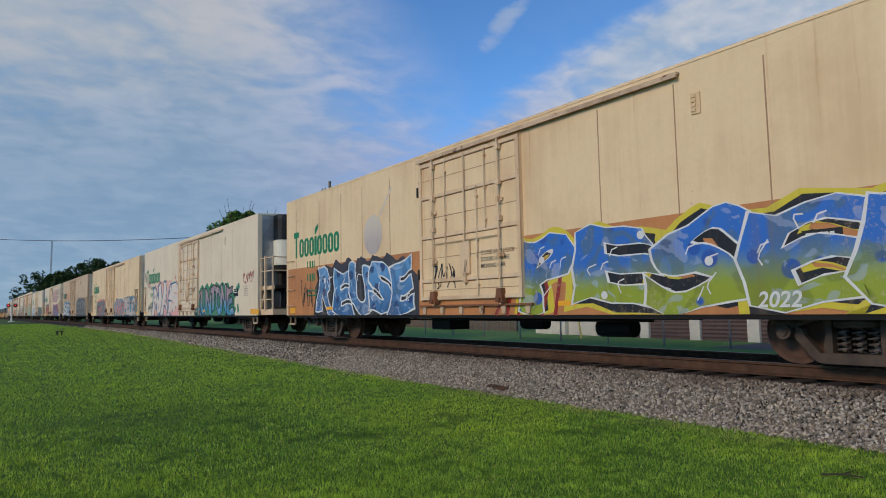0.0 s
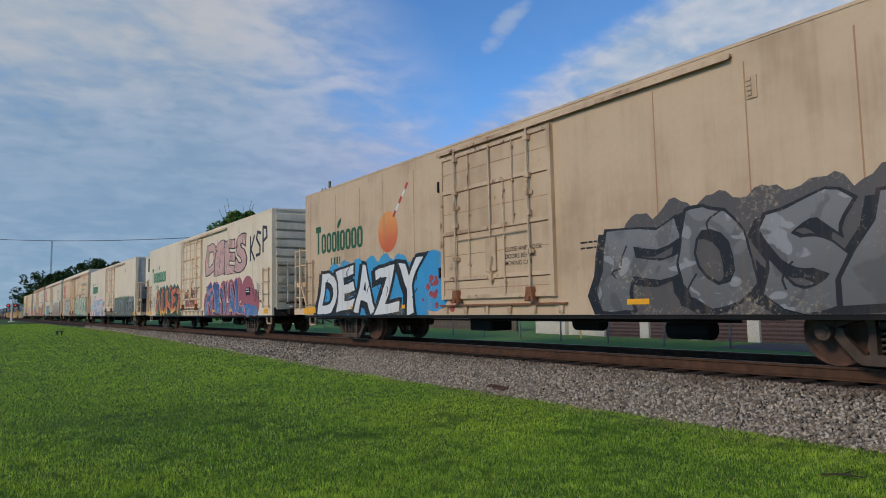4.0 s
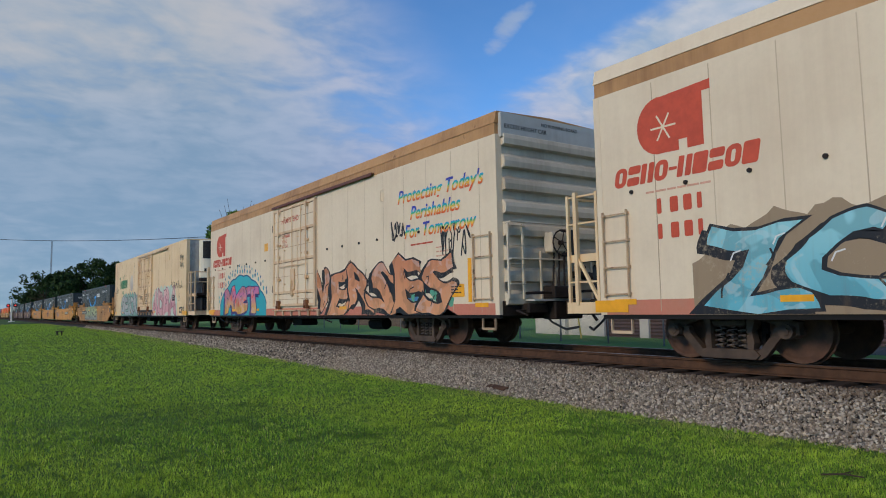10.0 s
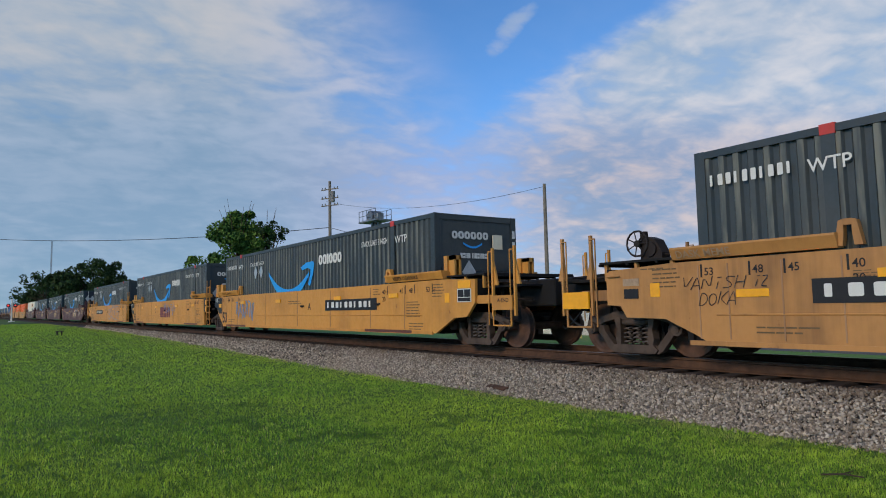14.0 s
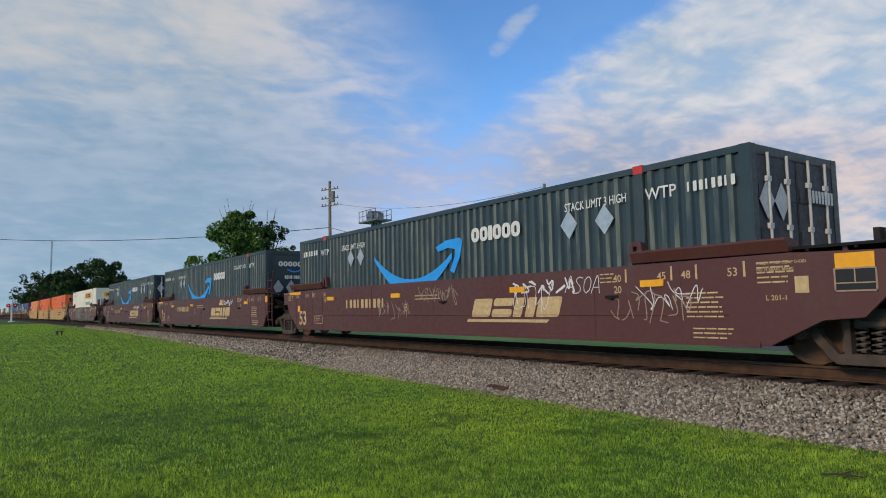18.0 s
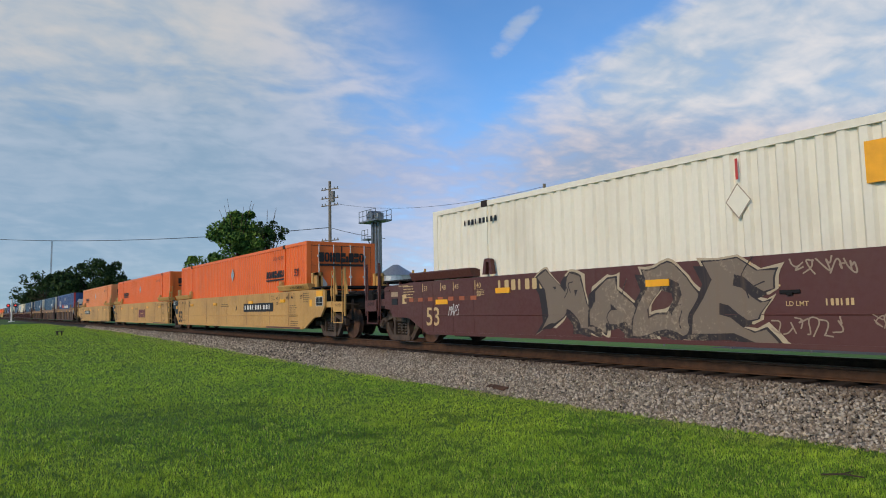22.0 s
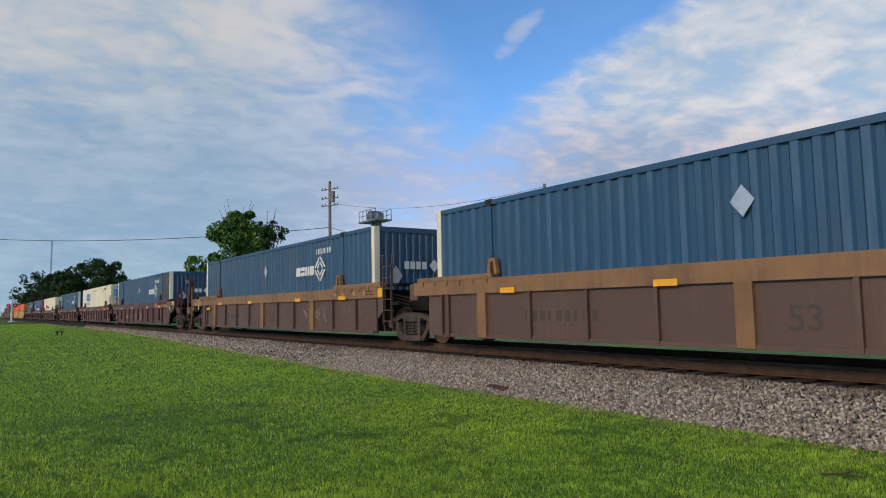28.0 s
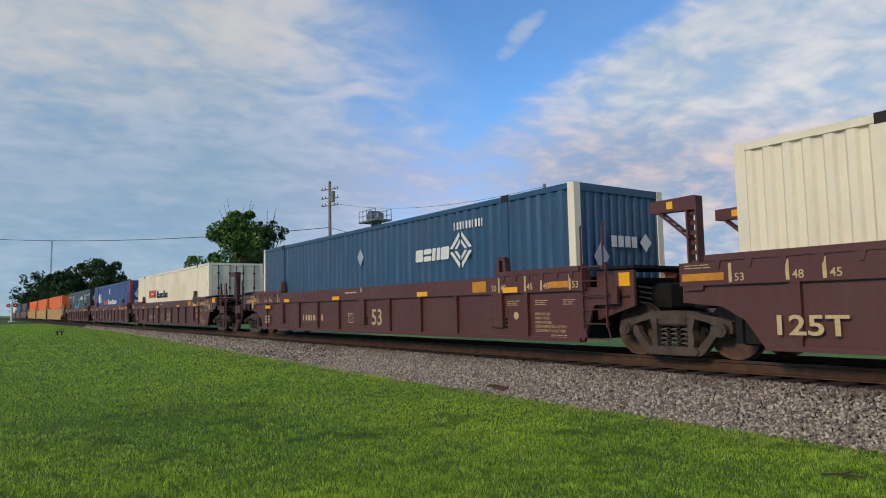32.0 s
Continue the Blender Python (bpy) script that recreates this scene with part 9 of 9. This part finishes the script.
CLOUD = cloud_material()
bm = bmesh.new()
HIGH, REACH = 1500.0, 4300.0
rings = []
for i in range(25):
    r = REACH * math.sin(radians(90 * i / 24))
    z = HIGH * math.cos(radians(90 * i / 24))
    rings.append([bm.verts.new((r * math.cos(6.28319 * k / 48), r * math.sin(6.28319 * k / 48), z)) for k in range(48)] if i else [bm.verts.new((0, 0, HIGH))])
for a, b in zip(rings, rings[1:]):
    for k in range(48):
        j = (k + 1) % 48
        bm.faces.new((a[0], b[k], b[j]) if len(a) == 1 else (a[k], b[k], b[j], a[j]))
clouds = solid("cloud_layer", bm, CLOUD, "thin evening cloud sheets drifting slowly", "clouds", pose(0, 0, 0), kind="structure", smooth=True)


# ---------------------------------------------------------------- trees
BARK = plain("tree_bark", rgb(74, 62, 50), 0.95, 0, 0.4, 3, 0.6)


def leaf_material(name, a, b):
    n = Nodes(name, 0.7, 0, 0.2)
    g = n.t.nodes.new("ShaderNodeNewGeometry").outputs["Random Per Island"]
    n.colour(n.mix(g, a, b))
    return n.mat


LEAF = leaf_material("green_leaves", rgb(40, 68, 28), rgb(96, 128, 54))
LEAF_DARK = leaf_material("dark_leaves", rgb(26, 44, 22), rgb(58, 80, 38))


def leaves(clumps, count, size, seed):
    """Many small leaves round clump centres (x, y, z, radius), as one mesh."""
    rng = np.random.default_rng(seed)
    c = np.array(clumps)
    pick = rng.integers(0, len(c), count)
    d = rng.normal(0, 1, (count, 3))
    d /= np.linalg.norm(d, axis=1)[:, None]
    p = c[pick, :3] + d * (c[pick, 3] * rng.uniform(0.35, 1.0, count) ** 0.6)[:, None] * np.array([1, 1, 0.8])
    u = rng.normal(0, 1, (count, 3))
    u /= np.linalg.norm(u, axis=1)[:, None]
    w = np.cross(u, rng.normal(0, 1, (count, 3)))
    w /= np.linalg.norm(w, axis=1)[:, None]
    s = size * rng.uniform(0.6, 1.4, count)[:, None]
    v = np.stack((p - u * s, p + w * s * 0.5, p + u * s, p - w * s * 0.5), 1).reshape(-1, 3)
    me = bpy.data.meshes.new("leaves")
    me.vertices.add(len(v))
    me.vertices.foreach_set("co", v.ravel())
    me.loops.add(count * 4)
    me.loops.foreach_set("vertex_index", np.arange(count * 4))
    me.polygons.add(count)
    me.polygons.foreach_set("loop_start", np.arange(count) * 4)
    me.polygons.foreach_set("loop_total", np.full(count, 4))
    me.update()
    me.materials.append(None)
    return me


def tree(x, y, high, wide, label, seed, leaf=None, count=9000, bare=0, low=0.25):
    rnd = random.Random(seed)
    t = thing("tree", label, "tree", pose(x, y, 0))
    b = bmesh.new()
    rod(b, (0, 0, 0), (0.1, 0, high * 0.45), 0.03 * high, 8, 0.018 * high)
    clumps = []
    for i in range(34):
        a = rnd.uniform(0, 6.28)
        f = low + (0.97 - low) * (i + rnd.random()) / 34
        g = (f - low) / (0.97 - low)
        reach = wide * (0.30 + 0.75 * math.sin(math.pi * (0.18 + 0.70 * g)) ** 1.2) * (1.0 if g < 0.7 else 1.0 - (g - 0.7) * 1.7)
        r = reach * math.sqrt(rnd.uniform(0.1, 1.0))
        p = Vector((math.cos(a) * r, math.sin(a) * r, high * f * 0.95))
        rod(b, (0.1, 0, high * min(0.45, f * 0.6)), p, 0.010 * high, 5, 0.003 * high)
        clumps.append((p.x, p.y, p.z, wide * rnd.uniform(0.22, 0.36)))
        for _ in range(2):
            q = p + Vector((rnd.uniform(-1, 1), rnd.uniform(-1, 1), rnd.uniform(-0.6, 0.7))) * wide * 0.30
            clumps.append((q.x, q.y, min(q.z, high * 0.99), wide * rnd.uniform(0.10, 0.20)))
    for i in range(bare):
        a = rnd.uniform(0, 6.28)
        rod(b, (0.1, 0, high * 0.6), (math.cos(a) * wide * 0.4, math.sin(a) * wide * 0.4, high * rnd.uniform(0.98, 1.08)), 0.005 * high, 5, 0.001 * high)
    part("trunk", b, BARK, t, "brown trunk and limbs")
    part("crown", leaves(clumps, count, wide * (0.042 if count > 9500 else 0.055), seed), leaf or LEAF, t, "leafy green crown")
    return t


tree(-68.7, 22.4, 12.1, 4.5, "broad leafy green tree with a few bare twigs", 3, count=34000, bare=8, low=0.10)
tree(-66.3, 24.6, 11.4, 2.6, "lower dark tree leaning on the broad one", 9, LEAF_DARK, count=11000, bare=6, low=0.10)
tree(-60.0, 23.6, 8.2, 0.8, "slim young tree beside the broad one", 8, count=1500, low=0.3)
tree(-171, 22.5, 13.2, 8.0, "broad dark green tree far along the track", 4, LEAF_DARK, 18000, low=0.15)
tree(-196, 20, 7.0, 5.0, "dark green tree at the far bend", 5, LEAF_DARK, 8000, low=0.1)
for i in range(12):
    tree(-290 - i * 20 + random.uniform(-8, 8), 20 + random.uniform(0, 16) + i * 1.2, 14 + random.uniform(-2, 3), 9, "dark tree of the distant wood", 30 + i, LEAF_DARK, 3500, low=0.05)
for i, (x, y, h, w) in enumerate(((-14, 92, 9.5, 7), (-2, 84, 8.0, 6), (-40, 120, 9, 8), (-58, 125, 8, 8), (-75, 130, 7, 8))):
    tree(x, y, h, w, "green tree behind the storage building", 60 + i, LEAF, 5000, low=0.1)

# ---------------------------------------------------------------- poles and wires
POLE = plain("weathered_pole_timber", rgb(120, 112, 100), 0.9, 0, 0.3, 4, 0.3)
WIRE = plain("dark_cable", rgb(40, 42, 46), 0.7)
INSUL = plain("grey_insulator", rgb(110, 110, 108), 0.5)


def pole(x, y, high, arms, r=0.17, transformer=False, name="utility_pole", label="grey wooden utility pole with cross arms"):
    p = thing(name, label, "utility pole", pose(x, y, 0, 0, 0, 25))
    part("pole_shaft", rod(bmesh.new(), (0, 0, 0), (0, 0, high), r, 10, r * 0.7), POLE, p)
    for z in arms:
        b = bmesh.new()
        box(b, -1.3, 1.3, -0.06, 0.06, z - 0.06, z + 0.06)
        part("cross_arm", b, POLE, p)
        for xx in (-1.2, -0.7, 0.7, 1.2):
            part("insulator", lambda q: rod(q, (0, 0, 0), (0, 0, 0.22), 0.06, 6), INSUL, p, key="insul", at=pose(xx, 0, z + 0.05))
    if transformer:
        part("transformer", rod(bmesh.new(), (0.45, 0, high - 2.6), (0.45, 0, high - 1.3), 0.3, 10), INSUL, p, "grey transformer can")
    return p


pole(-74.2, 35.58, 17.2, (16.2, 15.1, 14.2, 9.9), 0.24, True)
pole(-36.4, 35.2, 10.7, (), 0.17, label="short grey wooden pole with no arms")
pole(-17.5, 88, 9.0, (8.5, 7.9), 0.15)
pole(-27.5, 96, 11.5, (11, 10.3), 0.15)


def wire(pts, r, label):
    b = bmesh.new()
    for p, q in zip(pts, pts[1:]):
        rod(b, p, q, r, 5)
    return solid("overhead_wire", b, WIRE, label, "cable")


def sag(a, b, drop, n=14):
    a, b = Vector(a), Vector(b)
    return [a.lerp(b, i / n) - Vector((0, 0, drop * 4 * (i / n) * (1 - i / n))) for i in range(n + 1)]


wire(sag((-74.2, 35.58, 11.49), (-150, -2.7, 16.0), 1.15, 20), 0.045, "dark cable sagging from pole to pole")
wire(sag((-74.2, 35.58, 11.49), (-62.0, 36.2, 9.0), 0.15, 4), 0.03, "thin cable down from the pole")
wire(sag((-74, 35, 14.6), (-36.4, 35.2, 10.5), 1.2), 0.016, "thin cable between two poles")

# ---------------------------------------------------------------- lift tower with a railed platform
STEEL = plain("galvanised_steel", rgb(120, 124, 128), 0.5, 0.5, 0.2, 4)
tower = thing("grain_elevator_tower", "grey steel elevator tower with railed platforms", "tower", pose(-62.3, 35.1, 0))
for dx, dy in ((-0.32, 0), (0.28, 0.1), (0.70, 0.2)):
    part("tower_leg", lambda b: bar(b, (0, 0, 0), (0, 0, 11.0), 0.34, 0.34), STEEL, tower, key="tleg", at=pose(dx, dy, 0))
b = bmesh.new()
bar(b, (-1.5, 0, 9.0), (-0.3, 0, 7.6), 0.08, 0.08)
bar(b, (-0.9, 0.3, 11.0), (-0.1, 0.2, 8.6), 0.10, 0.10)
part("tower_brace", b, STEEL, tower)
part("tower_platform", box(bmesh.new(), -1.75, 1.95, -1.0, 1.0, 10.72, 10.88), STEEL, tower)
b = bmesh.new()
for x in (-1.7, -0.85, 0, 0.95, 1.9):
    for y in (-0.95, 0.95):
        bar(b, (x, y, 10.9), (x, y, 11.95), 0.05, 0.05)
for z in (11.4, 11.95):
    for y in (-0.95, 0.95):
        bar(b, (-1.7, y, z), (1.9, y, z), 0.05, 0.05)
part("tower_railing", b, STEEL, tower)
b = bmesh.new()
rod(b, (0, -0.6, 11.35), (0, 0.6, 11.35), 0.62, 14)
box(b, 0.2, 1.3, -0.4, 0.4, 10.9, 11.6, 0.05)
part("elevator_head", b, STEEL, tower, "rounded grey elevator head")
part("tower_landing", box(bmesh.new(), -2.1, -0.6, -0.5, 0.5, 8.95, 9.05), STEEL, tower)
b = bmesh.new()
for x in (-2.05, -1.4, -0.7):
    bar(b, (x, -0.45, 9.05), (x, -0.45, 10.0), 0.05, 0.05)
for z in (9.5, 10.0):
    bar(b, (-2.05, -0.45, z), (-0.7, -0.45, z), 0.05, 0.05)
part("landing_railing", b, STEEL, tower)
# grain bin with a conical roof below the tower
binn = thing("grain_bin", "silver corrugated grain bin with a conical roof", "grain bin", pose(-62.0, 37.5, 0))
part("bin_wall", rod(bmesh.new(), (0, 0, 0), (0, 0, 5.0), 2.1, 24), SILVER, binn)
part("bin_roof", rod(bmesh.new(), (0, 0, 5.0), (0, 0, 6.2), 2.2, 24, 0.3), SILVER, binn)

# radio mast far off
mast = thing("radio_mast", "thin lattice radio mast far away", "mast", pose(-416, 35, 0))
b = bmesh.new()
for k in range(3):
    a = 2.094 * k
    rod(b, (0.5 * math.cos(a), 0.5 * math.sin(a), 0), (0.3 * math.cos(a), 0.3 * math.sin(a), 41), 0.10, 4)
for z in range(2, 41, 2):
    bar(b, (-0.4, 0, z), (0.4, 0, z + 1), 0.08, 0.08)
part("mast_lattice", b, STEEL, mast)
b = bmesh.new()
for z, l in ((22, 4.0), (17.5, 3.6), (25, 2)):
    bar(b, (-l, -l * 0.5, z), (l * 0.3, l * 0.1, z), 0.12, 0.12)
part("mast_antenna", b, STEEL, mast)

# ---------------------------------------------------------------- storage building behind the track
SIDING = plain("white_metal_siding", rgb(206, 204, 196), 0.6, 0, 0.12, 2)
DOORMAT = plain("brown_roll_up_door", rgb(86, 68, 66), 0.6, 0, 0.2, 5)
ASPHALT = plain("asphalt", rgb(92, 94, 98), 0.9, 0, 0.25, 6, 0.4)
FAR_DARK = plain("dark_roof_metal", rgb(80, 80, 84), 0.6, 0.3, 0.2, 3)
BX0, BX1, BY = -26.5, 12.0, 24.4
store = thing("storage_building", "long low white storage building with brown roll-up doors", "building", pose(0, BY, 0))
part("building_wall", box(bmesh.new(), BX0, BX1, 0.25, 9.0, 0, 2.7), SIDING, store)
part("building_roof", extrude_x(bmesh.new(), [(-0.3, 2.7), (9.3, 2.7), (9.3, 2.85), (4.5, 3.2), (-0.3, 2.85)], BX0 - 0.3, BX1 + 0.3), FAR_DARK, store)
xs = [-24.3 + 2.53 * i for i in range(14)]
for i, x in enumerate(xs):
    part("pilaster", lambda b: box(b, -0.24, 0.24, -0.02, 0.26, 0, 2.7), SIDING, store, key="pilaster", at=pose(x, 0, 0))
    if x + 2.53 < BX1 and i != 0:
        def roll(b):
            zig = [(0.26, 0.02)] + [(0.10 + 0.03 * (k % 2), 0.02 + k * 0.08) for k in range(30)] + [(0.26, 2.36)]
            extrude_x(b, zig, -1.02, 1.02)
        part("roll_up_door", roll, DOORMAT, store, "brown roll-up door", key="roll", at=pose(x + 1.265, 0, 0))
solid("road", box(bmesh.new(), -140, 60, 20.9, 24.2, -0.3, 0.012), ASPHALT, "grey asphalt lane beside the storage building", "road", kind="structure")

# chain-link fence
fence = thing("chain_link_fence", "grey chain-link fence with steel posts", "fence", pose(0, 20.6, 0))
for i in range(30):
    part("fence_post", lambda b: rod(b, (0, 0, 0), (0, 0, 1.75), 0.035, 8), STEEL, fence, key="fpost", at=pose(8 - i * 2.6, 0, 0))
b = bmesh.new()
rod(b, (8, 0, 1.72), (-67.4, 0, 1.72), 0.022, 6)
part("fence_rail", b, STEEL, fence)


def fence_mesh():
    v, f = [], []
    def strip(x0, z0, x1, z1):
        k = len(v)
        v.extend([(x0, 0, z0), (x0 + 0.006, 0, z0), (x1 + 0.006, 0, z1), (x1, 0, z1)])
        f.append((k, k + 1, k + 2, k + 3))
    x = -30.0
    while x < 8:
        strip(x, 0.02, x + 1.68, 1.70)
        strip(x + 1.68, 0.02, x, 1.70)
        x += 0.085
    me = bpy.data.meshes.new("links")
    me.from_pydata(v, [], f)
    me.materials.append(None)
    return me


tagged(part("chain_link_mesh", fence_mesh(), STEEL, fence, "woven steel links"), kind="stuff")

# weathered plank fence past the end of the storage building
PLANK = plain("grey_weathered_planks", rgb(104, 92, 84), 0.9, 0, 0.4, 5, 0.4)
plank_fence = thing("plank_fence", "grey weathered upright plank fence", "fence", pose(-29.0, 25.4, 0))
for i in range(84):
    part("plank", lambda b: box(b, -0.11, 0.11, -0.012, 0.012, 0.04, 1.95, 0.004), PLANK, plank_fence, key="fplank", at=pose(-0.25 * i, random.uniform(-0.01, 0.01), random.uniform(-0.03, 0.05), 0, 0, random.uniform(-2, 2)))
for z in (0.45, 1.55):
    part("fence_rail", box(bmesh.new(), -21.0, 0.1, 0.015, 0.06, z - 0.05, z + 0.05), PLANK, plank_fence)
for i in range(9):
    part("fence_post", lambda b: box(b, -0.06, 0.06, 0.06, 0.18, 0, 2.05), PLANK, plank_fence, key="ppost", at=pose(-2.6 * i, 0, 0))

# flat trailer parked on the lane
trailer = thing("parked_trailer", "low dark flat trailer parked beside the lane", "trailer", pose(-56.0, 24.6, 0))
part("trailer_bed", box(bmesh.new(), -3.4, 3.4, -1.1, 1.1, 0.72, 0.86, 0.02), GRIMY, trailer)
for i in range(8):
    part("stake", lambda b: bar(b, (0, -1.08, 0.86), (0, -1.08, 1.35), 0.06, 0.05), GRIMY, trailer, key="tstake", at=pose(-3.2 + 0.91 * i, 0, 0))
part("side_rail", bar(bmesh.new(), (-3.3, -1.08, 1.33), (3.3, -1.08, 1.33), 0.05, 0.08), PLANK, trailer)
part("tongue", bar(bmesh.new(), (3.4, 0, 0.75), (4.9, 0, 0.5), 0.1, 0.1), GRIMY, trailer)
for xx in (-1.4, -0.5):
    for s in (-1, 1):
        wheel = part("wheel", lambda b: ring_y(b, 0, 0, -0.1, 0.1, [(0.0, 0.2), (0.1, 0.34), (0.9, 0.34), (1.0, 0.2)], 18), BLACK, trailer, key="twheel", at=pose(xx, s * 1.0, 0.36))
        part("rim", lambda b: ring_y(b, 0, 0, -0.11, 0.11, [(0.0, 0.08), (0.02, 0.19), (0.98, 0.19), (1.0, 0.08)], 14), WHITEMARK, wheel, "white steel rim", key="trim")

# guy wire with a yellow guard in front of the building
solid("guy_guard", rod(bmesh.new(), (0, 0, 0), (-0.55, 0.2, 2.1), 0.04, 8), plain("pale_yellow_plastic", rgb(206, 186, 96), 0.5), "pale yellow guard on a leaning guy wire", "guy wire", pose(-21.3, 22.6, 0))

# small things on the lawn and the stones
marker = thing("lawn_marker", "pair of short dark stakes with a small bar in the lawn", "stake", pose(-48.1, 4.6, lawn_z(-48.1), 0, 0, 20))
for x in (-0.28, 0.28):
    part("stake", lambda b: bar(b, (0, 0, -0.05), (0, 0, 0.30), 0.07, 0.07), GRIMY, marker, key="mstake", at=pose(x, 0, 0))
part("cross_bar", bar(bmesh.new(), (-0.5, 0, 0.26), (0.5, 0, 0.28), 0.06, 0.05), GRIMY, marker)


def crumple():
    rnd = random.Random(5)
    b = bmesh.new()
    bmesh.ops.create_icosphere(b, subdivisions=2, radius=0.06)
    for v in b.verts:
        v.co *= rnd.uniform(0.6, 1.2)
        v.co.z *= 0.55
    return b


solid("litter_wrapper", crumple(), plain("blue_wrapper_plastic", rgb(70, 130, 190), 0.35), "crumpled pale blue wrapper on the ballast edge", "litter", pose(-11.85, 8.40, 0.09))
b = bmesh.new()
for p, q, r in (((-0.16, 0, 0.02), (0.02, 0.02, 0.035), 0.009), ((0.02, 0.02, 0.035), (0.17, -0.03, 0.03), 0.007), ((0.0, 0.02, 0.033), (0.10, 0.10, 0.045), 0.005)):
    rod(b, p, q, r, 6)
solid("twig", b, BARK, "short dry brown twig lying in the grass", "twig", pose(-2.96, 6.36, 0.015, 0, 0, 30))

# crossing signal far down the line
sig = thing("crossing_signal", "white level-crossing signal with red lamps", "signal", pose(-150, 6.4, 0))
part("signal_post", rod(bmesh.new(), (0, 0, 0), (0, 0, 4.6), 0.14, 8), WHITEMARK, sig)
part("signal_base", box(bmesh.new(), -0.5, 0.5, -0.5, 0.5, 0, 0.5, 0.05), SIDING, sig)
LAMP = bpy.data.materials.new("red_signal_lamp")
LAMP.use_nodes = True
LAMP.node_tree.nodes["Principled BSDF"].inputs["Base Color"].default_value = (0.6, 0.02, 0.02, 1)
LAMP.node_tree.nodes["Principled BSDF"].inputs["Emission Color"].default_value = (1, 0.05, 0.04, 1)
LAMP.node_tree.nodes["Principled BSDF"].inputs["Emission Strength"].default_value = 1.6
for y in (-0.55, 0.55):
    part("signal_hood", lambda b: rod(b, (0, 0, 0), (0.25, 0, 0), 0.36, 12), BLACK, sig, key="hood", at=pose(0.05, y, 3.4))
    part("signal_lamp", lambda b: rod(b, (0.25, 0, 0), (0.29, 0, 0), 0.13, 12), LAMP, sig, "lit red lamp", key="lamp", at=pose(0.06, y, 3.4))


# ---------------------------------------------------------------- what moves
def motions():
    steps = (0, 8, 16, 24, SECONDS)
    for ob, x in MOVING:
        z = RAIL_Z + (FLOOR_Z if ob.name.startswith("shipping") else 0.0)
        walk(ob, [(t, pose(x + SPEED * t, YC, z)) for t in steps])
    # wheels turn while they cross the near part of the track
    for ob, x, at in ROLLING:
        t0, t1 = max(0.0, (-48 - x) / SPEED), min(SECONDS, (4 - x) / SPEED)
        if t1 <= 0 or t0 >= SECONDS:
            continue
        steps = max(2, int((t1 - t0) / 0.035))
        rows = [(0.0, pose(*at))] if t0 > 0.05 else []
        for i in range(steps + 1):
            t = t0 + (t1 - t0) * i / steps
            rows.append((t, pose(at[0], at[1], at[2], 0, math.degrees(SPEED * (t - t0) / 0.457), 0)))
        if t1 < SECONDS - 0.05:
            rows.append((SECONDS, rows[-1][1]))
        walk(ob, rows)
    # the clouds drift away and to the right
    side = Vector((math.cos(yaw), math.sin(yaw), 0))
    out = Vector((-math.sin(yaw), math.cos(yaw), 0))
    drift = side * 85 + out * 110
    walk(clouds, [(t, Matrix.Translation(drift * (t / SECONDS - 0.5))) for t in (0, 16, SECONDS)])


motions()
